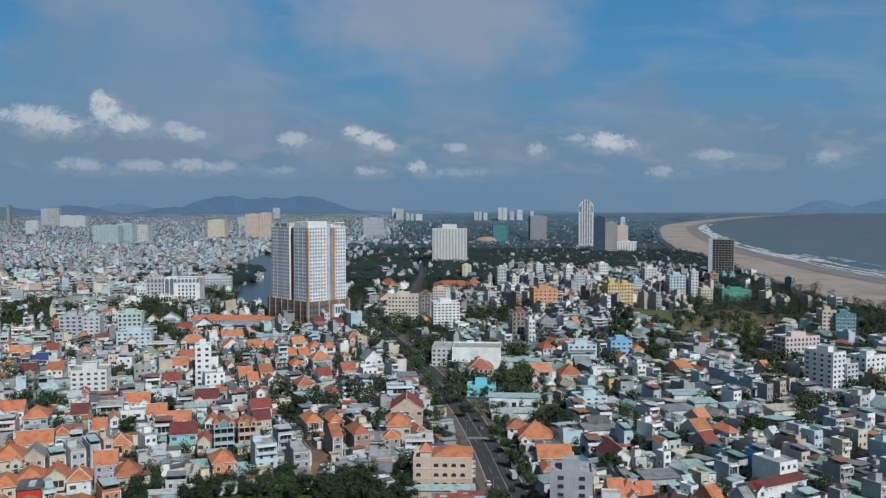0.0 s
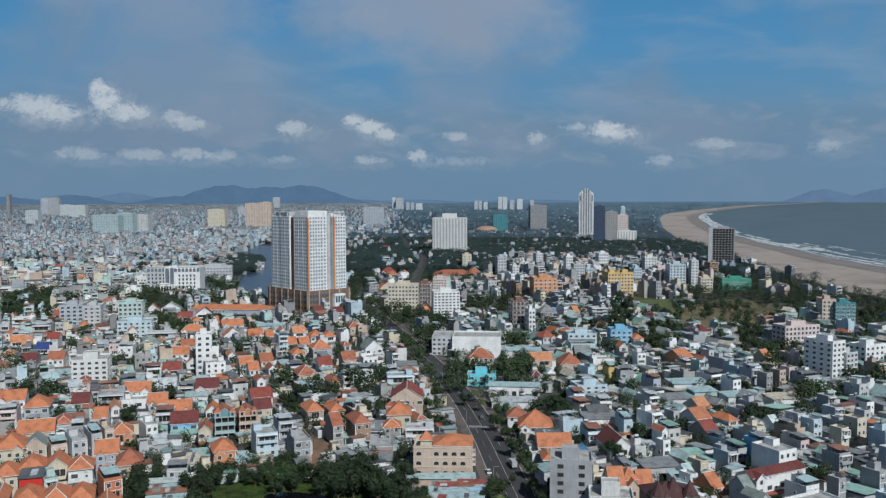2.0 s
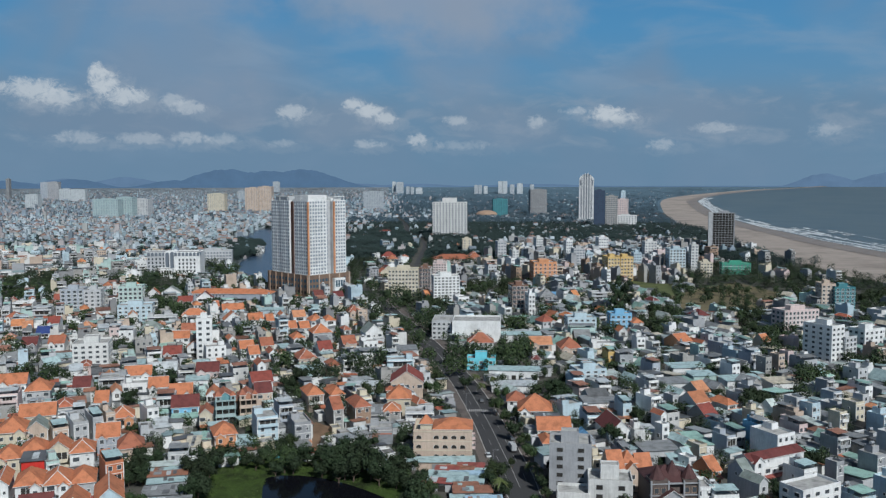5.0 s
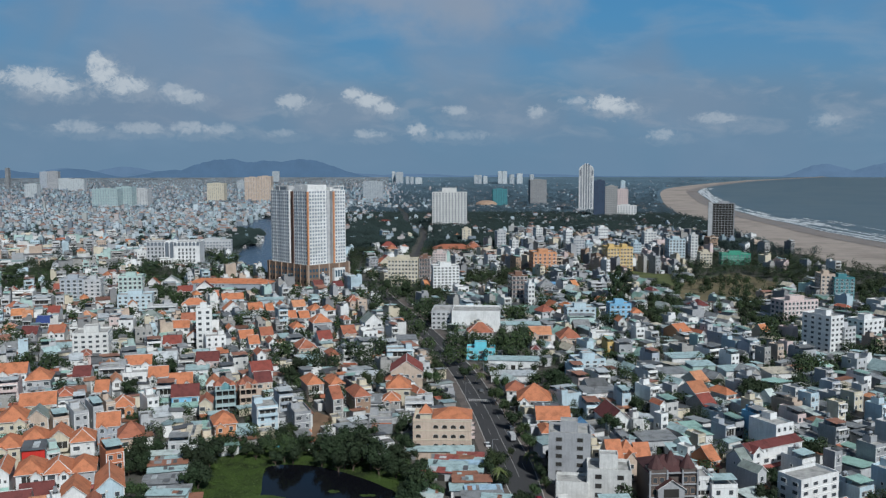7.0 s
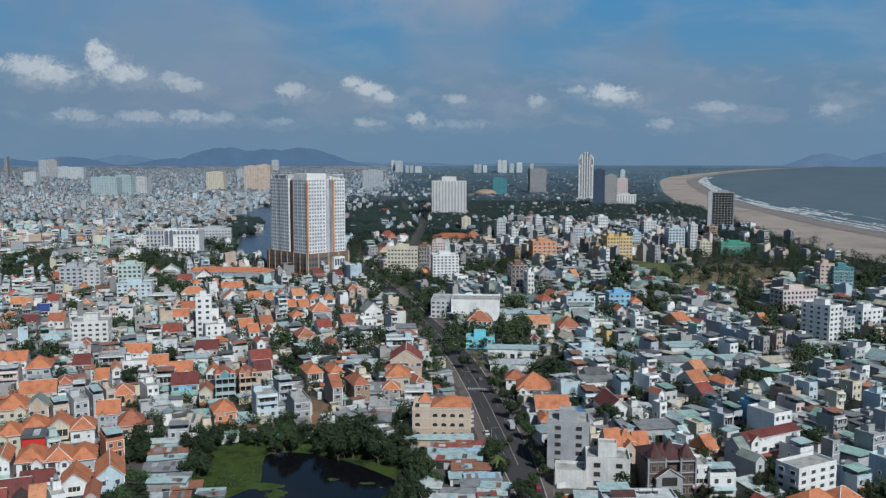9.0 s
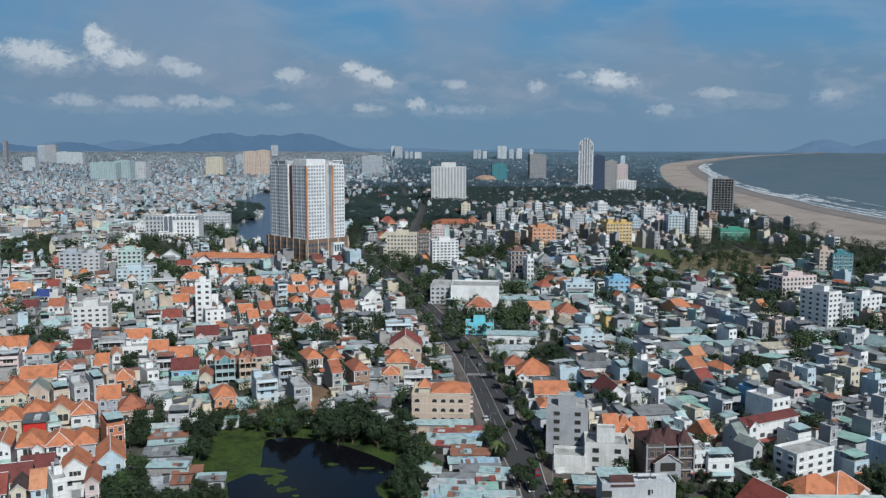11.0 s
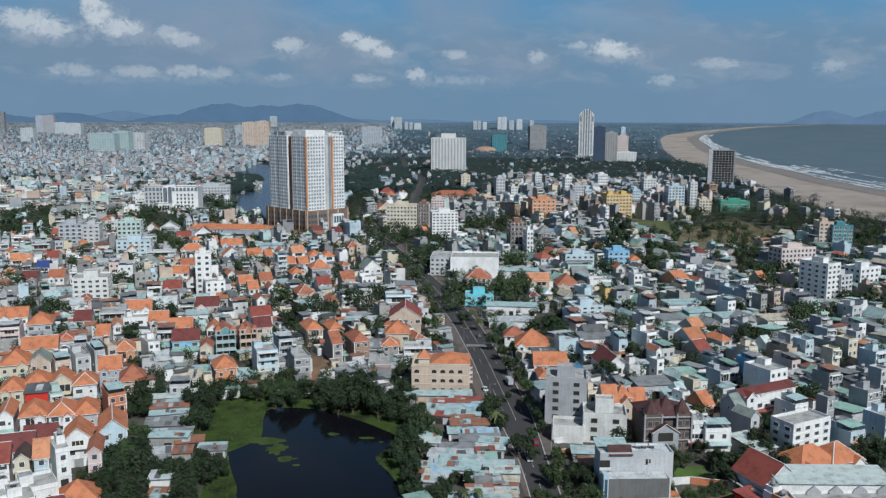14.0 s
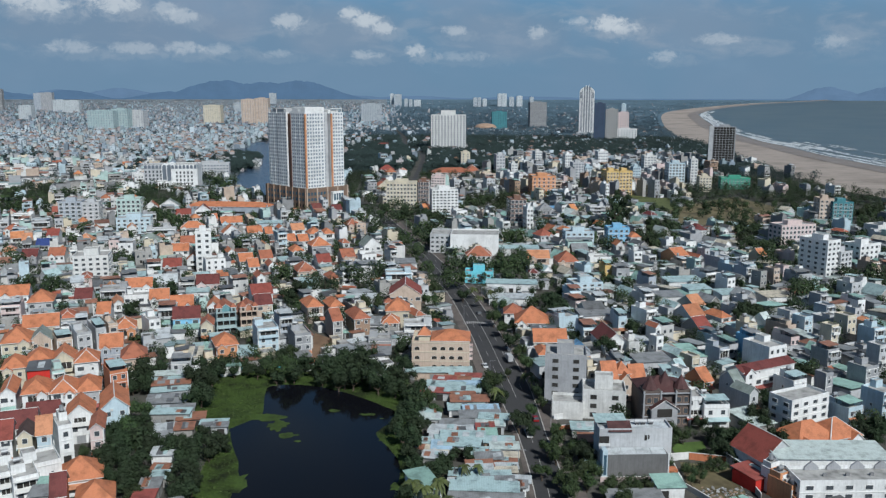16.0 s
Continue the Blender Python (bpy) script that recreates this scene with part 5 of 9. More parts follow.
def arched_hotel():
    """White hotel: two wings with rows of windows and a scalloped parapet, tall round-headed bays between them."""
    ob = thing("hotel", pose(-306, 953, 0, 0, 0, 6), "white hotel with tall arched bays and a scalloped parapet", "hotel", "large buildings")

    def arch_wall(name, cx, half, y0, y1, z0, z1, mat, parent, label=""):
        g = Geo()
        pts = [(cx - half, z0), (cx + half, z0)] + [(cx + half * math.cos(t), z1 - half + half * math.sin(t)) for t in (i * math.pi / 8 for i in range(9))]
        n = len(pts)
        g.solid([(x, y0, z) for x, z in pts] + [(x, y1, z) for x, z in pts], [tuple(range(n)), tuple(range(2 * n - 1, n - 1, -1))] + [((i + 1) % n, i, n + i, n + (i + 1) % n) for i in range(n)], mat)
        return part(name, g, parent, label)
    for x0, x1, y0, y1, h, mat, bays in ((-1, 28, 0, 30, 27, "w_white", 7), (-34, -13, 14, 40, 26, "w_lgrey", 5)):
        g = Geo()
        g.tub(x0, x1, y0, y1, 0, h, 0.4, 1.0, mat, "slab")
        wing = part("wing", g, ob)
        step = (x1 - x0) / bays
        for j in range(bays):
            c = x0 + step * (j + 0.5)
            arch_wall("parapet_arch", c, step * 0.36, y0 - 0.5, y0 + 0.2, h - 4.6, h - 0.6, "farglass", wing)
            for i in range(4):
                if mat == "w_white" and j in (0, 6):
                    continue
                g = Geo()
                g.box(c - 0.9, c + 0.9, y0 - 0.2, y0 + 0.1, 4.0 + i * 4.2, 6.6 + i * 4.2, "glass")
                part("window", g, wing)
    for cx, y, h in ((-10, 9, 27.5), (-3.4, 3, 28.5)):
        bay = arch_wall("arched_bay", cx, 3.4, y, y + 18, 0, h, "w_white", ob, "tall bay with a rounded head")
        arch_wall("bay_glazing", cx, 2.3, y - 0.3, y + 0.1, 3, h - 1.6, "farglass", bay)
    g = Geo()
    g.tub(-20, -1, -10, 8, 0, 9, 0.4, 0.9, "w_white", "slab")
    low = part("terrace_block", g, ob, "low white terrace block")
    for i in range(6):
        g = Geo()
        g.box(-18.8 + i * 3, -17.0 + i * 3, -10.2, -9.9, 2.0, 7.0, "void")
        part("opening", g, low)
    for px in (-34, 28):
        g = Geo()
        g.hip(px - 2, px + 2, 13 if px < 0 else -1, 17 if px < 0 else 3, 27.2, 2.4, 0.3, "w_grey", "trim", 0.0)
        part("corner_cap", g, ob)
    TAKEN.append((-306, 972, 36, 22, radians(96)))


round_tower()
shell_tower()
arched_hotel()


# ---- beige corner building with arched windows ----
def arch_building(x, y, rot):
    ob = thing("corner_building", pose(x, y, 0, 0, 0, rot), "beige corner building with arched windows and orange roof", "building", "large buildings")
    w, d, h = 22.0, 15.0, 12.6
    g = Geo()
    g.tub(-w / 2, w / 2, 0, d, 0, h, 0.25, 0.8, "w_beige", "slab")
    part("wall", g, ob)
    g = Geo()
    g.hip(-3.5, w / 2, 0.2, d - 2, h + 0.1, 3.0, 0.4, "t_orange", "trim")
    part("roof", g, ob, "orange tile roof")
    g = Geo()
    g.box(-8.4, -4.2, 1.0, 5.0, h - 0.8, h + 1.9, "w_cream")
    turret = part("turret", g, ob, "small square turret")
    g = Geo()
    g.hip(-8.4, -4.2, 1.0, 5.0, h + 1.95, 3.2, 0.5, "t_orange", "trim", 0.0)
    part("turret_roof", g, turret)
    for r in range(3):
        for cx in (-9.0, -2.4, 0.9, 4.2, 7.5):
            o = part("arched_window", None, ob, mesh=ARCH)
            o.matrix_local = pose(cx, 0, 1.8 + r * 3.6, 0, 0, 0)
        for cy in (3, 6.5, 10):
            o = part("arched_window", None, ob, mesh=ARCH)
            o.matrix_local = pose(w / 2, cy, 1.8 + r * 3.6, 0, 0, 90)
    for r in range(4):
        g = Geo()
        g.box(-w / 2 - 0.15, w / 2 + 0.15, -0.15, d + 0.1, 0.9 + r * 3.6, 1.15 + r * 3.6, "w_cream")
        part("cornice", g, ob)
    for r in range(2):
        g = Geo()
        g.tub(w / 2 - 0.1, w / 2 + 1.3, 2, 8, 4.6 + r * 3.6, 5.7 + r * 3.6, 0.1, 0.8, "w_pink", "slab")
        part("balcony", g, ob, "pink rounded balcony")
    a = radians(rot)
    TAKEN.append((x - math.sin(a) * d / 2, y + math.cos(a) * d / 2, 11, 7.5, a + math.pi / 2))


# ---- tall and large buildings ----
block("apartment_tower", 10, 1599, 65, 26, 68, -4, "offwhite", "pale beige apartment tower with rows of balconies", 20, 11, 4, balcony=True, crown_h=8)
block("office_tower", 356, 1939, 25, 30, 86, -10, "navy", "dark navy glass tower slab", 18, 5, 4, glass_mat="glassblue", band=False)
block("office_tower", 384, 1940, 27, 22, 73, -10, "cement", "grey concrete frame tower under construction", 16, 5, 3, balcony=True)
block("office_tower", 473, 2241, 30, 25, 60, -10, "pink", "pale rose apartment block near the beach", 10, 5, 3)
block("hotel", 422, 1965, 50, 20, 28, -14, "white", "white hotel with vertical fins near the beach", 6, 8, 3, balcony=True)
block("office_tower", 300, 2686, 53, 30, 82, 6, "dgrey", "grey office slab standing above trees", 20, 9, 3, strip_mat="w_lgrey")
block("office_tower", 172, 2594, 45, 26, 54, 4, "teal", "blue-green glass office block", 10, 6, 3, glass_mat="glassblue", strip_mat="w_teal")
block("apartment_block", -258, 3079, 75, 40, 72, 4, "hazegrey", "pale grey broad apartment slab", 14, 12, 4, scale=0.981, z=2.0, band=False)
block("apartment_block", -800, 2958, 61, 34, 67, -4, "cream", "cream apartment block in the far town", 14, 8, 4, scale=0.987, z=1.4)
block("apartment_block", -678, 2973, 47, 40, 88, -2, "beige", "tan apartment block with pale bays", 20, 5, 4, scale=0.990, z=1.0)
block("apartment_block", -633, 2978, 47, 40, 92, -2, "beige", "beige apartment block beside its twin", 20, 5, 4, scale=0.991, z=0.9)
block("apartment_block", -994, 2474, 77, 36, 58, -4, "aquagrey", "pale blue long apartment slab", 12, 10, 3)
block("apartment_block", -969, 2555, 49, 36, 62, -4, "aquagrey", "pale blue long apartment slab", 12, 6, 3)
block("apartment_block", -938, 2598, 53, 36, 56, -4, "lgrey", "pale grey long apartment slab", 12, 6, 3)
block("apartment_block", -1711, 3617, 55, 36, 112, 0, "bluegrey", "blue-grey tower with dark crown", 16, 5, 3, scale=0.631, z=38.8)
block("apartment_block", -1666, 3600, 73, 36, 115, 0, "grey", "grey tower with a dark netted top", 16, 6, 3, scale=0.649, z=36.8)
block("apartment_block", -1582, 3527, 73, 36, 72, 0, "hazewhite", "white far apartment block", 12, 7, 3, scale=0.701, z=31.3)
block("apartment_block", -1522, 3513, 77, 36, 70, 0, "hazewhite", "white far apartment block", 12, 8, 3, scale=0.720, z=29.4)
block("apartment_block", -1522, 3112, 53, 36, 58, 0, "hazewhite", "white far apartment block on the town edge", 10, 6, 3, scale=0.873, z=13.4)
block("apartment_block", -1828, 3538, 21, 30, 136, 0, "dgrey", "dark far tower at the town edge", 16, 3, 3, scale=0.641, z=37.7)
block("apartment_block", -253, 4249, 35, 40, 115, 0, "hazewhite", "slim white far tower", 16, 3, 2, scale=0.480, z=54.6)
block("apartment_block", -222, 4216, 72, 40, 109, 0, "hazegrey", "pale grey far tower", 16, 5, 2, scale=0.502, z=52.3)
block("apartment_block", -179, 4148, 30, 40, 69, 0, "hazegrey", "small white far tower on the horizon", 12, 3, 2, scale=0.545, z=47.8)
block("apartment_block", -157, 4149, 30, 40, 64, 0, "hazegrey", "small white far tower on the horizon", 12, 3, 2, scale=0.545, z=47.8)
block("apartment_block", -124, 4151, 60, 40, 59, 0, "hazewhite", "small white far tower on the horizon", 12, 3, 2, scale=0.545, z=47.8)
block("apartment_block", 157, 4155, 35, 40, 80, 0, "hazegrey", "small white far tower on the horizon", 12, 3, 2, scale=0.541, z=48.1)
block("apartment_block", 177, 4154, 30, 40, 80, 0, "hazegrey", "small white far tower on the horizon", 12, 3, 2, scale=0.541, z=48.2)
block("apartment_block", 203, 4154, 36, 40, 70, 0, "hazewhite", "small white far tower on the horizon", 12, 3, 2, scale=0.541, z=48.2)
block("apartment_block", 275, 4152, 36, 40, 115, 0, "hazewhite", "small white far tower on the horizon", 12, 3, 2, scale=0.540, z=48.4)
block("apartment_block", 298, 4151, 41, 40, 115, 0, "hazewhite", "small white far tower on the horizon", 12, 3, 2, scale=0.539, z=48.4)
block("apartment_block", 333, 4149, 41, 40, 85, 0, "hazegrey", "small white far tower on the horizon", 12, 3, 2, scale=0.538, z=48.5)
block("apartment_block", 371, 4147, 51, 40, 95, 0, "hazewhite", "small white far tower on the horizon", 12, 3, 2, scale=0.538, z=48.5)
block("apartment_block", 430, 4144, 36, 40, 85, 0, "hazegrey", "small white far tower on the horizon", 12, 3, 2, scale=0.536, z=48.7)
block("apartment_block", -844, 4244, 79, 40, 120, 0, "hazegrey", "pale far apartment block", 12, 4, 2, scale=0.435, z=59.3)
block("apartment_block", 680, 3213, 18, 30, 70, -6, "sky", "slim pale blue far tower", 16, 4, 2, scale=0.931, z=7.2)
block("apartment_block", -883, 3674, 40, 40, 58, 0, "hazegrey", "pale far apartment block", 8, 4, 2, scale=0.743, z=26.9)
block("office_block", -38, 774, 28, 14, 26, -2, "cream", "cream office block with brown window rows", 7, 9, 2)
block("office_block", -18, 774, 10, 22, 27, -2, "brown", "dark brown concrete frame building", 7, 4, 3, balcony=True, strip_mat="w_lgrey", glass_mat="void")
block("hotel", -5, 870, 14, 26, 22, -2, "pink", "white and rose hotel block", 8, 5, 3)
block("hotel", 2, 731, 23, 16, 24, 8, "white", "white office block with grey glazing", 9, 7, 3)
block("hotel", 178, 882, 13, 22, 27, 6, "yellow", "yellow hotel with small windows", 7, 4, 3)
block("hotel", 194, 893, 14, 22, 26, 6, "yellow", "yellow hotel with small windows", 7, 4, 3)
block("hotel", 103, 857, 24, 22, 24, 6, "orange", "orange hotel block with dark openings", 6, 5, 3)
block("house_block", 332, 955, 32, 14, 13, -6, "green", "green painted long house near the beach", 4, 8, 2)
block("hotel", 263, 948, 18, 20, 30, 0, "sky", "pale blue hotel with white balconies", 9, 5, 3, balcony=True)
block("hotel", 247, 983, 10, 16, 20, 0, "white", "white narrow town hotel", 6, 3, 3)
block("hotel", 226, 983, 9, 16, 23, 0, "sky", "pale blue narrow hotel", 7, 3, 3)
block("hotel", 78, 1138, 12, 18, 26, 8, "lgrey", "pale grey narrow block", 6, 3, 3)
block("hotel", 86, 1013, 8, 18, 24, 8, "offwhite", "off-white narrow town hotel", 7, 2, 3)
block("hotel", 166, 1034, 14, 18, 24, 4, "lgrey", "pale grey hotel block", 7, 4, 3)
block("hotel", 179, 1035, 9, 18, 19, 4, "sky", "pale blue small hotel", 5, 3, 3)
block("hotel", 167, 1123, 9, 18, 28, 4, "white", "white narrow town hotel", 7, 3, 3)
block("hotel", 229, 1211, 14, 20, 26, 4, "white", "white town hotel block", 6, 4, 3)
block("hotel", 110, 1107, 11, 18, 18, 8, "white", "small white town hotel", 5, 4, 3)
block("hotel", 137, 1209, 10, 18, 26, 8, "offwhite", "off-white narrow town hotel", 7, 3, 3)
block("hotel", 276, 1125, 16, 18, 26, 0, "offwhite", "off-white town hotel block", 7, 4, 3)
block("hotel", 293, 984, 8, 16, 32, -4, "offwhite", "slim off-white town hotel", 9, 2, 3)
block("hotel", 289, 926, 13, 16, 17, -4, "cream", "small cream town hotel", 5, 4, 3)
block("hotel", 33, 1226, 13, 20, 23, 2, "cream", "cream apartment block with blank side wall", 6, 2, 3)
block("house_block", 61, 673, 13, 16, 23, 8, "brown", "dark concrete frame building with open floors", 6, 4, 2, balcony=True, strip_mat="w_grey", glass_mat="void")
block("house_block", 68, 651, 5, 14, 19, 8, "white", "white narrow town house", 5, 2, 3)
block("house_block", 318, 694, 11, 16, 21, -6, "beige", "beige house block with a blank wall", 6, 3, 2)
block("house_block", 329, 688, 16, 16, 19, -6, "teal", "teal house block near the trees", 6, 4, 3)
block("hotel", 247, 578, 28, 14, 17, 16, "pink", "pale pink hotel with rows of windows", 5, 9, 3, balcony=True)
block("hotel", 223, 473, 11, 19, 24, 29, "white", "tall white narrow hotel with small windows", 8, 3, 4)
block("hotel", 232, 476, 10, 10, 17, 29, "lgrey", "grey hotel with white balconies", 6, 3, 2, balcony=True)
block("hotel", 267, 519, 17, 12, 14, 26, "white", "white house block with small windows", 4, 4, 3)
block("hotel", -200, 470, 19, 18, 15, 14, "offwhite", "off-white hotel with long window rows", 5, 5, 4, crown_h=3)
block("house_block", -143, 496, 9, 10, 25, 14, "white", "white slim tower house", 7, 2, 3)
block("house_block", -301, 676, 18, 16, 20, 12, "bluegrey", "blue-grey and white office block", 6, 4, 3, balcony=True)
block("house_block", -282, 670, 13, 16, 20, 12, "lgrey", "pale grey block with a red and white stair strip", 6, 3, 2)
block("house_block", -263, 701, 19, 16, 19, 12, "mint", "pale green block of flats", 5, 5, 3, balcony=True)
block("house_block", -235, 634, 25, 16, 13, 12, "sky", "white and pale blue town house row", 4, 6, 3)
block("office_block", -292, 1060, 46, 16, 20, 8, "lgrey", "grey office block with long window rows by the lake", 5, 12, 2)
block("house_block", -318, 857, 14, 12, 14, 12, "white", "white plain town house block", 4, 3, 2)
block("house_block", 21, 551, 32, 24, 14, -4, "white", "large white hall with blank walls", 4, 0, 0, crown_h=0, band=False)
block("house_block", -2, 559, 13, 24, 13, -4, "lgrey", "pale hall with a tin roof", 4, 4, 2, crown_h=0)
block("house_block", 20.5, 466, 16, 10, 7, -4, "aqua", "bright aqua house by the avenue", 2, 3, 1, crown_h=3)
block("house_block", 95, 577, 20, 14, 12, 2, "sky", "pale blue and white house block", 4, 5, 3)
block("house_block", 123, 582, 15, 12, 14, 2, "blue", "blue glass fronted house", 4, 4, 2)
block("house_block", 76, 429, 16, 12, 9, 10, "sky", "pale blue house block with gabled top", 4, 4, 3)
block("house_block", 42, 276, 14, 12, 18, -8, "grey", "grey unfinished tower house with square windows", 6, 2, 0, "plain", crown_h=3, band=False)
block("house_block", 53, 263, 14, 11, 10, -8, "offwhite", "white house with blank walls and small windows", 3, 2, 0, "plain", crown_h=4, band=False)
block("house_block", 41, 263, 10, 9, 6, -8, "offwhite", "low white annex with a blank wall", 2, 0, 0, crown_h=0, band=False)
arch_building(-0.8, 310.1, -2)
block("house_block", 117, 255, 17, 9, 11, 27, "white", "off-white four storey villa with roof terrace", 4, 4, 2, crown_h=0)
block("house_block", 107, 202, 31, 9, 8, 2, "white", "white row building with grey roof and gables", 3, 6, 2, crown_h=0)


# ---- houses of the quarter ----
house(-134.1, 264.6, 7.9, 11, 9, 20, "hip", "white", "t_orange")
house(-124.7, 264.3, 7.5, 11, 9.5, 20, "hip", "white", "t_orange")
house(-117.6, 266.8, 7.2, 11, 9, 20, "hip", "lgrey", "t_orange")
house(-103.6, 253.6, 8.2, 13, 8.5, 22, "gable", "sky", "t_orange")
house(-122.2, 244.4, 9.0, 9, 8, 20, "gablex", "pink", "t_maroon")
house(-124.0, 233.2, 9.6, 8, 10, 20, "gablex", "white", "t_maroon")
house(-110.2, 243.0, 7.9, 10, 10, 20, "gable", "white", "t_orange")
house(-100.1, 230.8, 3.7, 10, 11, 18, "gable", "pink", "t_brick")
house(-108.1, 228.6, 3.8, 11.5, 11, 34, "flat", "white")
house(-113.4, 226.6, 3.8, 8, 11, 20, "gablex", "sky", "t_lorange")
house(-118.3, 225.3, 3.8, 8, 11, 20, "gable", "cream", "t_darktile")
house(-123.6, 224.9, 3.2, 9.2, 10, 20, "gablex", "white", "t_redtile")
house(-106.1, 210.2, 8.8, 10, 8, 34, "flat", "white")
house(-111.6, 202.2, 4.6, 10, 9, 34, "flat", "white")
house(-105.6, 200.0, 6.0, 10, 9, 34, "flat", "white")
house(-96.0, 209.0, 10.4, 9, 5, 20, "hip", "white", "t_orange")
house(-86.8, 195.8, 8.6, 9, 5, 20, "hip", "white", "t_orange")
house(-94.3, 192.6, 3.2, 9, 9, 20, "gablex", "terracotta", "t_maroon")
house(-99.1, 192.8, 4.3, 5.0, 8.1, 12, "shed", "cement", "m_grey")
house(-99.5, 197.6, 4.2, 5.0, 8.1, 13, "shed", "lgrey", "m_green")
house(-169.1, 322.1, 10.6, 12, 9, 20, "hip", "cream", "t_orange")
house(-168.8, 342.7, 13.6, 11, 10, 20, "gablex", "cream", "t_orange")
house(-161.1, 326.1, 8.0, 9, 9, 20, "gable", "beige", "t_greentile")
house(-151.7, 326.5, 5.7, 10.3, 8, 34, "flat", "beige")
house(-142.6, 324.2, 5.4, 16.1, 11, 34, "flat", "lgrey")
house(-138.7, 330.9, 3.9, 16.1, 11, 34, "flat", "lgrey")
house(-136.3, 337.8, 3.6, 13.8, 11, 34, "flat", "beige")
house(-133.4, 343.0, 8.3, 10, 9, 20, "hip", "orange", "t_orange")
house(-115.1, 302.5, 8.6, 10, 9, 20, "pyr", "beige", "t_brick")
house(-127.9, 313.6, 8.0, 10, 10, 18, "gablex", "bluegrey", "t_orange")
house(-131.0, 297.7, 8.0, 10, 9, 20, "hip", "white", "t_orange")
house(-140.3, 299.6, 8.1, 10, 9, 20, "gable", "cream", "t_orange")
house(-154.1, 290.3, 7.5, 10, 9, 20, "hip", "cream", "t_orange")
house(-148.9, 298.2, 8.1, 10, 9, 20, "hip", "cream", "t_orange")
house(-143.1, 286.0, 7.3, 9, 9, 18, "shed", "red", "m_dark")
house(-135.9, 285.7, 4.3, 9.2, 8, 34, "flat", "mint")
house(-112.4, 280.4, 5.8, 10.3, 10, 34, "flat", "terracotta")
house(-143.2, 264.5, 4.6, 12.6, 9, 20, "gable", "white", "t_orange")
house(-97.8, 302.3, 7.2, 8, 6, 10, "flat", "lgrey")
house(-96.2, 313.8, 4.6, 11, 5, 10, "shed", "white", "m_cream")
house(-93.1, 324.1, 4.7, 8, 5, 10, "shed", "white", "m_green")
house(-113.9, 363.4, 11.4, 10, 8, 14, "gablex", "blue", "t_maroon")
house(-111.1, 357.3, 13.2, 8, 4, 12, "shed", "white", "m_green")
house(-100.7, 348.5, 5.1, 9, 9, 12, "gable", "cream", "t_brick")
house(-122.8, 386.0, 10.0, 8, 8, 14, "gablex", "white", "t_orange")
house(-106.3, 380.0, 5.6, 10, 9, 12, "gable", "white", "t_orange")
house(-137.9, 399.4, 8.7, 9, 8, 14, "gablex", "white", "t_orange")
house(-157.0, 425.3, 12.8, 8, 8, 14, "gablex", "white", "t_orange")
house(-150.2, 404.5, 12.9, 10, 7, 14, "flat", "white")
house(-161.9, 403.8, 12.3, 11, 10, 14, "flat", "grey")
house(-176.7, 403.3, 7.7, 10.3, 7, 14, "gablex", "white", "t_maroon")
house(-192.5, 392.2, 10.8, 11.5, 8, 18, "hip", "lgrey", "t_orange")
house(-209.7, 401.9, 12.7, 10.3, 9, 18, "gablex", "white", "t_orange")
house(-198.3, 375.9, 8.5, 11.5, 9, 18, "flat", "pink")
house(-153.9, 371.1, 5.5, 10.3, 8, 14, "gablex", "white", "t_orange")
house(-123.8, 351.5, 4.8, 12.6, 9, 34, "flat", "white")
house(-126.4, 375.0, 7.8, 11, 8, 12, "flat", "lgrey")
house(-274.6, 585.6, 7.5, 10.3, 8, 12, "gablex", "white", "t_redtile")
house(-265.1, 550.4, 8.4, 10.3, 7, 12, "gablex", "white", "t_bluetile")
house(-253.3, 507.2, 8.8, 10.3, 8, 12, "gablex", "grey", "t_maroon")
house(-238.3, 511.0, 9.1, 10.3, 8, 12, "gablex", "white", "t_brick")
house(-188.0, 626.3, 17.2, 9, 7, 12, "hip", "white", "t_orange")
house(-320.0, 617.0, 7.8, 10.3, 7, 12, "hip", "white", "t_brick")
house(-251.3, 474.4, 8.6, 9.5, 5, -30, "gable", "white", "m_grey")
house(-223.6, 462.3, 7.5, 7.7, 5, -35, "gable", "lgrey", "m_cyan")
house(-245.0, 568.2, 10.6, 10.3, 7, 12, "hip", "white", "t_lorange")
house(-198.5, 562.8, 13.2, 9, 8, 12, "hip", "lgrey", "t_greentile")
house(-168.9, 532.5, 11.0, 9, 7, 12, "gablex", "white", "t_orange")
house(-169.8, 556.3, 10.7, 9, 8, 12, "gablex", "white", "t_brick")
house(-151.4, 502.2, 7.6, 9, 7, 12, "gable", "white", "t_orange")
house(-169.2, 512.4, 12.0, 9, 5, 12, "shed", "white", "m_green")
house(-207.1, 612.3, 20.9, 9, 7, 12, "flat", "lgrey")
house(-151.5, 445.4, 14.7, 9, 5, 12, "gablex", "lgrey", "m_white")
house(-165.4, 462.7, 13.4, 9, 5, 12, "shed", "white", "m_cyan")
house(-204.4, 535.1, 8.9, 13.8, 10, 12, "flat", "white")
house(-215.7, 545.8, 7.1, 11.5, 10, 12, "flat", "pink")
house(-133.7, 487.5, 11.4, 11, 9, 22, "flat", "white")
house(-123.3, 432.2, 11.2, 10, 8, 12, "gablex", "pink", "t_maroon")
house(-134.0, 432.6, 7.1, 11, 7, 12, "flat", "cement")
house(-126.1, 423.0, 11.0, 9, 5, 12, "shed", "white", "m_cyan")
house(-159.2, 486.5, 10.0, 9, 6, 12, "gablex", "lgrey", "t_redtile")
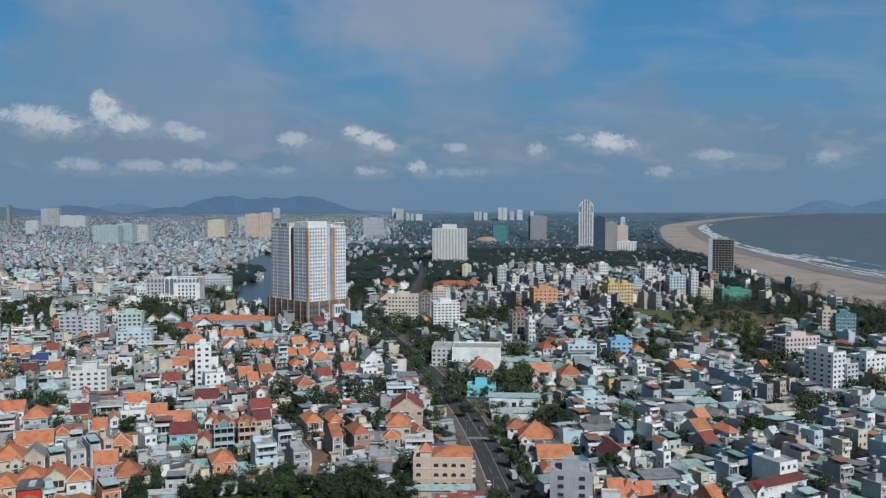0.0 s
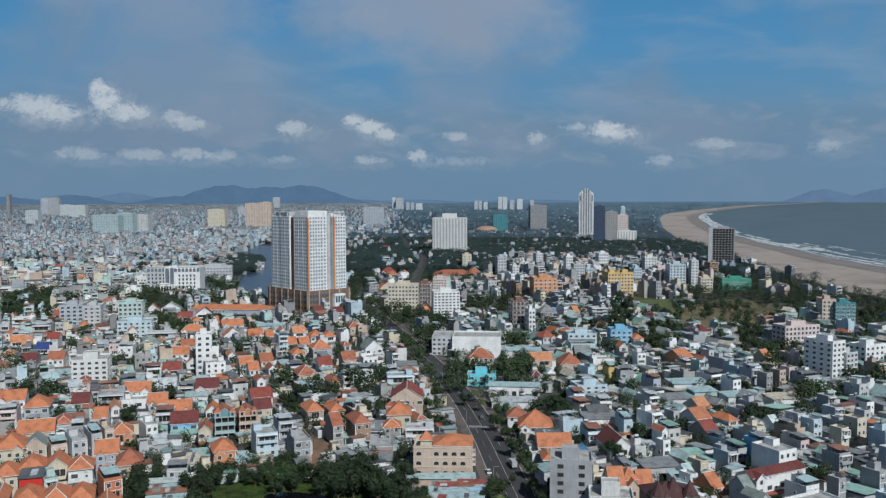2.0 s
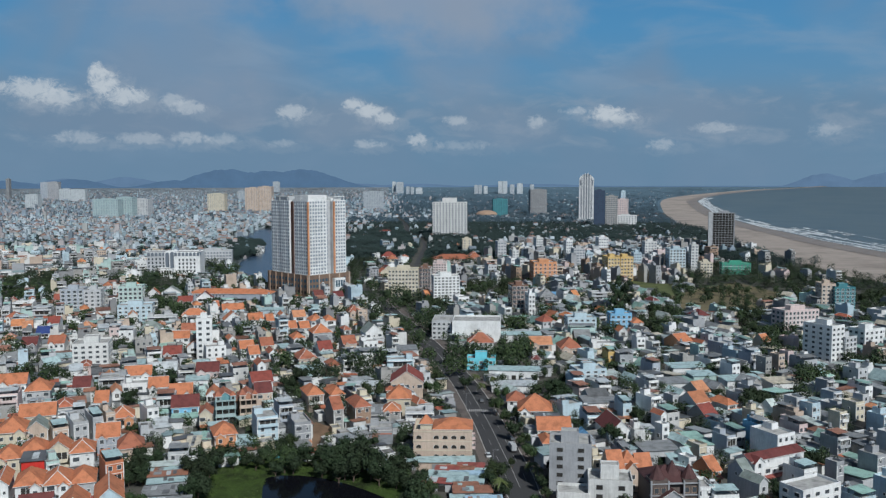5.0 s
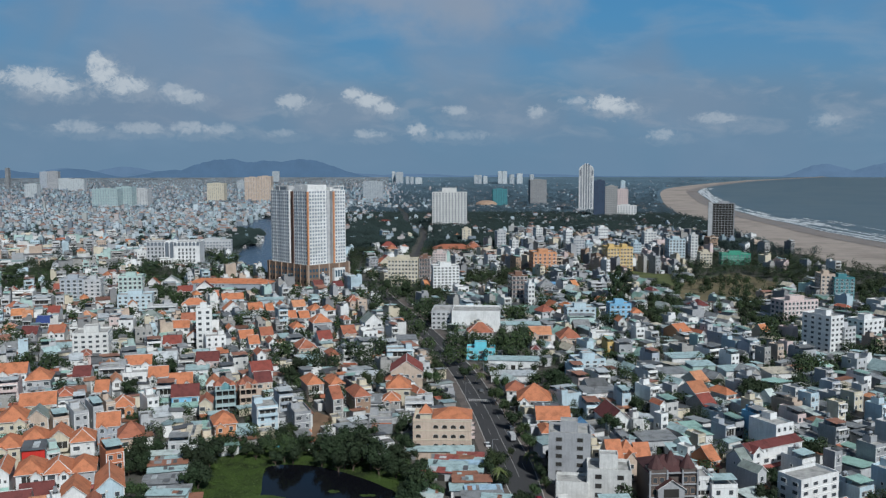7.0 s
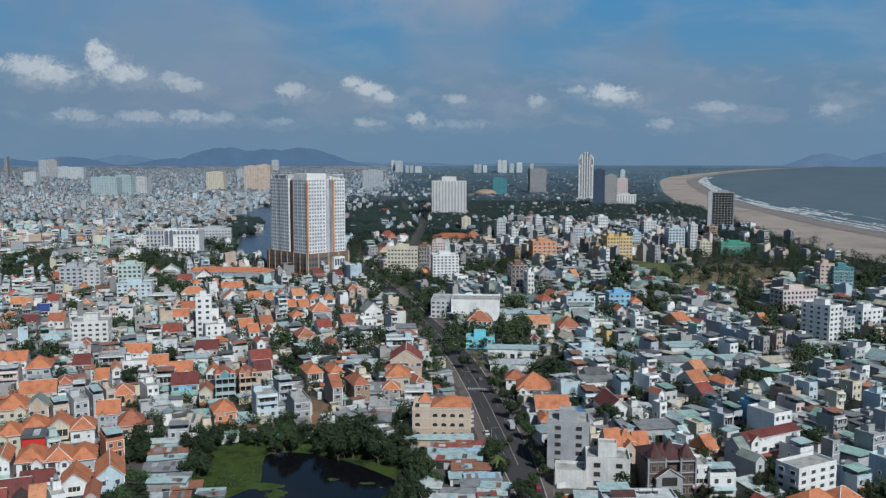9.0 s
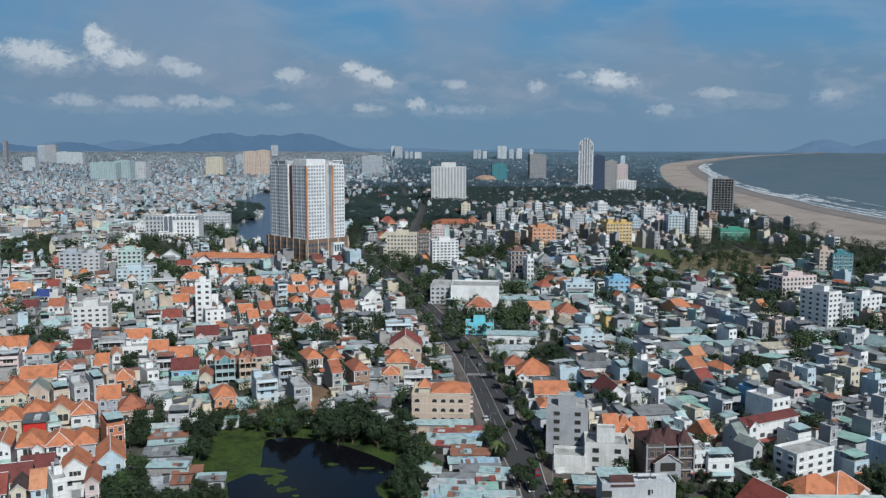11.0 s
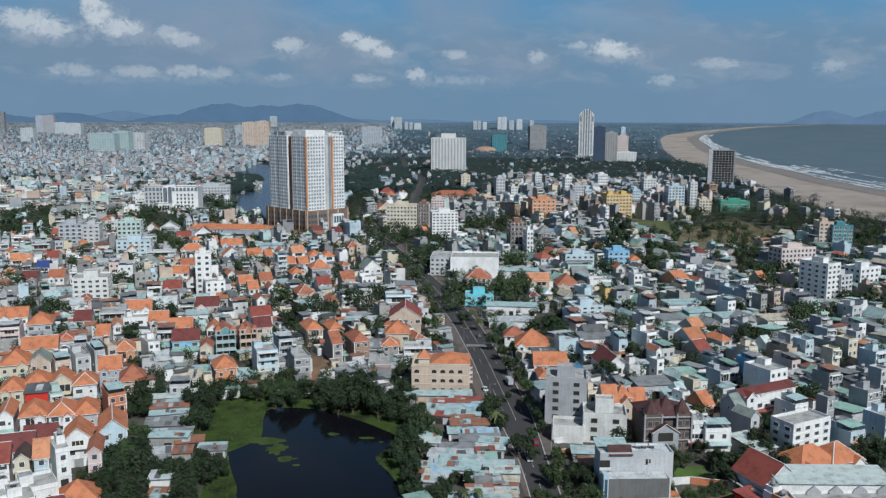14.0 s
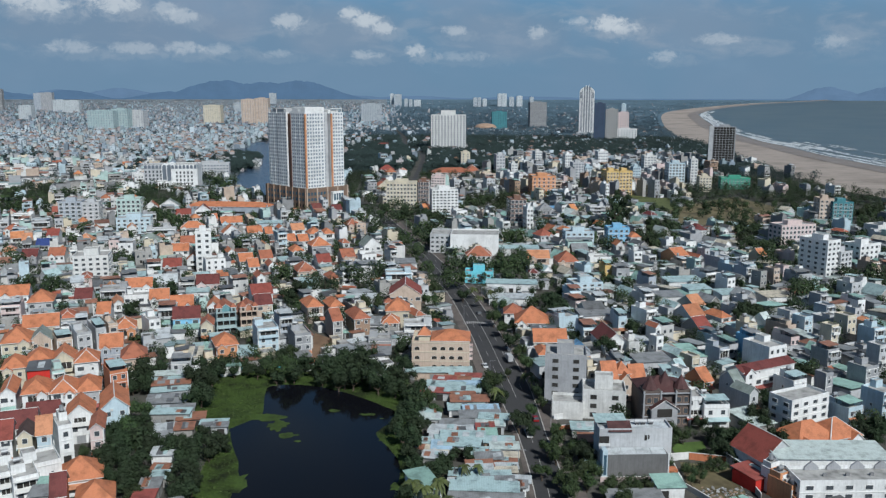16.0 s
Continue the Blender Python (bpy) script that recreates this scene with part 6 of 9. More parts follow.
house(-309.0, 641.2, 13.3, 11.5, 8, 12, "flat", "lgrey")
house(-346.0, 685.1, 16.1, 11.5, 7, 12, "flat", "white")
house(-259.8, 746.4, 11.5, 9, 7, 12, "gable", "white", "t_brick")
house(-245.0, 750.6, 16.6, 9, 8, 12, "gable", "white", "t_greentile")
house(-204.3, 713.4, 13.8, 9, 8, 12, "gable", "white", "t_maroon")
house(-217.0, 699.6, 11.6, 9, 7, 12, "gablex", "pink", "t_redtile")
house(-135.4, 653.3, 18.8, 10, 6, 12, "shed", "sky", "m_cyan")
house(-163.7, 648.6, 16.1, 9, 8, 22, "gablex", "sky", "t_orange")
house(-153.1, 605.3, 12.6, 9, 7, 22, "gable", "white", "t_orange")
house(-136.3, 605.5, 10.1, 10.3, 7, 22, "gablex", "white", "t_orange")
house(-125.0, 600.5, 4.9, 10.3, 7, 22, "gablex", "white", "t_orange")
house(-118.5, 614.1, 4.1, 10.3, 9, 22, "gable", "white", "t_orange")
house(-107.6, 558.3, 6.3, 11.5, 13, 22, "flat", "sky")
house(-106.1, 612.6, 9.0, 10.3, 8, 22, "gablex", "white", "t_lorange")
house(-90.4, 594.6, 9.3, 10.3, 8, 22, "hip", "white", "t_orange")
house(-81.1, 594.7, 7.5, 10.3, 8, 22, "hip", "white", "t_orange")
house(-78.8, 540.6, 12.4, 11.5, 9, 22, "hip", "lgrey", "t_orange")
house(-104.2, 569.4, 7.5, 10.3, 7, 22, "gablex", "cream", "t_orange")
house(-94.9, 569.5, 6.5, 10.3, 7, 22, "gablex", "white", "t_orange")
house(-92.6, 531.1, 7.5, 10.3, 7, 22, "hip", "white", "t_orange")
house(-118.0, 498.9, 8.1, 10.3, 7, 22, "gablex", "white", "t_orange")
house(-107.9, 508.0, 7.3, 10.3, 7, 22, "gablex", "cream", "t_brick")
house(-99.8, 485.3, 4.8, 10.3, 7, 22, "gable", "white", "t_brick")
house(-109.8, 481.9, 5.7, 10.3, 7, 22, "gablex", "white", "t_orange")
house(-76.1, 464.4, 10.2, 12.6, 8, 22, "hip", "beige", "t_brick")
house(-64.0, 551.4, 4.6, 9.2, 9, 22, "pyr", "white", "t_brick")
house(-67.0, 631.2, 9.7, 10.3, 9, 22, "hip", "beige", "t_brick")
house(-57.0, 503.4, 7.9, 10.3, 9, 22, "gablex", "beige", "t_brick")
house(-61.4, 628.2, 7.3, 11.5, 9, 22, "flat", "beige")
house(-45.8, 543.0, 11.6, 10.3, 9, 22, "gable", "white", "t_greentile")
house(-45.4, 513.0, 9.3, 10.3, 7, 22, "flat", "white")
house(-41.7, 468.1, 11.6, 12.6, 9, 22, "flat", "white")
house(-24.2, 454.4, 14.3, 10, 8, 6, "flat", "sky")
house(-22.3, 495.9, 11.5, 10, 6, 6, "shed", "lgrey", "m_grey")
house(-18.4, 405.5, 15.5, 15, 9, 2, "gable", "beige", "t_redtile")
house(-20.5, 373.1, 10.6, 11, 9, 4, "hip", "cream", "t_orange")
house(-25.1, 381.1, 3.2, 4, 11, 4, "pyr", "cream", "t_brick")
house(-58.0, 442.0, 5.4, 10.3, 9, 22, "hip", "beige", "t_brick")
house(-70.5, 495.8, 7.9, 10.3, 7, 22, "gablex", "white", "t_redtile")
house(-71.4, 441.4, 9.6, 9, 6, 10, "shed", "white", "m_cyan")
house(-77.4, 463.3, 7.5, 9, 5, 10, "shed", "beige", "m_green")
house(-98.8, 449.2, 4.4, 10.3, 8, 22, "gable", "white", "t_brick")
house(-89.6, 409.3, 9.9, 11.5, 8, 22, "gablex", "white", "t_redtile")
house(-84.5, 388.4, 7.5, 9.2, 8, 22, "gablex", "beige", "t_maroon")
house(-59.1, 380.2, 7.2, 12.6, 9, 22, "hip", "beige", "t_orange")
house(-49.4, 384.2, 6.2, 11.5, 8, 22, "hip", "cream", "t_orange")
house(-34.7, 352.6, 6.8, 12.6, 11, 22, "hip", "tan", "t_brick")
house(-45.2, 352.5, 4.1, 12.6, 10, 22, "gablex", "cement", "t_brick")
house(-66.0, 345.3, 5.8, 12.6, 12, 22, "flat", "bluegrey")
house(-70.1, 327.7, 8.4, 12.6, 12, 22, "flat", "sky")
house(-55.9, 326.5, 6.6, 14.9, 10, 22, "flat", "grey")
house(-85.4, 322.0, 8.3, 10, 8, 22, "hip", "orange", "t_orange")
house(-77.3, 319.9, 6.9, 7, 4, 10, "shed", "lgrey", "m_cyan")
house(-23.0, 361.7, 7.3, 8, 6, 4, "hip", "cement", "t_orange")
house(-29.7, 360.6, 8.3, 11, 5, 4, "shed", "white", "m_grey")
house(-26.0, 335.7, 9.3, 9, 5, 2, "flat", "grey")
house(-24.9, 320.2, 8.2, 9, 4, 2, "shed", "cement", "m_grey")
house(-10.8, 356.6, 12.3, 8, 6, 2, "flat", "lgrey")
house(-41.0, 414.1, 16.4, 8, 4, 6, "shed", "white", "m_white")
house(39.6, 362.0, 14.3, 12, 6, -4, "hip", "white", "t_orange")
house(32.5, 378.8, 7.7, 9, 6, -4, "hip", "white", "t_brick")
house(43.4, 345.8, 9.9, 8, 6, 0, "shed", "grey", "m_dark")
house(43.9, 330.7, 13.2, 9, 7, 0, "gablex", "cream", "t_orange")
house(39.2, 313.1, 3.6, 9.2, 7, 2, "hip", "bluegrey", "t_orange")
house(69.4, 325.1, 9.8, 14.9, 8, 8, "gable", "white", "t_maroon")
house(56.4, 320.1, 4.0, 10.3, 6, 8, "gable", "bluegrey", "m_bluem")
house(75.9, 322.1, 4.2, 10.3, 8, 8, "flat", "offwhite")
house(94.2, 369.2, 5.7, 10.6, 9, 27, "flat", "white")
house(71.3, 373.9, 15.7, 10, 6, 8, "shed", "white", "m_grey")
house(71.1, 380.0, 9.3, 11.5, 6, 8, "gablex", "lgrey", "m_dark")
house(79.6, 361.1, 3.8, 11.5, 8, 8, "flat", "sky")
house(62.7, 346.2, 6.3, 11.5, 7, 8, "flat", "sky")
house(76.3, 394.7, 5.9, 11.5, 8, 8, "flat", "offwhite")
house(65.6, 405.8, 5.7, 13.8, 9, 8, "flat", "sky")
house(77.0, 384.3, 4.1, 10.3, 6, 8, "gable", "white", "m_grey")
house(34.5, 414.6, 22.1, 8, 4, -6, "shed", "white", "m_white")
house(36.9, 443.8, 26.7, 8, 5, -6, "shed", "white", "m_cyan")
house(51.6, 468.6, 4.4, 6, 6, -2, "pyr", "white", "t_maroon")
house(58.6, 504.1, 12.9, 11.5, 8, 2, "gablex", "beige", "t_lorange")
house(74.8, 491.8, 12.4, 13.8, 8, 2, "hip", "beige", "t_brick")
house(98.2, 515.3, 13.3, 11.5, 5, 2, "flat", "white")
house(95.0, 474.0, 3.9, 11.5, 8, 6, "flat", "yellow")
house(101.8, 466.0, 7.6, 11.5, 8, 6, "flat", "grey")
house(112.9, 443.6, 5.2, 9.8, 8, 27, "flat", "bluegrey")
house(89.3, 537.9, 9.9, 10.3, 6, 2, "gablex", "tan", "m_grey")
house(91.6, 553.3, 16.3, 10.3, 8, 2, "flat", "mint")
house(116.5, 544.3, 5.6, 10.3, 9, 4, "gable", "offwhite", "t_orange")
house(133.6, 575.9, 6.8, 10.3, 9, 4, "hip", "offwhite", "t_orange")
house(120.9, 513.1, 5.2, 11.5, 9, 4, "flat", "white")
house(129.3, 510.6, 6.0, 11.2, 7, 27, "flat", "lgrey")
house(96.9, 627.1, 16.7, 9, 6, 4, "shed", "white", "m_white")
house(50.8, 549.2, 25.6, 9, 5, 0, "shed", "white", "m_cyan")
house(134.7, 728.6, 14.0, 11.5, 9, 6, "flat", "lgrey")
house(111.2, 747.6, 15.8, 11.5, 8, 6, "flat", "lgrey")
house(89.9, 723.9, 14.2, 13.8, 7, 6, "hip", "grey", "m_grey")
house(104.7, 746.4, 14.9, 9, 6, 6, "shed", "blue", "m_bluem")
house(147.4, 508.7, 9.4, 12.6, 9, 27, "gablex", "orange", "t_orange")
house(147.6, 479.3, 4.2, 7, 11, 27, "flat", "mint")
house(124.0, 395.4, 6.8, 10.3, 6, 27, "gablex", "cement", "t_lorange")
house(129.0, 372.2, 5.5, 9.8, 6, 27, "hip", "white", "t_orange")
house(146.3, 366.4, 3.6, 6.3, 6, 27, "gablex", "white", "m_mint")
house(114.4, 355.0, 6.8, 9.2, 6, 27, "gablex", "cement", "t_redtile")
house(133.0, 350.1, 4.9, 7.3, 8, 27, "flat", "cream")
house(123.4, 320.0, 5.5, 8.2, 11, 27, "flat", "blue")
house(109.1, 314.6, 4.7, 7.6, 8, 27, "flat", "bluegrey")
house(125.5, 303.8, 9.0, 12.9, 12, 27, "flat", "white")
house(116.5, 288.5, 25.7, 6, 10.5, 27, "gablex", "white", "t_maroon")
house(149.1, 309.4, 6.1, 7.8, 9, 27, "flat", "grey")
house(160.3, 333.1, 4.3, 5.4, 12, 27, "flat", "cream")
house(156.9, 350.2, 4.9, 6.6, 11, 27, "flat", "sky")
house(156.0, 363.7, 5.0, 6.9, 10, 27, "flat", "lgrey")
house(178.9, 378.0, 5.4, 7, 9, 27, "flat", "bluegrey")
house(176.4, 352.2, 5.5, 6.8, 11, 27, "flat", "cream")
house(183.3, 361.1, 4.1, 5, 12, 27, "flat", "lgrey")
house(186.0, 356.5, 3.2, 4.5, 9, 27, "hip", "beige", "t_lorange")
house(180.3, 336.1, 6.7, 7.8, 10, 27, "flat", "sky")
house(214.2, 425.9, 7.5, 9, 9, 27, "flat", "lgrey")
house(184.0, 396.3, 5.0, 6.5, 10, 27, "flat", "grey")
house(103.3, 266.6, 4.0, 6.9, 9, 27, "gable", "lgrey", "t_greentile")
house(101.0, 273.9, 3.6, 6.5, 10, 27, "gablex", "lgrey", "t_greentile")
house(81.4, 257.7, 6.6, 9, 9, 4, "flat", "white")
house(87.7, 256.0, 8.2, 9, 7, 4, "flat", "white")
house(94.1, 285.4, 4.2, 8.1, 6, 27, "gablex", "terracotta", "t_orange")
house(88.7, 295.2, 3.6, 5.6, 6, 27, "flat", "white")
house(93.6, 219.4, 12.6, 11, 7, 22, "gable", "lgrey", "t_redtile")
house(87.9, 213.0, 9.4, 8, 4, 29, "shed", "red", "m_redm")
house(92.7, 204.4, 5.7, 7.8, 5, 27, "flat", "orange")
house(91.7, 208.3, 5.3, 7.2, 6, 27, "flat", "white")
house(110.9, 235.0, 14.0, 9, 5, 20, "hip", "white", "t_orange")
house(120.4, 237.6, 11.6, 9, 5, 20, "hip", "white", "t_orange")
house(105.9, 213.9, 30.5, 10, 8.5, -1, "shed", "white", "m_mint")
house(132.5, 256.8, 6.7, 8.1, 6, 27, "flat", "sky")
house(146.9, 263.2, 7.5, 8.3, 9, 27, "flat", "sky")
house(123.0, 277.1, 6.4, 8.8, 8, 27, "flat", "white")
house(136.4, 284.4, 3.7, 4.7, 8, 27, "flat", "grey")
house(153.7, 289.0, 6.6, 7.7, 9, 27, "flat", "grey")
house(166.0, 305.4, 4.7, 5.5, 12, 27, "flat", "lgrey")
house(168.6, 495.0, 8.1, 12.9, 9, 27, "flat", "bluegrey")
house(165.2, 517.7, 4.1, 6.9, 10, 27, "flat", "lgrey")
house(169.9, 456.6, 5.9, 9, 11, 27, "flat", "bluegrey")
house(171.7, 458.0, 4.5, 6.9, 12, 27, "flat", "sky")
house(181.0, 447.2, 4.5, 6.6, 12, 27, "flat", "beige")
house(173.0, 444.5, 4.5, 6.6, 11, 27, "flat", "cement")
house(152.9, 436.4, 5.5, 8.8, 9, 27, "flat", "white")
house(133.0, 450.1, 20.0, 10, 5, 10, "shed", "white", "m_cyan")
house(135.0, 431.0, 12.6, 9, 5, 10, "shed", "mint", "m_cyan")
house(152.2, 420.9, 19.7, 9, 5, 12, "shed", "white", "m_cyan")
house(171.5, 414.9, 16.6, 10, 5, 12, "shed", "white", "m_cream")
house(185.6, 421.1, 13.6, 9, 5, 12, "shed", "lgrey", "m_rust")
house(198.1, 427.1, 4.6, 7, 6, 27, "hip", "white", "m_green")
house(197.3, 474.7, 4.5, 6.4, 8, 27, "flat", "pink")
house(105.9, 380.2, 3.6, 6.3, 7, 27, "flat", "lgrey")
house(115.8, 414.5, 13.2, 10, 5, 10, "shed", "white", "m_grey")
house(94.3, 319.8, 3.9, 8.1, 5, 27, "gable", "white", "m_cyan")
house(98.4, 317.8, 11.7, 14, 4, 14, "shed", "white", "m_green")
house(89.7, 302.2, 3.2, 5.7, 5, 27, "gablex", "white", "m_cyan")
house(98.0, 313.3, 3.9, 6.6, 5, 27, "flat", "cream")
house(91.8, 346.8, 3.2, 5.4, 9, 27, "gable", "white", "t_brick")
house(87.3, 326.7, 3.6, 4.5, 9, 27, "flat", "white")
house(79.7, 331.2, 11.7, 9, 5, 8, "shed", "white", "m_white")
house(81.1, 309.0, 13.5, 9, 5, 10, "shed", "lgrey", "m_grey")
house(85.9, 298.6, 6.3, 8, 4, 4, "shed", "white", "m_cyan")
house(66.0, 299.9, 3.6, 10.3, 7, 10, "flat", "grey")
house(53.8, 290.3, 3.6, 7.9, 8, 12, "flat", "cream")
house(6.9, 280.1, 12.0, 5.0, 3.4, -6, "shed", "white", "m_cyan")
house(7.8, 285.1, 11.6, 5.0, 3.4, -1, "shed", "cement", "m_bluepale")
house(7.5, 273.1, 8.1, 3.4, 2.5, 4, "shed", "cement", "m_cyan")
house(7.3, 276.4, 7.8, 3.4, 3.2, 3, "shed", "cement", "m_rust")
house(8.1, 264.9, 11.8, 5.0, 2.7, 3, "shed", "white", "m_cyan")
house(9.2, 269.9, 12.3, 5.0, 3.6, 2, "shed", "lgrey", "m_rust")
house(12.1, 256.4, 12.5, 5.0, 3.4, 3, "shed", "lgrey", "m_grey")
house(12.8, 261.4, 11.2, 5.0, 3.4, 3, "shed", "cement", "m_bluepale")
house(5.2, 244.8, 11.9, 5.0, 2.7, 5, "shed", "cement", "m_white")
house(5.2, 249.8, 12.0, 5.0, 2.9, -3, "shed", "white", "m_grey")
house(15.0, 250.3, 8.5, 3.9, 3.1, -4, "shed", "lgrey", "m_mint")
house(16.2, 254.2, 9.0, 3.9, 3.7, -8, "shed", "cement", "m_cyan")
house(5.0, 233.8, 11.3, 5.0, 3.5, -9, "shed", "white", "m_cyan")
house(6.0, 238.8, 12.9, 5.0, 3.5, -3, "shed", "lgrey", "m_cyan")
house(13.8, 242.6, 5.0, 3.9, 3.4, -0, "shed", "white", "m_green")
house(13.3, 246.5, 5.2, 3.9, 3.4, 1, "shed", "lgrey", "m_redm")
house(18.3, 232.9, 8.0, 3.9, 3.0, -1, "shed", "lgrey", "m_mint")
house(16.8, 236.8, 8.5, 3.9, 3.2, -3, "shed", "tan", "m_cyan")
house(13.5, 226.2, 7.4, 3.9, 2.8, 4, "shed", "cement", "m_grey")
house(12.7, 230.1, 7.9, 3.9, 2.6, 6, "shed", "lgrey", "m_cyan")
house(18.1, 225.8, 5.7, 2.8, 2.2, -5, "shed", "lgrey", "m_rust")
house(18.7, 228.6, 6.1, 2.8, 2.4, -7, "shed", "cement", "m_cream")
house(10.4, 217.7, 6.6, 3.4, 3.2, -0, "shed", "white", "m_white")
house(10.6, 221.0, 7.1, 3.4, 3.0, 5, "shed", "tan", "m_rust")
house(17.8, 218.4, 5.6, 2.8, 2.4, 3, "shed", "lgrey", "m_cream")
house(18.0, 221.2, 6.0, 2.8, 2.3, -0, "shed", "tan", "m_white")
house(15.0, 210.1, 8.2, 3.4, 3.2, 1, "shed", "tan", "m_grey")
house(14.3, 213.4, 8.3, 3.4, 3.3, 2, "shed", "cement", "m_cyan")
house(4.9, 210.7, 6.6, 3.4, 2.7, -5, "shed", "white", "m_white")
house(5.7, 214.0, 7.4, 3.4, 3.6, -4, "shed", "tan", "m_cyan")
house(7.7, 205.5, 7.0, 3.4, 3.2, -6, "shed", "lgrey", "m_cyan")
house(8.1, 208.8, 7.4, 3.4, 3.6, -0, "shed", "cement", "m_cyan")
house(20.0, 208.5, 4.4, 3.4, 2.9, -6, "shed", "white", "m_grey")
house(21.1, 211.8, 4.6, 3.4, 2.6, -7, "shed", "lgrey", "m_white")
house(11.0, 200.4, 18.8, 4.5, 3.0, -5, "shed", "lgrey", "m_grey")
house(10.9, 204.9, 17.5, 4.5, 3.7, -4, "shed", "cement", "m_cyan")
house(-1.2, 280.1, 13.4, 4.5, 3.1, -10, "shed", "lgrey", "m_redm")
house(0.5, 284.6, 13.5, 4.5, 3.6, -11, "shed", "white", "m_cyan")
house(5.0, 293.2, 9.5, 3.4, 3.2, -13, "shed", "lgrey", "m_rust")
house(6.4, 296.5, 8.7, 3.4, 2.9, -12, "shed", "cement", "m_cyan")
house(9.5, 293.2, 9.9, 3.4, 2.7, -4, "shed", "cement", "m_cyan")
house(9.4, 296.5, 9.2, 3.4, 3.1, -3, "shed", "lgrey", "m_redm")
house(-0.8, 288.9, 7.8, 3.4, 2.9, -8, "shed", "white", "m_white")
house(0.6, 292.2, 7.7, 3.4, 3.4, -8, "shed", "white", "m_redm")
house(-1.5, 301.5, 24.4, 2.8, 3.2, -1, "shed", "beige", "m_cyan")
house(-0.9, 304.3, 23.4, 2.8, 3.1, 2, "shed", "cement", "m_cyan")
house(-4.3, 254.9, 6.6, 3.9, 3.4, -4, "shed", "lgrey", "m_mint")
house(-4.6, 258.8, 6.6, 3.9, 3.5, -1, "shed", "white", "m_cyan")
house(-0.2, 239.5, 7.9, 5.0, 2.7, -9, "shed", "tan", "m_white")
house(-0.3, 244.5, 7.8, 5.0, 3.2, -4, "shed", "white", "m_white")
house(-7.2, 233.2, 3.7, 3.4, 2.9, -8, "shed", "white", "m_rust")
house(-6.1, 236.5, 4.1, 3.4, 3.2, -3, "shed", "cement", "m_cyan")
house(-0.4, 232.1, 5.3, 5.0, 3.3, -3, "shed", "lgrey", "m_bluepale")
house(0.7, 237.1, 4.5, 5.0, 3.0, 5, "shed", "tan", "m_cyan")
house(-2.6, 226.2, 6.3, 3.9, 3.1, -9, "shed", "cement", "m_white")
house(-1.8, 230.1, 6.3, 3.9, 3.1, -6, "shed", "tan", "m_cream")
house(-98.0, 290.3, 18.2, 4.0, 3.8, 7, "shed", "white", "m_cyan")
house(-97.7, 294.2, 17.0, 4.0, 4.6, 10, "shed", "tan", "m_mint")
house(-94.6, 279.7, 12.3, 4.0, 3.6, 16, "shed", "lgrey", "m_cyan")
house(-95.6, 283.6, 12.5, 4.0, 4.6, 14, "shed", "lgrey", "m_rust")
house(-92.3, 267.6, 12.3, 3.5, 3.9, 7, "shed", "lgrey", "m_grey")
house(-92.5, 271.0, 13.4, 3.5, 4.2, 9, "shed", "lgrey", "m_grey")
house(-87.5, 256.5, 12.0, 4.0, 4.4, 2, "shed", "cement", "m_cyan")
house(-87.4, 260.5, 12.2, 4.0, 4.1, 10, "shed", "white", "m_grey")
house(-80.4, 255.2, 8.4, 5, 3, 12, "shed", "cement", "m_rust")
house(-71.2, 248.7, 7.7, 3.0, 3.2, 6, "shed", "lgrey", "m_grey")
house(-72.2, 251.7, 8.0, 3.0, 3.0, 5, "shed", "cement", "m_cyan")
house(-85.7, 246.0, 5.7, 5, 3, 16, "shed", "white", "m_white")
house(-80.2, 246.9, 5.3, 5, 3, 9, "shed", "cement", "m_rust")
house(-79.1, 225.9, 7.6, 5, 4, 6, "shed", "white", "m_white")
house(-76.9, 213.2, 4.0, 4.0, 3.0, 4, "shed", "cement", "m_cyan")
house(-78.3, 217.2, 4.4, 4.0, 3.2, -2, "shed", "cement", "m_rust")
house(-76.8, 201.2, 5.2, 5.0, 3.3, 6, "shed", "cement", "m_redm")
house(-77.0, 206.1, 4.9, 5.0, 3.7, 7, "shed", "cement", "m_grey")
house(-185.9, 720.7, 72, 15, 11, -6, "hip", "bluegrey", "t_orange")
house(22.7, 519.8, 15.6, 11, 6, 0, "hip", "white", "t_brick")
house(431.0, 928.5, 3.7, 6.9, 4, 0, "flat", "white")
house(11.6, 1096.2, 53.7, 24, 6, 2, "hip", "pink", "t_brick")
house(40.5, 1124.3, 17.4, 30, 5, 2, "hip", "pink", "t_brick")
house(-119.0, 1714.7, 26.7, 12, 7, 4, "hip", "white", "t_redtile")
house(-74.7, 1125.4, 18.9, 12, 7, 4, "hip", "white", "t_redtile")

house(44.0, 238.0, 6.0, 5.0, 3.2, -6, "shed", "tan", "m_rust")
house(43.6, 247.5, 6.5, 5.0, 3.0, -4, "shed", "offwhite", "m_cyan")
house(42.2, 221.0, 3.4, 5.0, 2.8, -4, "shed", "sky", "m_cyan")
house(60.5, 207.5, 7.0, 6.5, 3.4, 4, "shed", "white", "m_green")
house(50.0, 202.0, 14.0, 5.0, 2.6, 2, "shed", "offwhite", "m_grey")
house(88.0, 225.0, 8.0, 6.0, 3.2, 24, "shed", "lgrey", "m_white")

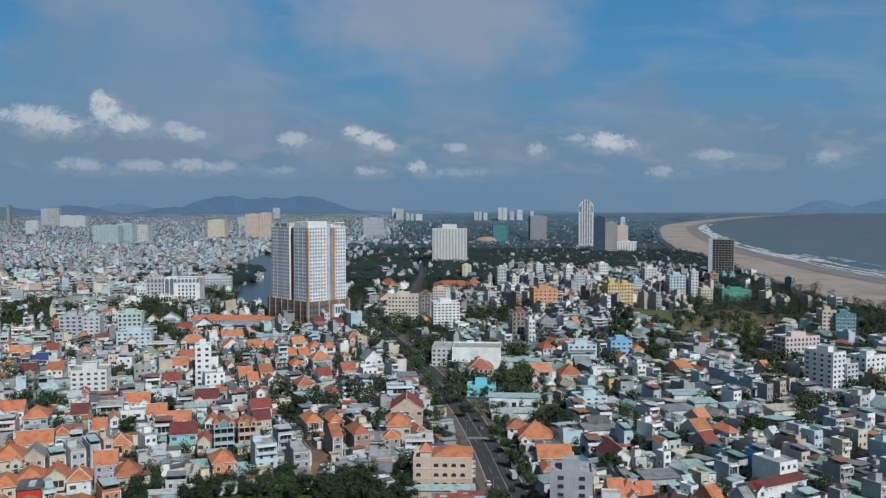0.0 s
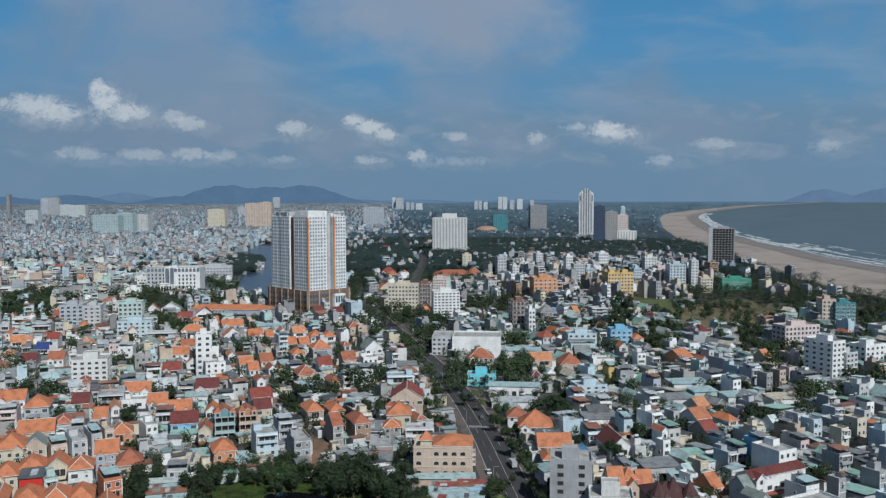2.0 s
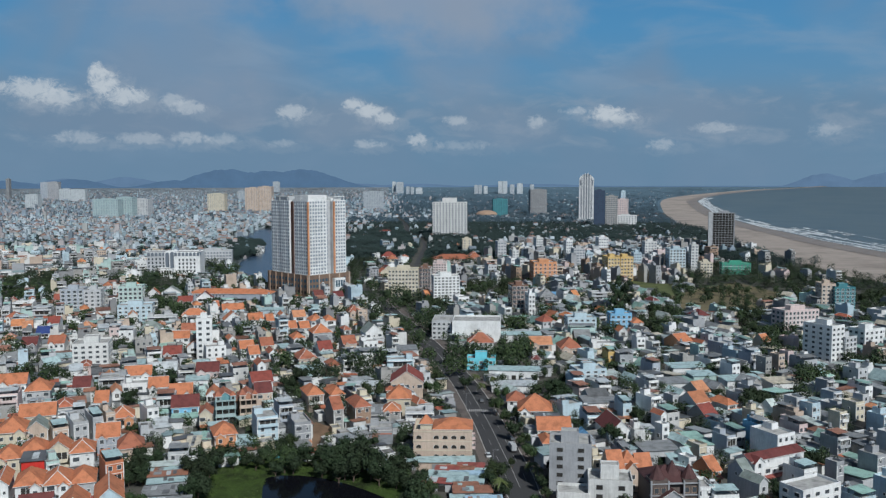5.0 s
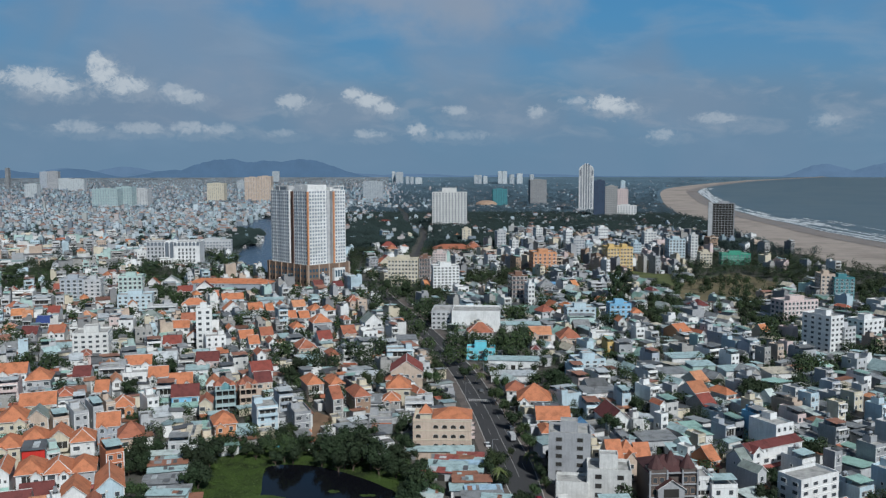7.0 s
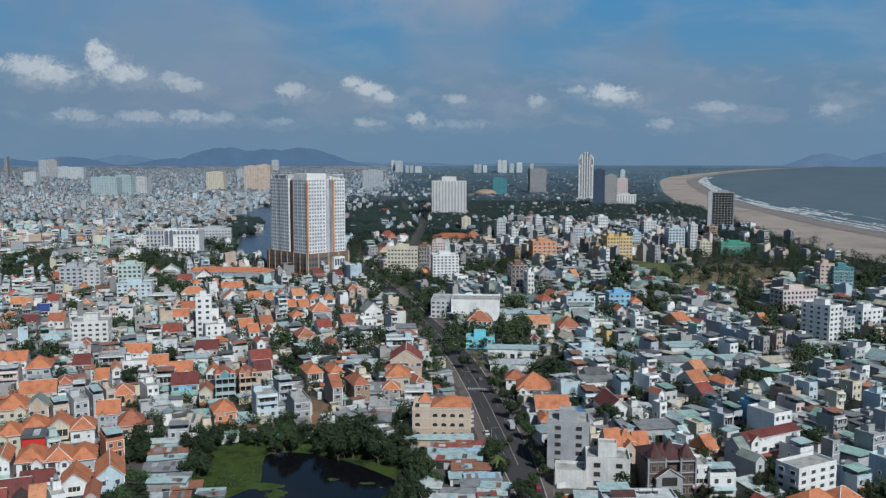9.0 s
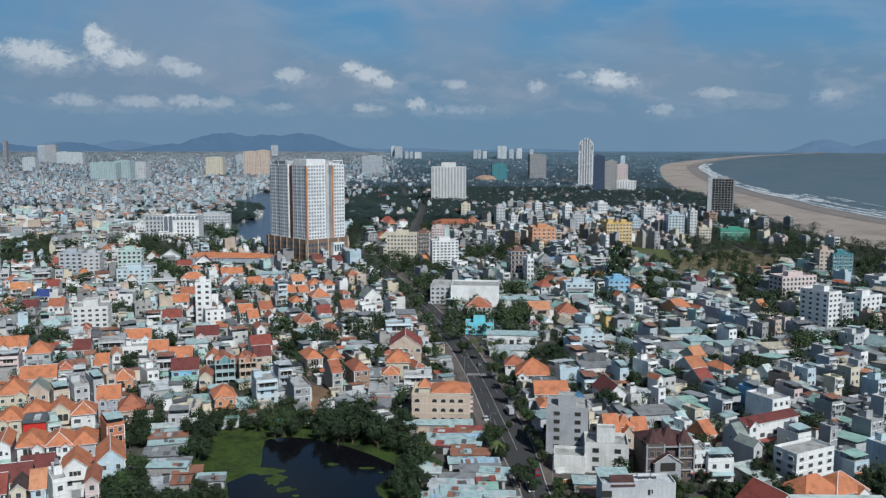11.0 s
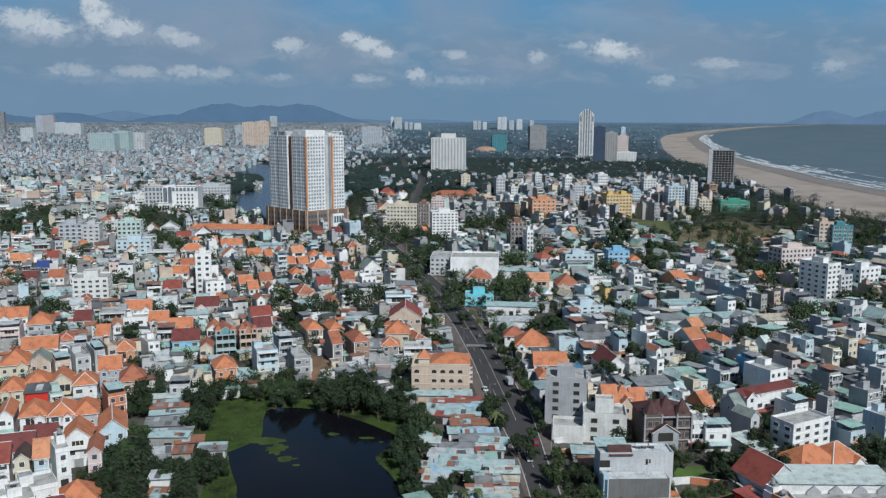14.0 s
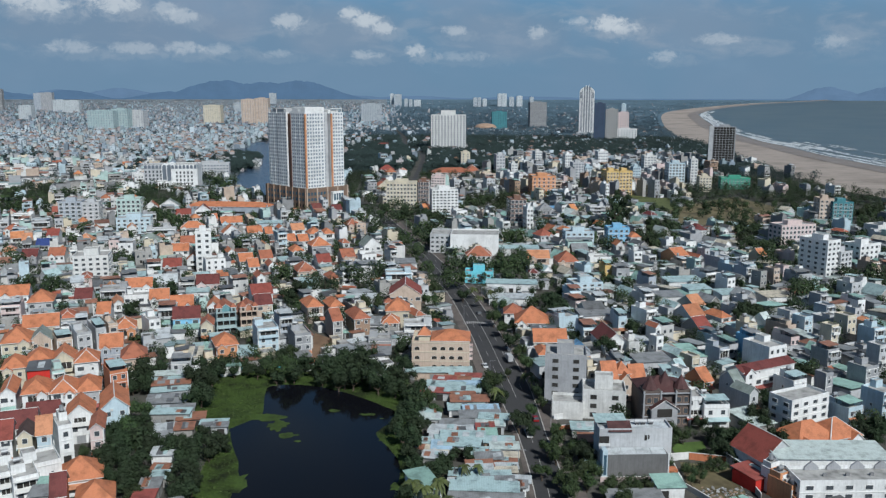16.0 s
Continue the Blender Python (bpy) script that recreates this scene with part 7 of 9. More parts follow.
# ---- trees of the quarter ----
grove(-132.3, 557.8, 7.9, 13.0)
grove(-122.5, 566.9, 7.0, 13.0)
tree(-138.7, 417.3, 7.1, 13.0, "dark")
grove(-152.0, 435.3, 4.5, 9.5)
grove(-89.8, 462.2, 7.2, 13.0)
grove(-86.5, 509.6, 5.3, 11.2)
grove(-78.9, 633.3, 11.4, 13.0)
grove(-91.2, 644.2, 5.8, 12.4)
grove(-47.7, 485.3, 5.0, 10.7)
grove(-51.5, 459.4, 7.8, 13.0)
grove(-41.1, 447.6, 8.2, 13.0)
grove(-36.3, 465.7, 6.7, 13.0)
grove(-67.0, 436.2, 7.4, 13.0)
tree(-74.3, 426.7, 6.7, 13.0, "dark")
tree(-78.1, 414.6, 4.9, 10.3, "dark")
tree(-34.9, 392.9, 5.7, 12.1, "broad")
grove(-58.4, 439.1, 5.1, 10.9)
tree(-82.2, 392.5, 3.6, 7.5, "dark")
grove(-140.2, 566.3, 4.4, 9.2)
grove(-39.7, 561.9, 5.1, 10.7)
grove(-34.3, 601.4, 7.0, 13.0)
grove(-25.1, 577.0, 7.4, 13.0)
grove(-16.0, 533.3, 6.9, 13.0)
grove(-9.6, 485.6, 5.0, 10.7)
grove(-31.0, 541.9, 4.9, 10.4)
tree(-4.1, 433.0, 4.0, 8.2, "broad")
tree(-6.7, 406.5, 4.3, 8.9, "broad")
tree(-12.8, 423.6, 3.3, 6.9, "broad")
grove(-63.0, 723.7, 10.2, 13.0)
grove(-65.5, 672.4, 7.8, 13.0)
grove(-51.8, 642.2, 8.3, 13.0)
grove(-43.8, 688.9, 9.7, 13.0)
grove(-30.6, 706.1, 10.0, 13.0)
grove(-16.0, 695.9, 8.9, 13.0)
grove(-43.2, 762.5, 8.8, 13.0)
grove(-6.0, 628.4, 7.3, 13.0)
grove(-16.6, 628.3, 6.5, 13.0)
grove(-67.3, 805.0, 8.2, 13.0)
grove(-83.5, 804.8, 7.2, 13.0)
grove(-18.0, 601.6, 7.0, 13.0)
grove(-11.3, 572.6, 5.2, 11.0)
grove(15.3, 487.2, 7.6, 13.0)
grove(24.9, 478.9, 8.1, 13.0)
grove(34.7, 479.0, 8.1, 13.0)
grove(42.9, 479.0, 8.1, 13.0)
grove(5.2, 478.8, 6.8, 13.0)
grove(51.1, 496.1, 6.4, 13.0)
grove(36.3, 456.4, 4.8, 10.0)
grove(47.7, 514.7, 6.0, 12.9)
grove(1.9, 447.9, 6.4, 13.0)
grove(9.6, 452.8, 5.3, 11.3)
tree(16.5, 428.5, 3.4, 7.0, "palm")
tree(18.6, 409.6, 3.4, 7.0, "palm")
tree(25.0, 422.1, 3.3, 7.0, "palm")
tree(10.4, 420.9, 3.8, 8.0, "dark")
tree(53.6, 396.8, 6.7, 13.0, "dark")
tree(54.5, 383.2, 5.5, 11.8, "dark")
tree(62.5, 421.3, 4.9, 10.4, "dark")
tree(27.6, 395.8, 4.1, 8.7, "broad")
tree(23.5, 373.4, 4.4, 9.2, "broad")
tree(26.3, 357.4, 3.8, 7.8, "broad")
tree(31.8, 364.0, 3.4, 6.9, "dark")
tree(28.4, 337.0, 4.4, 9.3, "dark")
tree(30.9, 325.5, 3.4, 7.1, "broad")
tree(31.6, 309.9, 3.7, 7.7, "broad")
tree(30.9, 292.4, 3.1, 7.0, "palm")
tree(32.3, 286.3, 2.7, 7.0, "palm")
tree(24.6, 302.2, 2.0, 4.5, "broad")
tree(17.3, 286.9, 4.6, 9.6, "broad")
tree(18.4, 272.6, 3.4, 7.8, "palm")
tree(15.1, 282.4, 3.4, 7.0, "dark")
tree(19.5, 273.1, 3.6, 7.6, "dark")
tree(24.1, 250.3, 4.4, 9.2, "dark")
tree(29.1, 263.9, 2.5, 5.1, "broad")
tree(28.3, 247.6, 2.3, 4.8, "dark")
tree(39.9, 325.6, 3.4, 7.1, "dark")
tree(33.7, 279.7, 3.4, 6.9, "dark")
tree(33.7, 271.5, 2.5, 5.2, "broad")
tree(34.7, 236.6, 3.8, 8.0, "broad")
tree(32.7, 227.8, 3.4, 7.0, "broad")
tree(30.9, 233.3, 2.8, 5.8, "broad")
tree(35.4, 229.5, 2.8, 5.7, "dark")
tree(40.5, 226.1, 4.0, 8.3, "dark")
tree(36.3, 214.7, 4.1, 8.5, "broad")
tree(32.6, 210.5, 3.7, 7.7, "broad")
tree(38.8, 211.1, 2.9, 5.9, "broad")
tree(34.2, 205.6, 3.1, 6.4, "broad")
tree(35.2, 246.7, 2.7, 5.4, "broad")
tree(43.7, 230.4, 2.5, 5.1, "dark")
tree(65.6, 324.1, 5.6, 11.8, "dark")
tree(59.9, 351.1, 3.2, 6.7, "dark")
tree(82.5, 390.9, 4.1, 8.6, "dark")
tree(83.7, 360.0, 4.3, 8.9, "dark")
grove(85.1, 449.7, 3.5, 7.3)
grove(99.1, 443.3, 4.6, 9.7)
grove(66.1, 446.4, 4.1, 8.5)
grove(111.7, 555.4, 7.2, 13.0)
grove(117.7, 629.5, 7.3, 13.0)
grove(126.8, 643.8, 6.6, 13.0)
grove(105.5, 584.5, 5.3, 11.2)
grove(168.9, 630.0, 9.7, 13.0)
grove(151.6, 578.5, 7.5, 13.0)
grove(159.5, 578.5, 6.7, 13.0)
grove(46.4, 589.6, 9.1, 13.0)
grove(34.8, 597.0, 6.9, 13.0)
grove(53.8, 582.4, 7.5, 13.0)
grove(75.4, 632.4, 5.7, 12.2)
grove(109.1, 807.1, 10.3, 13.0)
grove(120.6, 830.5, 9.6, 13.0)
grove(103.8, 830.3, 8.5, 13.0)
tree(131.4, 636.7, 10.6, 32.9, "pine")
tree(143.8, 675.2, 10.4, 32.0, "pine")
tree(145.3, 664.0, 6.8, 19.3, "pine")
grove(211.4, 525.1, 11.6, 13.0)
grove(216.4, 515.6, 8.7, 13.0)
grove(198.8, 506.1, 8.5, 13.0)
grove(206.1, 535.1, 7.6, 13.0)
grove(200.0, 483.0, 5.6, 12.0)
grove(186.9, 428.4, 8.4, 13.0)
grove(178.7, 415.5, 7.0, 13.0)
grove(188.6, 421.9, 6.1, 13.0)
tree(142.1, 380.8, 7.0, 13.0, "dark")
tree(136.7, 376.4, 4.9, 10.4, "dark")
tree(147.2, 383.7, 4.5, 9.5, "dark")
tree(130.9, 399.0, 3.7, 7.6, "dark")
tree(114.6, 376.1, 3.9, 8.2, "dark")
tree(102.1, 344.9, 2.7, 5.6, "dark")
tree(92.0, 343.0, 3.2, 6.5, "dark")
tree(130.6, 300.8, 4.4, 9.2, "dark")
tree(134.1, 299.2, 4.0, 8.3, "dark")
tree(139.7, 297.6, 3.6, 7.4, "dark")
tree(108.4, 272.2, 4.0, 8.3, "dark")
tree(100.6, 256.2, 4.1, 8.6, "dark")
tree(101.6, 251.5, 3.4, 7.0, "dark")
tree(92.7, 243.8, 3.0, 6.1, "dark")
tree(85.8, 238.8, 3.9, 8.0, "dark")
tree(81.2, 229.9, 4.0, 8.4, "dark")
tree(83.4, 241.8, 3.6, 7.4, "dark")
tree(83.5, 226.7, 2.4, 5.0, "dark")
tree(71.1, 243.8, 3.6, 7.5, "broad")
tree(67.7, 237.4, 2.9, 5.9, "broad")
tree(73.4, 242.5, 2.6, 5.4, "broad")
tree(81.8, 253.5, 2.7, 5.6, "dark")
tree(95.8, 252.3, 2.4, 4.8, "dark")
tree(107.0, 247.1, 3.3, 6.9, "dark")
tree(101.0, 238.8, 3.9, 8.0, "dark")
tree(102.0, 232.7, 3.1, 6.5, "dark")
tree(107.8, 234.5, 2.5, 5.2, "dark")
tree(132.9, 248.5, 4.3, 9.1, "dark")
tree(128.3, 246.2, 3.6, 7.6, "dark")
tree(135.9, 247.4, 4.0, 8.3, "dark")
tree(125.8, 248.0, 2.3, 4.8, "dark")
tree(116.6, 235.4, 2.2, 4.5, "broad")
tree(130.9, 240.8, 3.2, 6.7, "dark")
grove(229.3, 468.3, 5.5, 11.6)
grove(228.9, 454.2, 5.3, 11.3)
grove(210.4, 440.7, 4.0, 8.4)
grove(243.4, 464.6, 6.0, 12.9)
tree(77.7, 231.3, 2.2, 4.5, "dark")
tree(77.2, 224.9, 2.4, 5.0, "broad")
tree(67.8, 220.0, 2.1, 4.5, "broad")
tree(70.6, 216.0, 2.3, 4.8, "broad")
tree(67.4, 213.0, 1.7, 4.5, "broad")
tree(45.5, 210.2, 2.6, 5.3, "broad")
tree(47.2, 207.8, 2.3, 4.6, "broad")
tree(51.1, 208.6, 2.6, 5.2, "broad")
tree(42.5, 206.3, 2.0, 4.5, "broad")
tree(55.1, 209.6, 1.7, 4.5, "broad")
tree(-67.8, 309.5, 3.7, 7.7, "dark")
tree(-69.2, 301.3, 3.2, 6.6, "dark")
tree(-60.7, 295.2, 3.1, 6.5, "dark")
tree(-54.7, 296.9, 4.3, 9.1, "dark")
tree(-51.6, 309.6, 3.7, 7.7, "dark")
tree(-44.4, 304.9, 4.9, 10.2, "dark")
tree(-73.5, 306.0, 2.8, 5.8, "dark")
tree(-78.0, 302.8, 2.8, 5.8, "dark")
tree(-72.5, 321.2, 2.5, 5.2, "dark")
tree(-35.4, 291.1, 5.0, 10.6, "dark")
tree(61.3, 235.6, 3.5, 7.2, "broad")
tree(62.9, 228.7, 3.1, 6.4, "broad")
tree(65.3, 244.8, 3.3, 6.8, "broad")
tree(63.6, 224.8, 2.4, 5.0, "broad")
tree(46.7, 201.8, 2.8, 5.7, "broad")
tree(41.5, 217.8, 3.0, 6.1, "broad")
tree(39.9, 232.5, 3.1, 6.5, "broad")
tree(27.5, 217.8, 3.0, 6.1, "broad")
tree(-58.1, 298.2, 5.1, 10.9, "broad")
tree(-54.2, 306.4, 4.5, 9.4, "dark")
tree(-64.3, 303.0, 3.6, 7.5, "broad")
tree(-48.7, 304.6, 3.2, 6.7, "dark")
tree(-40.2, 297.1, 5.9, 12.7, "dark")
tree(-36.7, 303.2, 6.4, 13.0, "dark")
tree(-30.1, 299.8, 6.4, 13.0, "dark")
tree(-32.2, 289.6, 5.4, 11.4, "dark")
tree(-26.2, 291.1, 5.8, 12.4, "dark")
tree(-22.7, 285.3, 4.9, 10.4, "dark")
tree(-19.1, 291.1, 5.0, 10.6, "dark")
tree(-16.6, 282.5, 4.1, 8.6, "dark")
tree(-29.5, 316.6, 4.6, 9.7, "dark")
tree(-37.1, 288.1, 4.2, 8.8, "dark")
tree(-43.9, 293.8, 3.5, 7.3, "dark")
tree(-14.7, 306.6, 4.5, 9.4, "dark")
tree(-16.8, 327.2, 3.9, 8.1, "dark")
tree(-13.0, 292.5, 3.9, 8.1, "dark")
tree(-63.5, 321.5, 3.4, 7.0, "dark")
tree(-59.7, 325.1, 3.4, 7.1, "broad")
tree(-77.2, 312.6, 2.9, 6.0, "dark")
tree(-82.9, 309.4, 3.7, 7.7, "dark")
tree(-84.0, 301.4, 4.0, 8.3, "dark")
tree(-11.5, 278.3, 3.7, 7.7, "dark")
tree(-8.9, 260.5, 4.2, 8.7, "dark")
tree(-11.2, 249.1, 4.7, 9.9, "dark")
tree(-7.6, 245.8, 4.3, 9.0, "dark")
tree(-11.7, 240.5, 3.9, 8.1, "dark")
tree(-14.7, 248.9, 3.3, 6.9, "dark")
tree(-8.1, 234.4, 3.8, 7.9, "dark")
tree(-11.8, 262.8, 3.5, 7.3, "dark")
tree(-4.6, 274.2, 3.3, 6.8, "broad")
tree(-2.5, 262.7, 2.8, 5.8, "broad")
tree(-7.7, 285.2, 3.4, 7.1, "dark")
tree(-7.6, 218.7, 3.9, 8.0, "dark")
tree(-3.6, 216.1, 3.5, 7.3, "dark")
tree(-0.5, 217.0, 3.8, 8.0, "dark")
tree(-7.9, 205.8, 3.4, 7.0, "palm")
tree(-4.9, 202.6, 3.4, 7.0, "palm")
tree(-1.2, 205.8, 3.4, 7.0, "palm")
tree(1.0, 225.6, 2.8, 5.6, "dark")
tree(-9.3, 203.2, 3.3, 6.9, "dark")
tree(-3.3, 196.4, 3.4, 7.0, "palm")
tree(-9.5, 228.5, 3.1, 6.4, "dark")
tree(0.9, 196.4, 2.7, 7.0, "palm")
tree(7.6, 229.4, 2.8, 5.7, "dark")
tree(3.5, 231.1, 2.2, 4.5, "dark")
tree(5.6, 214.4, 2.3, 7.0, "palm")
tree(9.4, 214.4, 2.0, 7.0, "palm")
tree(-89.3, 290.9, 5.0, 10.6, "dark")
tree(-82.1, 272.9, 5.1, 10.8, "dark")
tree(-84.3, 270.2, 4.3, 9.1, "dark")
tree(-84.0, 286.5, 4.6, 9.6, "dark")
tree(-93.2, 307.8, 4.1, 8.5, "dark")
tree(-84.0, 293.8, 4.3, 9.0, "dark")
tree(-110.7, 299.9, 5.2, 11.0, "dark")
tree(-109.0, 289.3, 5.4, 11.4, "dark")
tree(-105.1, 286.4, 4.6, 9.6, "dark")
tree(-106.6, 299.8, 4.4, 9.2, "dark")
tree(-129.1, 341.9, 3.2, 6.5, "dark")
tree(-122.8, 334.1, 3.1, 6.4, "dark")
tree(-116.9, 311.0, 4.1, 8.6, "dark")
tree(-109.6, 284.8, 3.4, 7.1, "dark")
tree(-97.4, 259.1, 4.5, 9.5, "broad")
tree(-95.5, 250.9, 4.0, 8.4, "dark")
tree(-95.9, 242.4, 4.6, 9.6, "broad")
tree(-98.5, 240.3, 4.5, 9.5, "dark")
tree(-94.5, 234.2, 4.4, 9.3, "dark")
tree(-91.5, 237.2, 4.2, 8.7, "dark")
tree(-99.9, 237.0, 3.5, 7.3, "dark")
tree(-90.2, 243.3, 3.6, 7.5, "dark")
tree(-85.6, 232.2, 3.8, 7.8, "dark")
tree(-82.6, 233.3, 4.1, 8.5, "dark")
tree(-78.7, 231.3, 4.1, 8.5, "dark")
tree(-77.4, 235.1, 3.5, 7.2, "dark")
tree(-72.9, 228.5, 4.3, 9.1, "dark")
tree(-71.8, 233.3, 4.1, 8.5, "dark")
tree(-67.7, 233.3, 4.1, 8.5, "dark")
tree(-66.5, 238.1, 3.2, 6.6, "dark")
tree(-67.5, 229.2, 2.8, 5.7, "dark")
tree(-73.4, 222.1, 3.9, 8.1, "dark")
tree(-69.5, 214.3, 4.1, 8.5, "dark")
tree(-69.0, 207.8, 4.0, 8.3, "dark")
tree(-65.7, 203.9, 3.6, 7.5, "dark")
tree(-69.3, 203.8, 3.1, 6.3, "dark")
tree(-66.5, 211.7, 3.2, 6.5, "dark")
tree(-91.8, 224.8, 4.3, 8.9, "dark")
tree(-93.2, 220.2, 3.9, 8.1, "dark")
tree(-97.3, 226.5, 3.7, 7.6, "dark")
tree(-86.8, 217.7, 4.1, 8.6, "dark")
tree(-82.1, 211.0, 4.0, 8.4, "dark")
tree(-84.2, 208.5, 3.7, 7.7, "dark")
tree(-88.0, 212.5, 3.5, 7.2, "dark")
tree(-80.6, 204.4, 2.8, 5.7, "broad")
tree(-84.8, 222.9, 3.6, 7.5, "dark")
tree(-91.7, 214.0, 2.9, 6.0, "dark")
tree(-103.7, 229.9, 2.5, 5.1, "broad")
tree(-70.2, 221.9, 3.3, 6.8, "dark")
tree(-73.6, 245.3, 3.0, 6.1, "dark")
tree(-64.3, 235.9, 2.5, 5.2, "dark")
tree(-74.6, 215.6, 2.3, 4.8, "dark")
tree(-147.9, 387.1, 4.6, 9.6, "dark")
tree(-148.9, 397.4, 3.6, 7.6, "dark")
grove(-208.5, 438.2, 5.1, 10.9)
grove(-205.8, 428.8, 4.5, 9.4)
grove(-213.1, 428.5, 3.4, 6.9)
grove(-257.2, 500.0, 5.2, 11.0)
grove(-269.2, 517.0, 5.4, 11.4)
grove(-245.3, 560.3, 5.1, 10.7)
grove(-260.8, 587.3, 4.5, 9.5)
grove(-260.1, 721.6, 10.2, 13.0)
grove(-236.3, 687.0, 10.6, 13.0)
grove(-221.8, 670.9, 9.5, 13.0)
grove(-210.2, 655.5, 7.6, 13.0)
grove(-268.5, 759.9, 9.7, 13.0)
grove(-258.3, 760.1, 8.8, 13.0)
grove(-305.3, 849.8, 14.1, 13.0)
grove(-302.6, 875.8, 12.3, 13.0)
grove(-302.2, 825.4, 9.5, 13.0)
grove(-230.2, 704.0, 8.1, 13.0)
grove(-203.7, 555.5, 4.3, 9.0)
grove(-235.7, 555.3, 4.3, 9.0)
tree(-126.4, 358.7, 3.3, 6.8, "broad")
tree(-181.8, 362.9, 3.3, 6.9, "dark")
tree(-176.5, 379.5, 4.0, 8.3, "dark")
grove(-404.0, 801.1, 9.2, 13.0)
grove(-403.7, 779.2, 10.0, 13.0)
grove(-380.3, 779.4, 9.0, 13.0)
grove(-379.9, 801.3, 7.2, 13.0)
grove(-382.3, 824.4, 7.4, 13.0)
grove(-379.1, 848.9, 9.8, 13.0)
grove(-435.9, 848.2, 8.7, 13.0)
grove(-371.0, 739.1, 8.5, 13.0)
grove(-348.7, 739.4, 6.6, 13.0)
grove(-192.4, 671.2, 7.8, 13.0)
grove(-190.0, 687.4, 7.1, 13.0)
grove(-343.6, 875.3, 7.8, 13.0)
grove(-345.1, 902.8, 6.9, 13.0)
grove(453.2, 1071.0, 4.8, 10.0)
grove(455.7, 1037.0, 7.3, 13.0)
grove(480.3, 1083.9, 5.5, 11.7)
grove(456.6, 1218.4, 9.3, 13.0)
grove(444.3, 1129.7, 5.7, 12.3)
grove(-303.3, 1246.4, 7.1, 13.0)
grove(-292.5, 1236.0, 7.8, 13.0)
grove(-278.0, 1215.6, 6.9, 13.0)
grove(-270.2, 1216.9, 5.4, 11.5)
grove(-301.4, 1205.1, 6.1, 13.0)
grove(-284.7, 1185.7, 6.8, 13.0)
grove(-261.5, 964.5, 11.1, 13.0)
grove(-236.3, 904.3, 10.4, 13.0)
grove(-275.7, 1071.7, 10.9, 13.0)
grove(-242.2, 964.8, 9.8, 13.0)
grove(-197.0, 826.7, 10.6, 13.0)
grove(-194.1, 851.2, 8.7, 13.0)
grove(-301.4, 1205.1, 15.3, 13.0)
grove(-294.2, 1225.6, 14.0, 13.0)
grove(-277.4, 1205.5, 10.7, 13.0)
grove(-289.8, 1112.7, 8.5, 13.0)
grove(-180.3, 826.9, 6.3, 13.0)
grove(-230.2, 826.3, 7.4, 13.0)
grove(-221.9, 826.4, 7.4, 13.0)
grove(-323.2, 1112.2, 8.5, 13.0)


# ---- villas with many roofs ----
def castle(x, y, rot):
    ob = thing("villa", pose(x, y, 0, 0, 0, rot), "dark stone villa with maroon turrets and carved gables", "house", "houses of the town")

    def box(name, x0, x1, y0, y1, z0, z1, mat, label="", parent=None):
        g = Geo()
        g.box(x0, x1, y0, y1, z0, z1, mat)
        return part(name, g, parent or ob, label)
    box("wall", -7, 8, 1.2, 14, 0, 11.5, "w_umber")
    box("wing", -7.2, -1.5, 0, 5, 0, 12.5, "w_umber")
    box("wing", 3.2, 8.2, 0.4, 5, 0, 12.5, "w_umber")
    g = Geo()
    g.hip(-7, 8, 1.2, 14, 11.6, 3.4, 0.6, "t_darkmaroon", "t_darkmaroon")
    part("roof", g, ob, "maroon tile roof")
    for cx, cy, z, r, h in ((-4.6, 2.4, 12.5, 2.6, 4.4), (5.6, 2.6, 12.5, 2.6, 4.4), (1.2, 5.5, 12.4, 2.8, 4.8)):
        g = Geo()
        g.tube(cx, cy, z - 1.2, z + 0.2, r * 0.8, r * 0.8, "w_umber", 8)
        t = part("turret", g, ob)
        g = Geo()
        g.tube(cx, cy, z + 0.15, z + h, r, 0.08, "t_darkmaroon", 8)
        part("turret_roof", g, t)
        g = Geo()
        g.tube(cx, cy, z + h - 0.1, z + h + 1.3, 0.07, 0.03, "w_lgrey", 6)
        part("finial", g, t)
    g = Geo()
    g.barn(-5, 3.4, -1.8, 1.3, 0, 7.2, 2.8, "w_grey")
    p = part("porch", g, ob, "stone porch with a gable")
    g = Geo()
    g.gable(-5, 3.4, -1.8, 1.3, 7.32, 2.8, 0.5, "t_darkmaroon")
    part("porch_roof", g, p)
    for z in (0.3, 4.3):
        box("porch_opening", -3.2, 1.6, -1.9, -1.6, z, z + 2.7, "void", "", p)
    for cx in (-5.4, -3.2, 4.4, 6.8):
        for z in (1.0, 4.6, 8.4):
            yy = 0.0 if cx < 0 else 0.4
            o = part("window", None, ob, mesh=DARK_WINDOW)
            o.matrix_local = pose(cx, yy, z, 0, 0, 0)
    for z in (3.7, 7.6, 11.3):
        box("cornice", -7.4, 8.4, -0.2, 1.1, z, z + 0.3, "w_grey")
    for cx in (-7.1, -1.6, 3.3, 8.1):
        box("pillar", cx - 0.25, cx + 0.25, -0.35, 0.2, 0, 12.4, "w_grey")
    TAKEN.append((x, y + 7, 8.5, 8, radians(rot)))


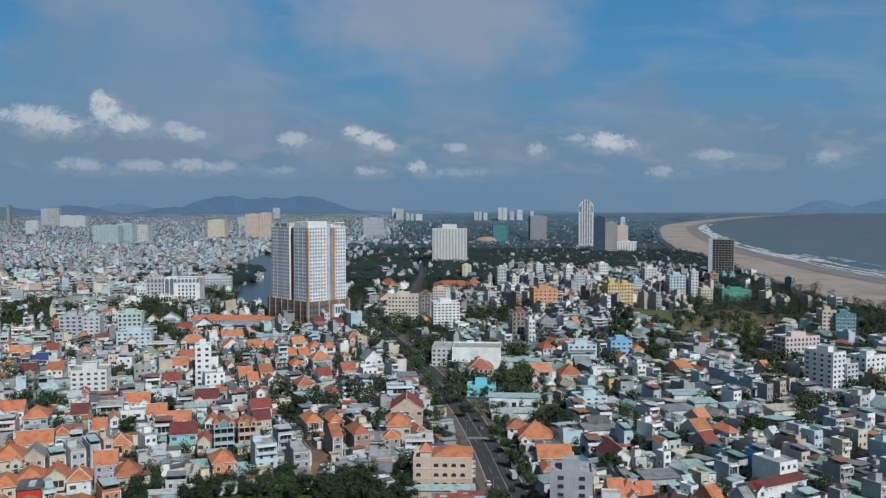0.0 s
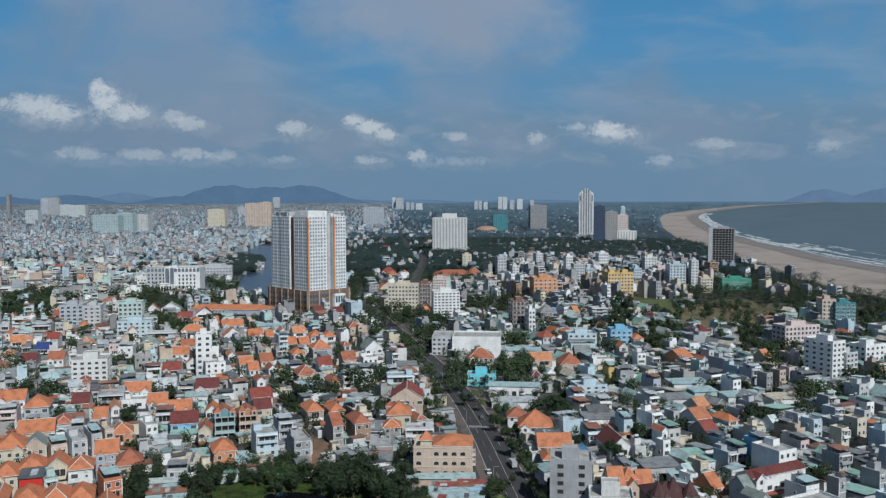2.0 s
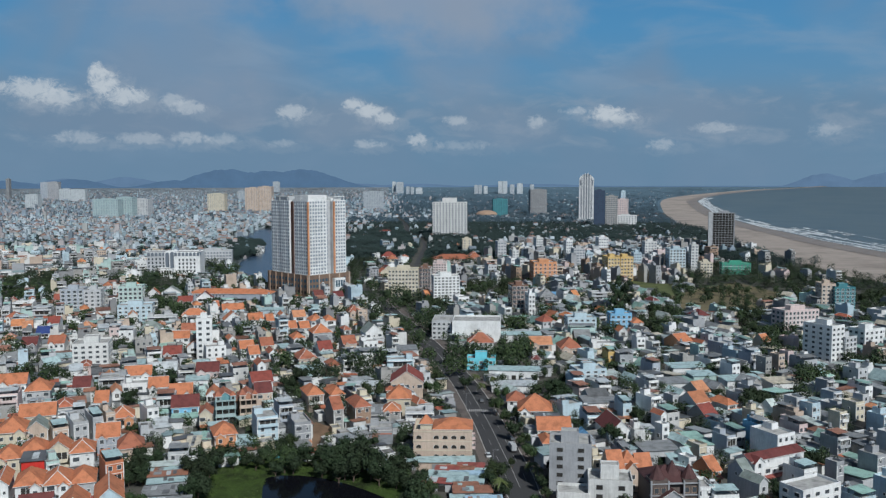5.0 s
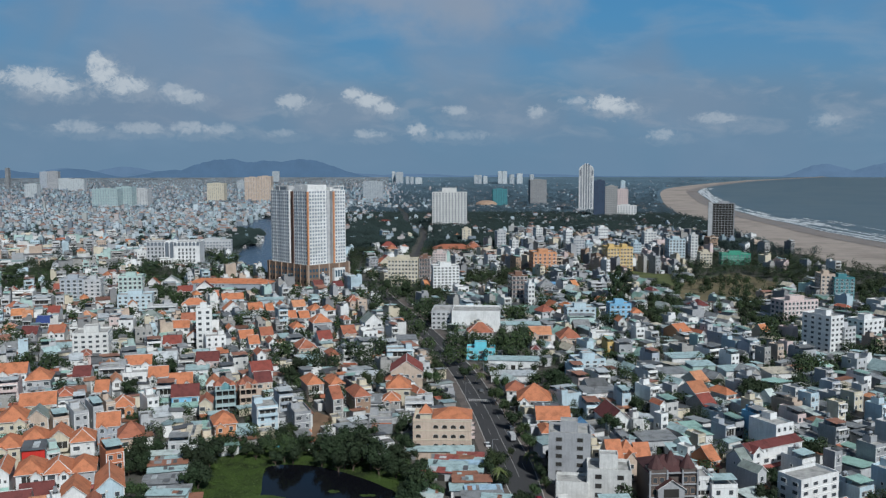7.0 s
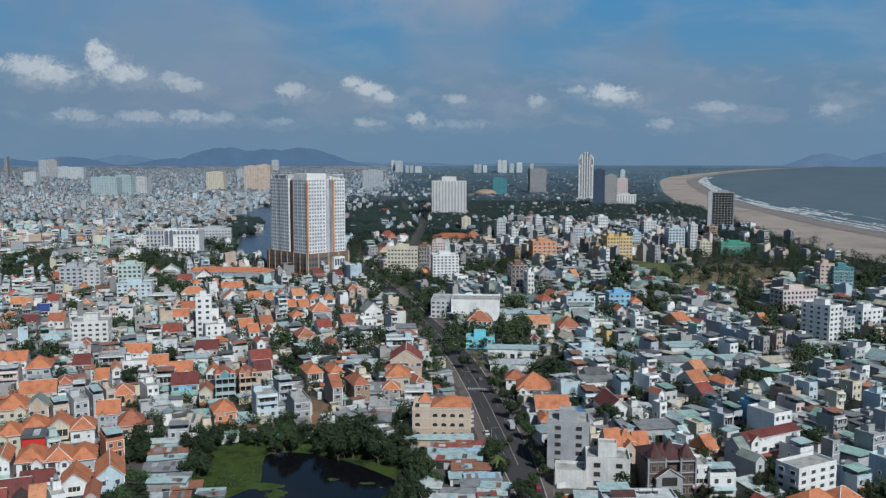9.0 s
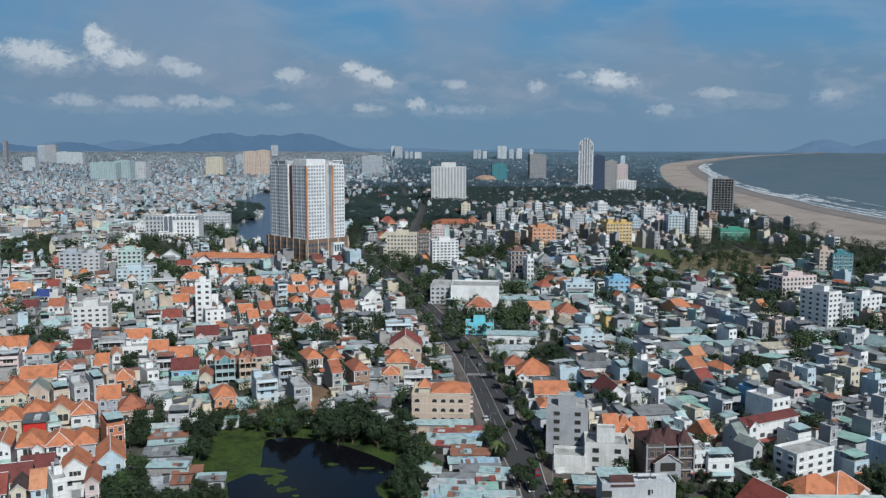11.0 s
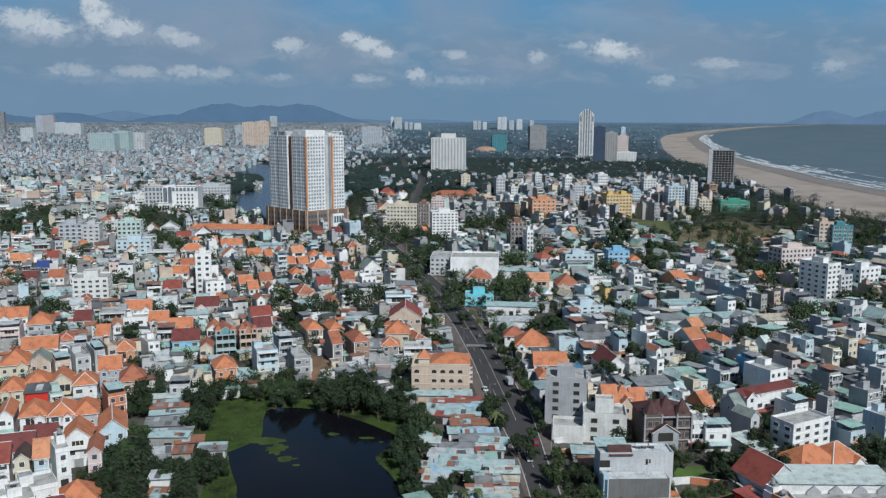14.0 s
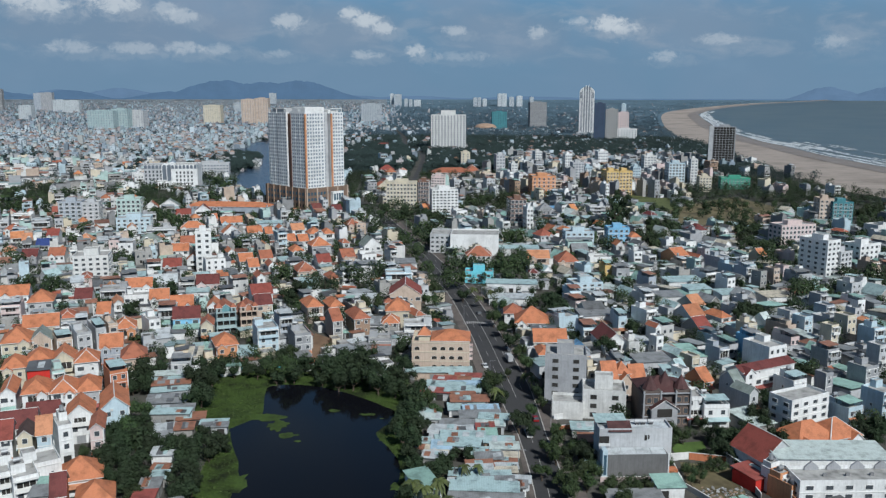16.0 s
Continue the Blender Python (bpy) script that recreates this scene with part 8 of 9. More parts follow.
def ornate_villa(x, y, rot):
    ob = thing("villa", pose(x, y, 0, 0, 0, rot), "beige villa with a cluster of steep orange roofs", "house", "houses of the town")

    def wing(x0, x1, y0, y1, h, kind, along="y"):
        g, r = Geo(), Geo()
        if kind == "gable":
            k = (x1 - x0 if along == "y" else y1 - y0) * 0.55
            g.barn(x0, x1, y0, y1, 0, h, k, "w_beige", along)
            r.gable(x0, x1, y0, y1, h + 0.12, k, 0.4, "t_orange", along)
        else:
            g.box(x0, x1, y0, y1, 0, h, "w_beige")
            r.hip(x0, x1, y0, y1, h + 0.05, min(x1 - x0, y1 - y0) * 0.75, 0.4, "t_orange", "trim", 0.0)
        p = part("wing", g, ob)
        part("wing_roof", r, p)
        for z in (1.0, 4.4):
            o = part("window", None, ob, mesh=WIN_MESH["std"])
            o.matrix_local = pose((x0 + x1) / 2, y0, z, 0, 0, 0)
    wing(-7, -2, 0, 9, 8, "gable", "x")
    wing(-2, 3, 1.5, 8, 9, "pyr")
    wing(-1.5, 3, -1.5, 2, 7.5, "gable")
    wing(3, 8, 0.5, 8, 7.5, "gable", "x")
    wing(4, 7.5, -2.5, 0.8, 5, "gable")
    TAKEN.append((x, y + 4, 8, 5, radians(rot) + math.pi / 2))


def grey_house(x, y, rot):
    """Pale grey house with a blank wall to the yard, a low annex with a raw plaster front, sheet roofs."""
    ob = thing("house", pose(x, y, 0, 0, 0, rot), "pale grey house with a blank wall and a dark plastered annex", "house", "houses of the town")

    def piece(name, x0, x1, y0, y1, z0, z1, mat, parent=None, label=""):
        g = Geo()
        g.box(x0, x1, y0, y1, z0, z1, mat)
        return part(name, g, parent or ob, label)
    g = Geo()
    g.tub(-10.2, 10.4, 0, 7.0, 0, 13.0, 0.25, 0.6, "w_lgrey", "m_white")
    body = part("wall", g, ob)
    g = Geo()
    g.shed(-7.6, -1.2, -0.3, 2.6, 12.3, 2.0, 0.15, "t_darkmaroon")
    part("maroon_roof", g, ob, "sloping maroon sheet roof")
    g = Geo()
    g.shed(-10.2, -1.8, 4.2, 8.4, 13.4, 0.8, 0.3, "m_cyan")
    part("cyan_roof", g, ob, "pale cyan sheet roof")
    piece("porch_opening", -10.2, -7.4, -0.06, 0.05, 8.6, 10.8, "void", body)
    piece("balcony_rail", -10.4, -7.2, -0.5, -0.4, 8.0, 8.9, "w_white", body)
    piece("wall_mark", 2.6, 3.3, -0.05, 0.03, 9.4, 11.0, "void", body)
    piece("wall_mark", 3.6, 4.0, -0.05, 0.03, 9.8, 11.0, "void", body)
    for cx in (1.5, 3.2, 5.4):
        tk, st = tank_geo(cx, 4.4, 12.5, True)
        o = part("water_tank", tk, ob)
        part("stand", st, o)
    g = Geo()
    g.tub(-8.6, 8.2, -4.2, -0.02, 0, 7.1, 0.15, 0.3, "w_rawplaster", "slab")
    annex = part("annex", g, ob, "low annex with a raw dark plaster front")
    for i in range(4):
        g = Geo()
        g.shed(-8.4 + i * 4.1, -4.4 + i * 4.1, -3.9, -0.3, 6.95, 0.6, 0.0, "m_white")
        part("roof_sheet", g, annex)
    piece("stair_wall", -10.0, -8.62, -4.2, -1.0, 0, 8.2, "w_sky", ob, "narrow pale blue stair wall")
    piece("stair_window", -9.7, -8.9, -4.26, -4.15, 1.2, 7.0, "glassblue")
    piece("side_pillar", 8.25, 8.6, -4.4, -3.9, 0, 7.4, "w_white")
    piece("brick_store", 8.7, 11.2, -4.0, -1.8, 0, 2.4, "w_terracotta", ob, "small orange brick store")
    a = radians(rot)
    TAKEN.append((x, y + 2, 13, 11, a + math.pi / 2))


def ornate_house(x, y, rot, w, wall, trim, roof, label):
    """A rich narrow town house: columned verandas on every floor, gables and a corner turret."""
    ob = thing("town_house", pose(x, y, 0, 0, 0, rot), label, "house", "houses of the town")
    d, fl, n = 12.0, 3.5, 3
    h = fl * n
    g = Geo()
    g.box(-w / 2, w / 2, 0, d, 0, h, "w_" + wall)
    body = part("wall", g, ob)
    for i in range(n):
        z = i * fl
        g = Geo()
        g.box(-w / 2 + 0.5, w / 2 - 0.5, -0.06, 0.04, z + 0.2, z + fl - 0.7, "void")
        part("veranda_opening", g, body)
        g = Geo()
        g.box(-w / 2 - 0.2, w / 2 + 0.2, -1.5, 0.1, z + fl - 0.32, z + fl, "w_" + trim)
        part("cornice", g, ob)
        if i:
            g = Geo()
            g.tub(-w / 2, w / 2, -1.4, 0.02, z - 0.05, z + 0.9, 0.1, 0.8, "w_" + trim, "slab")
            part("balcony", g, ob)
        for j in range(4):
            g = Geo()
            g.tube(-w / 2 + 0.3 + (w - 0.6) * j / 3, -1.2, z + (0.9 if i else 0.0), z + fl - 0.33, 0.17, 0.15, "w_" + trim, 8)
            part("column", g, ob)
    g, r = Geo(), Geo()
    g.barn(-w / 2, w / 2, 0.6, d, h, h + 0.2, w * 0.36, "w_" + wall)
    part("gable", g, ob)
    r.gable(-w / 2, w / 2, 0.6, d, h + 0.34, w * 0.36, 0.4, roof)
    part("roof", r, ob, "steep tile roof")
    for sx, cw in ((-1, 2.6), (1, 2.2)):
        cx = sx * (w / 2 - cw / 2)
        g = Geo()
        g.box(cx - cw / 2, cx + cw / 2, -1.3, 1.6, h + 0.01, h + 2.1, "w_" + trim)
        t = part("turret", g, ob)
        g = Geo()
        g.hip(cx - cw / 2, cx + cw / 2, -1.3, 1.6, h + 2.15, 2.4 if sx < 0 else 1.6, 0.3, roof, "trim", 0.0)
        part("turret_roof", g, t)
        g = Geo()
        g.box(cx - 0.5, cx + 0.5, -1.36, -1.25, h + 0.4, h + 1.6, "void")
        part("turret_window", g, t)
    for i in range(n):
        for cy in (3.5, 7.5):
            o = part("window", None, ob, mesh=WIN_MESH["std"])
            o.matrix_local = pose(w / 2, cy, i * fl + 1.0, 0, 0, 90)
    a = radians(rot)
    TAKEN.append((x - math.sin(a) * d / 2, y + math.cos(a) * d / 2, d / 2, w / 2, a))


grey_house(54.2, 223.7, 2)
ornate_house(-95.8, 362.0, 18, 8.6, "teal_paint", "aquagrey", "t_brick", "turquoise ornate town house with columned verandas and turrets")
ornate_house(-86.2, 364.0, 18, 7.6, "terracotta_pale", "beige", "t_brick", "terracotta ornate town house with columned verandas and turrets")
castle(71.2, 256, 4)
ornate_villa(63, 281, 6)


# ---- along the avenue ----
def car(x, y, rot, mat, label, length=4.4, high=1.5, van=False):
    ob = thing("van" if van else "car", pose(x, y, 0.08, 0, 0, rot), label, "vehicle", "vehicles on the avenue")
    w, l = 0.9, length / 2
    g = Geo()
    p = [(-w, -l, 0.35), (w, -l, 0.35), (w, l, 0.35), (-w, l, 0.35), (-w, -l, 0.85), (w, -l, 0.85), (w, l, 0.8), (-w, l, 0.8)]
    g.solid(p, [(4, 5, 6, 7), (0, 1, 5, 4), (1, 2, 6, 5), (2, 3, 7, 6), (3, 0, 4, 7), (3, 2, 1, 0)], mat)
    part("body", g, ob)
    g = Geo()
    a, b = (-l * 0.95, l * 0.55) if van else (-l * 0.75, l * 0.35)
    k = 0.12 if van else 0.3
    p = [(-w * 0.95, a, 0.84), (w * 0.95, a, 0.84), (w * 0.95, b, 0.84), (-w * 0.95, b, 0.84), (-w * 0.8, a + k, high), (w * 0.8, a + k, high), (w * 0.8, b - k * 1.4, high), (-w * 0.8, b - k * 1.4, high)]
    g.mixed(p, [((4, 5, 6, 7), mat), ((0, 1, 5, 4), "glass"), ((1, 2, 6, 5), "glass"), ((2, 3, 7, 6), "glass"), ((3, 0, 4, 7), "glass")])
    part("cabin", g, ob)
    for sx in (-1, 1):
        for sy in (-0.62, 0.62):
            g = Geo()
            n = 10
            ring = [(0.32 * math.cos(6.283 * i / n), 0.32 * math.sin(6.283 * i / n)) for i in range(n)]
            x0, x1 = sorted((sx * w * 0.78, sx * w * 1.02))
            g.solid([(x0, sy * l + u, 0.32 + v) for u, v in ring] + [(x1, sy * l + u, 0.32 + v) for u, v in ring], [(i, (i + 1) % n, n + (i + 1) % n, n + i) for i in range(n)] + [tuple(range(n)), tuple(range(n, 2 * n))], "rail")
            part("wheel", g, ob)
    return ob


def truck(x, y, rot):
    ob = thing("truck", pose(x, y, 0.08, 0, 0, rot), "grey box truck parked at the kerb", "vehicle", "vehicles on the avenue")
    for nm, y0, y1, z0, z1, m in (("cargo_box", -3.6, 1.6, 0.9, 3.0, "w_lgrey"), ("cab", 1.7, 3.4, 0.6, 2.4, "w_white"), ("chassis", -3.6, 3.4, 0.5, 0.92, "rail")):
        g = Geo()
        g.box(-1.0, 1.0, y0, y1, z0, z1, m)
        part(nm, g, ob)
    for sx in (-0.95, 0.75):
        for sy in (-2.6, 2.4):
            g = Geo()
            n = 10
            ring = [(0.45 * math.cos(6.283 * i / n), 0.45 * math.sin(6.283 * i / n)) for i in range(n)]
            g.solid([(sx, sy + u, 0.45 + v) for u, v in ring] + [(sx + 0.2, sy + u, 0.45 + v) for u, v in ring], [(i, (i + 1) % n, n + (i + 1) % n, n + i) for i in range(n)] + [tuple(range(n)), tuple(range(n, 2 * n))], "rail")
            part("wheel", g, ob)


def street_lamp(x, y, rot):
    ob = thing("street_lamp", pose(x, y, 0.18, 0, 0, rot), "tall grey steel street lamp beside the avenue", "street lamp", "street lamps along the avenue")
    g = Geo()
    g.tube(0, 0, 0, 9, 0.08, 0.045, "w_grey", 7)
    part("pole", g, ob)
    g = Geo()
    g.box(-0.03, 0.03, -1.6, 0.05, 8.92, 8.98, "w_grey")
    arm = part("arm", g, ob)
    g = Geo()
    g.box(-0.1, 0.1, -2.0, -1.5, 8.88, 8.97, "w_lgrey")
    part("lamp_head", g, arm)


M["paintwhite"] = glass("white_car_paint", (0.62, 0.63, 0.64), 0.25)
M["paintgrey"] = glass("grey_car_paint", (0.12, 0.125, 0.13), 0.25)
M["paintred"] = glass("red_car_paint", (0.25, 0.02, 0.02), 0.25)
car(27.0, 249.5, 4, "paintwhite", "white minibus driving along the avenue", 5.2, 2.2, True)
car(16.6, 317.0, 8, "paintwhite", "white car parked beside the avenue")
truck(26.6, 324.5, 7)
car(27.5, 338, 7, "paintgrey", "dark grey car parked beside the avenue")
car(5.5, 478, 14, "paintwhite", "white car driving along the avenue")
car(17.5, 398, 10, "paintgrey", "dark car driving along the avenue")
car(-9.5, 560, 13, "paintgrey", "dark car driving far along the avenue")
car(30.4, 262, 4, "paintred", "red car parked beside the avenue")
lamp_side = 1
for i in range(8, len(road) - 20, 6):
    d = (road[i + 1] - road[i]).normalized()
    p = road[i] + Vector((d.y, -d.x)) * 7.6 * lamp_side
    street_lamp(p.x, p.y, math.degrees(math.atan2(d.y, d.x)) + (0 if lamp_side < 0 else 180))
    lamp_side = -lamp_side


# ---- yards in the near quarter ----
def garden_wall(ax, ay, bx, by, high, mat, label):
    """A free-standing wall with a coping, from a to b."""
    ln = math.hypot(bx - ax, by - ay)
    ob = thing("garden_wall", pose(ax, ay, 0, 0, 0, math.degrees(math.atan2(by - ay, bx - ax))), label, "wall", "garden walls")
    g = Geo()
    g.box(0, ln, -0.1, 0.1, 0, high, mat)
    part("wall", g, ob)
    g = Geo()
    g.box(-0.08, ln + 0.08, -0.16, 0.16, high, high + 0.12, "trim")
    part("coping", g, ob)


garden_wall(66.5, 231, 72, 232, 2.2, "w_white", "white plastered wall round a yard")
garden_wall(72.2, 232, 83, 229, 2.2, "w_terracotta", "reddish brick wall round a yard")
garden_wall(66.2, 230.5, 65.5, 214, 1.6, "w_lgrey", "pale grey wall round a yard")
garden_wall(65.6, 213.5, 70, 205, 1.6, "w_lgrey", "pale grey wall round a yard")
garden_wall(83.5, 229, 84, 207, 1.8, "w_cement", "bare cement wall round a yard")
garden_wall(43.5, 217.2, 66, 217.8, 1.5, "w_pink", "low pale pink wall in front of a hedge")
garden_wall(36.5, 262.5, 50, 266, 1.8, "w_white", "white wall beside the avenue pavement")
garden_wall(37, 254, 49, 257.5, 1.4, "w_terracotta", "orange brick garden wall")
garden_wall(-58, 316, -78, 312, 1.6, "w_teal", "green netting fence at the pond")


def rubble():
    rng = random.Random(71)
    g = Geo()
    for k in range(110):
        x, y = rng.uniform(70, 82), rng.uniform(205, 214)
        s = rng.uniform(0.15, 0.55)
        m = pose(x, y, 0.15, rng.uniform(-20, 20), rng.uniform(-20, 20), rng.uniform(0, 180))
        q = Geo()
        q.box(-s, s, -s * 0.6, s * 0.6, 0, s * 0.5, rng.choice(("w_cement", "w_dgrey", "w_tan", "w_lgrey")))
        g.add(q, m)
    tagged(new("rubble", g.mesh("rubble")), "scattered rubble and boards in the yard", "rubble", kind="stuff")


rubble()


def roof_vents():
    """Four grey gable turrets and machines on the white row building."""
    for i, (x, y) in enumerate(((98, 210.2), (104, 210.4), (110.5, 210.7), (117, 210.9))):
        ob = thing("roof_gable", pose(x, y, 7.1, 0, 0, 2), "grey plastered gable on the flat roof", "roof gable", "gables on the row roof")
        g = Geo()
        g.barn(-1.9, 1.9, -0.3, 0.3, 0, 0.9, 1.6, "w_grey")
        part("gable_wall", g, ob)
        ob = thing("air_conditioner", pose(x + 1.8, y - 4.2, 7.1, 0, 0, 2), "outdoor air conditioner on the flat roof", "air conditioner", "machines on the row roof")
        g = Geo()
        g.box(-0.5, 0.5, -0.25, 0.25, 0, 0.9, "w_dgrey")
        part("case", g, ob)


def dome():
    ob = thing("domed_hall", pose(128, 2560, 0), "pale round hall with a low golden dome", "building", "large buildings")
    g = Geo()
    g.tube(0, 0, 0, 8, 30, 30, "w_white", 28)
    part("drum", g, ob)
    g = Geo()
    n, rings = 28, 6
    vs = [(33 * math.cos(1.5708 * k / rings) * math.cos(6.2832 * i / n), 33 * math.cos(1.5708 * k / rings) * math.sin(6.2832 * i / n), 8 + 13 * math.sin(1.5708 * k / rings)) for k in range(rings) for i in range(n)] + [(0, 0, 21)]
    fs = [(k * n + i, k * n + (i + 1) % n, (k + 1) * n + (i + 1) % n, (k + 1) * n + i) for k in range(rings - 1) for i in range(n)] + [((rings - 1) * n + i, (rings - 1) * n + (i + 1) % n, rings * n) for i in range(n)]
    g.solid(vs, fs, "w_tan")
    part("dome", g, ob)


dome()
roof_vents()


# ---- the town between ----
WOODS = [
    [(-469, 886), (-459, 939), (-437, 940), (-374, 803), (-386, 727)], [(-342, 940), (-275, 907), (-239, 787), (-250, 764), (-293, 803)], [(-276, 764), (-248, 756), (-218, 664), (-241, 679)],
    [(-370, 1452), (-338, 1467), (-313, 1440), (-286, 1330), (-281, 1235), (-284, 1152), (-299, 1143)],
    [(-240, 985), (-262, 1065), (-278, 1161), (-320, 1140), (-300, 1010), (-262, 965)],
    [(350, 1213), (301, 984), (443, 1214), (440, 1066), (441, 956), (443, 838), (330, 640), (321, 700), (357, 807), (308, 778), (304, 874), (240, 800), (245, 899), (295, 984)],
    [(-187, 1632), (-70, 1748), (-72, 1236), (-72, 1018), (-86, 896), (-99, 860)], [(-40, 770), (-9, 760), (7, 689), (4, 655), (-21, 658), (-30, 700)],
    [(-40, 1311), (106, 1314), (89, 1111), (51, 1020), (-40, 1019)], [(21, 847), (81, 857), (74, 785), (19, 768)], [(2, 530), (51, 538), (52, 471), (38, 462), (22, 494), (2, 484)],
    [(29, 424), (40, 430), (66, 451), (57, 379), (44, 364)], [(229, 589), (251, 589), (217, 507), (202, 516)], [(156, 669), (189, 691), (161, 577), (130, 555)], [(228, 655), (256, 670), (214, 555), (195, 555)],
]


def near_road(x, y, gap):
    if x < -175 or x > 60:
        return False
    v = Vector((x, y))
    return any((p - v).length_squared < gap * gap for p in road) or any((p - v).length_squared < gap * gap for p in road2[::2])


def right_of(line, y):
    """The line's x at that y."""
    for p, q in zip(line, line[1:]):
        if p.y <= y <= q.y:
            return p.x + (q.x - p.x) * (y - p.y) / max(1e-6, q.y - p.y)
    return line[-1].x


COURT = [(60, 252), (86, 252), (90, 200), (58, 200)]
VERGE = [(34, 262), (52, 262), (58, 200), (34, 196)]
OPEN = [POND, MARSH, LAKE, FIELD, DRY, LAWN, SOIL, YARD, COURT, VERGE] + WOODS


def greenness(x, y):
    """How wooded the town is at a place, 0 to 1."""
    if any(inside(x, y, w) for w in WOODS):
        return 0.97
    coast = right_of(inland, y)
    if x > coast - 12:
        return 1.0
    if y > 700 and x > coast - 60 - 0.08 * (y - 700):
        return 0.9
    if -170 < x < 190 and 960 < y < 1150 and x < 40:
        return 0.45
    if -345 < x < -150 and 880 < y < 1060:
        return 0.9
    if y > 1000 and -175 < x < 60 + 0.1 * (y - 1000) and y < 2400:
        return 0.93
    if x > 60 and 850 < y < 1450:
        return 0.62
    if x > 60 and 1450 <= y <= 1650:
        return 0.76
    if y > 1000 and x > -330 - 0.1 * (y - 1000) and x < 60 + 0.10 * (y - 1000) and y < 2600:
        return 0.72
    if y > 1650 and x > -200:
        return 0.78 if y < 2600 else 0.9
    if x < -200 and y > 1500:
        return 0.25
    if math.hypot(x, y) < 330:
        return 0.6
    k = 0.52 if noise.noise((x * 0.014, y * 0.014, 3.0)) > 0.05 else 0.33
    return k + (0.15 if x > 20 and y > 650 else 0.0)


def style(x, y, rng):
    """Kind, walls, roof and storeys that suit the quarter."""
    u = rng.random()
    left = x < 15 - 0.1 * max(0, y - 400)
    if -12 < x < 18 and y < 305:
        return "shed", rng.choice(("cement", "lgrey", "white")), rng.choice(("m_cyan", "m_cyan", "m_white", "m_rust", "m_green", "m_grey")), rng.choice((3.0, 3.6, 4.5))
    pale = ("white", "offwhite", "offwhite", "lgrey", "lgrey", "grey", "grey", "cement", "cement", "cream", "sky", "beige", "dgrey", "mint")
    if y < 560 and not left:
        pale = ("white", "white", "offwhite", "lgrey", "lgrey", "cement", "cream", "pink", "beige", "sky", "offwhite")
    tins = ("m_cyan", "m_white", "m_grey", "m_rust", "m_dark", "m_grey", "m_rust") if left else ("m_cyan", "m_cyan", "m_white", "m_grey", "m_mint", "m_green", "m_dark", "m_grey")
    if math.hypot(x, y) < 330:
        return "shed", rng.choice(("white", "lgrey", "cement")), rng.choice(tins), rng.choice((3.0, 3.6, 4.2))
    if left and y < 720:
        if u < 0.10:
            return rng.choice(("hip", "gable", "gablex", "hip", "gable")), rng.choice(("white", "white", "offwhite", "cream", "pink", "beige")), rng.choice(("t_orange", "t_lorange", "t_orange", "t_brick", "t_maroon")), rng.choice((5.6, 6.6, 7.2))
        if u < 0.5:
            return "shed", rng.choice(("white", "lgrey", "offwhite")), rng.choice(tins), rng.choice((3.6, 4.2, 6.4))
        return "flat", rng.choice(pale), "", rng.choice((3.6, 6.8, 6.8, 6.8, 10.2, 10.2))
    if not left and y < 800:
        if u < 0.05:
            return rng.choice(("hip", "gable", "gablex")), rng.choice(("white", "cream", "lgrey")), rng.choice(("t_orange", "t_brick", "t_maroon", "t_orange")), rng.choice((5.6, 6.6))
        if u < 0.68:
            return rng.choice(("shed", "shed", "gable")), rng.choice(("white", "lgrey", "cement", "grey")), rng.choice(tins + ("m_cream", "m_green")), rng.choice((3.6, 4.2, 5.4))
        return "flat", rng.choice(pale), "", rng.choice((3.6, 6.8, 6.8, 6.8, 10.2))
    if x > 40 and y > 850:
        return "flat", rng.choice(("offwhite", "lgrey", "grey", "grey", "cement", "cement", "cream", "beige", "dgrey", "white", "pink", "tan")), "", rng.choice((3.6, 6.8, 6.8, 10.2, 10.2, 13.6, 17))
    if u < 0.09:
        return rng.choice(("gable", "hip", "gablex")), rng.choice(("white", "offwhite", "cream")), rng.choice(("t_orange", "t_brick", "t_maroon", "t_lorange")), rng.choice((5.6, 6.6))
    if u < 0.50:
        return "shed", rng.choice(("white", "lgrey")), rng.choice(tins), rng.choice((4.2, 6.0))
    return "flat", rng.choice(pale), "", rng.choice((3.6, 6.8, 6.8, 10.2, 10.2, 13.6))


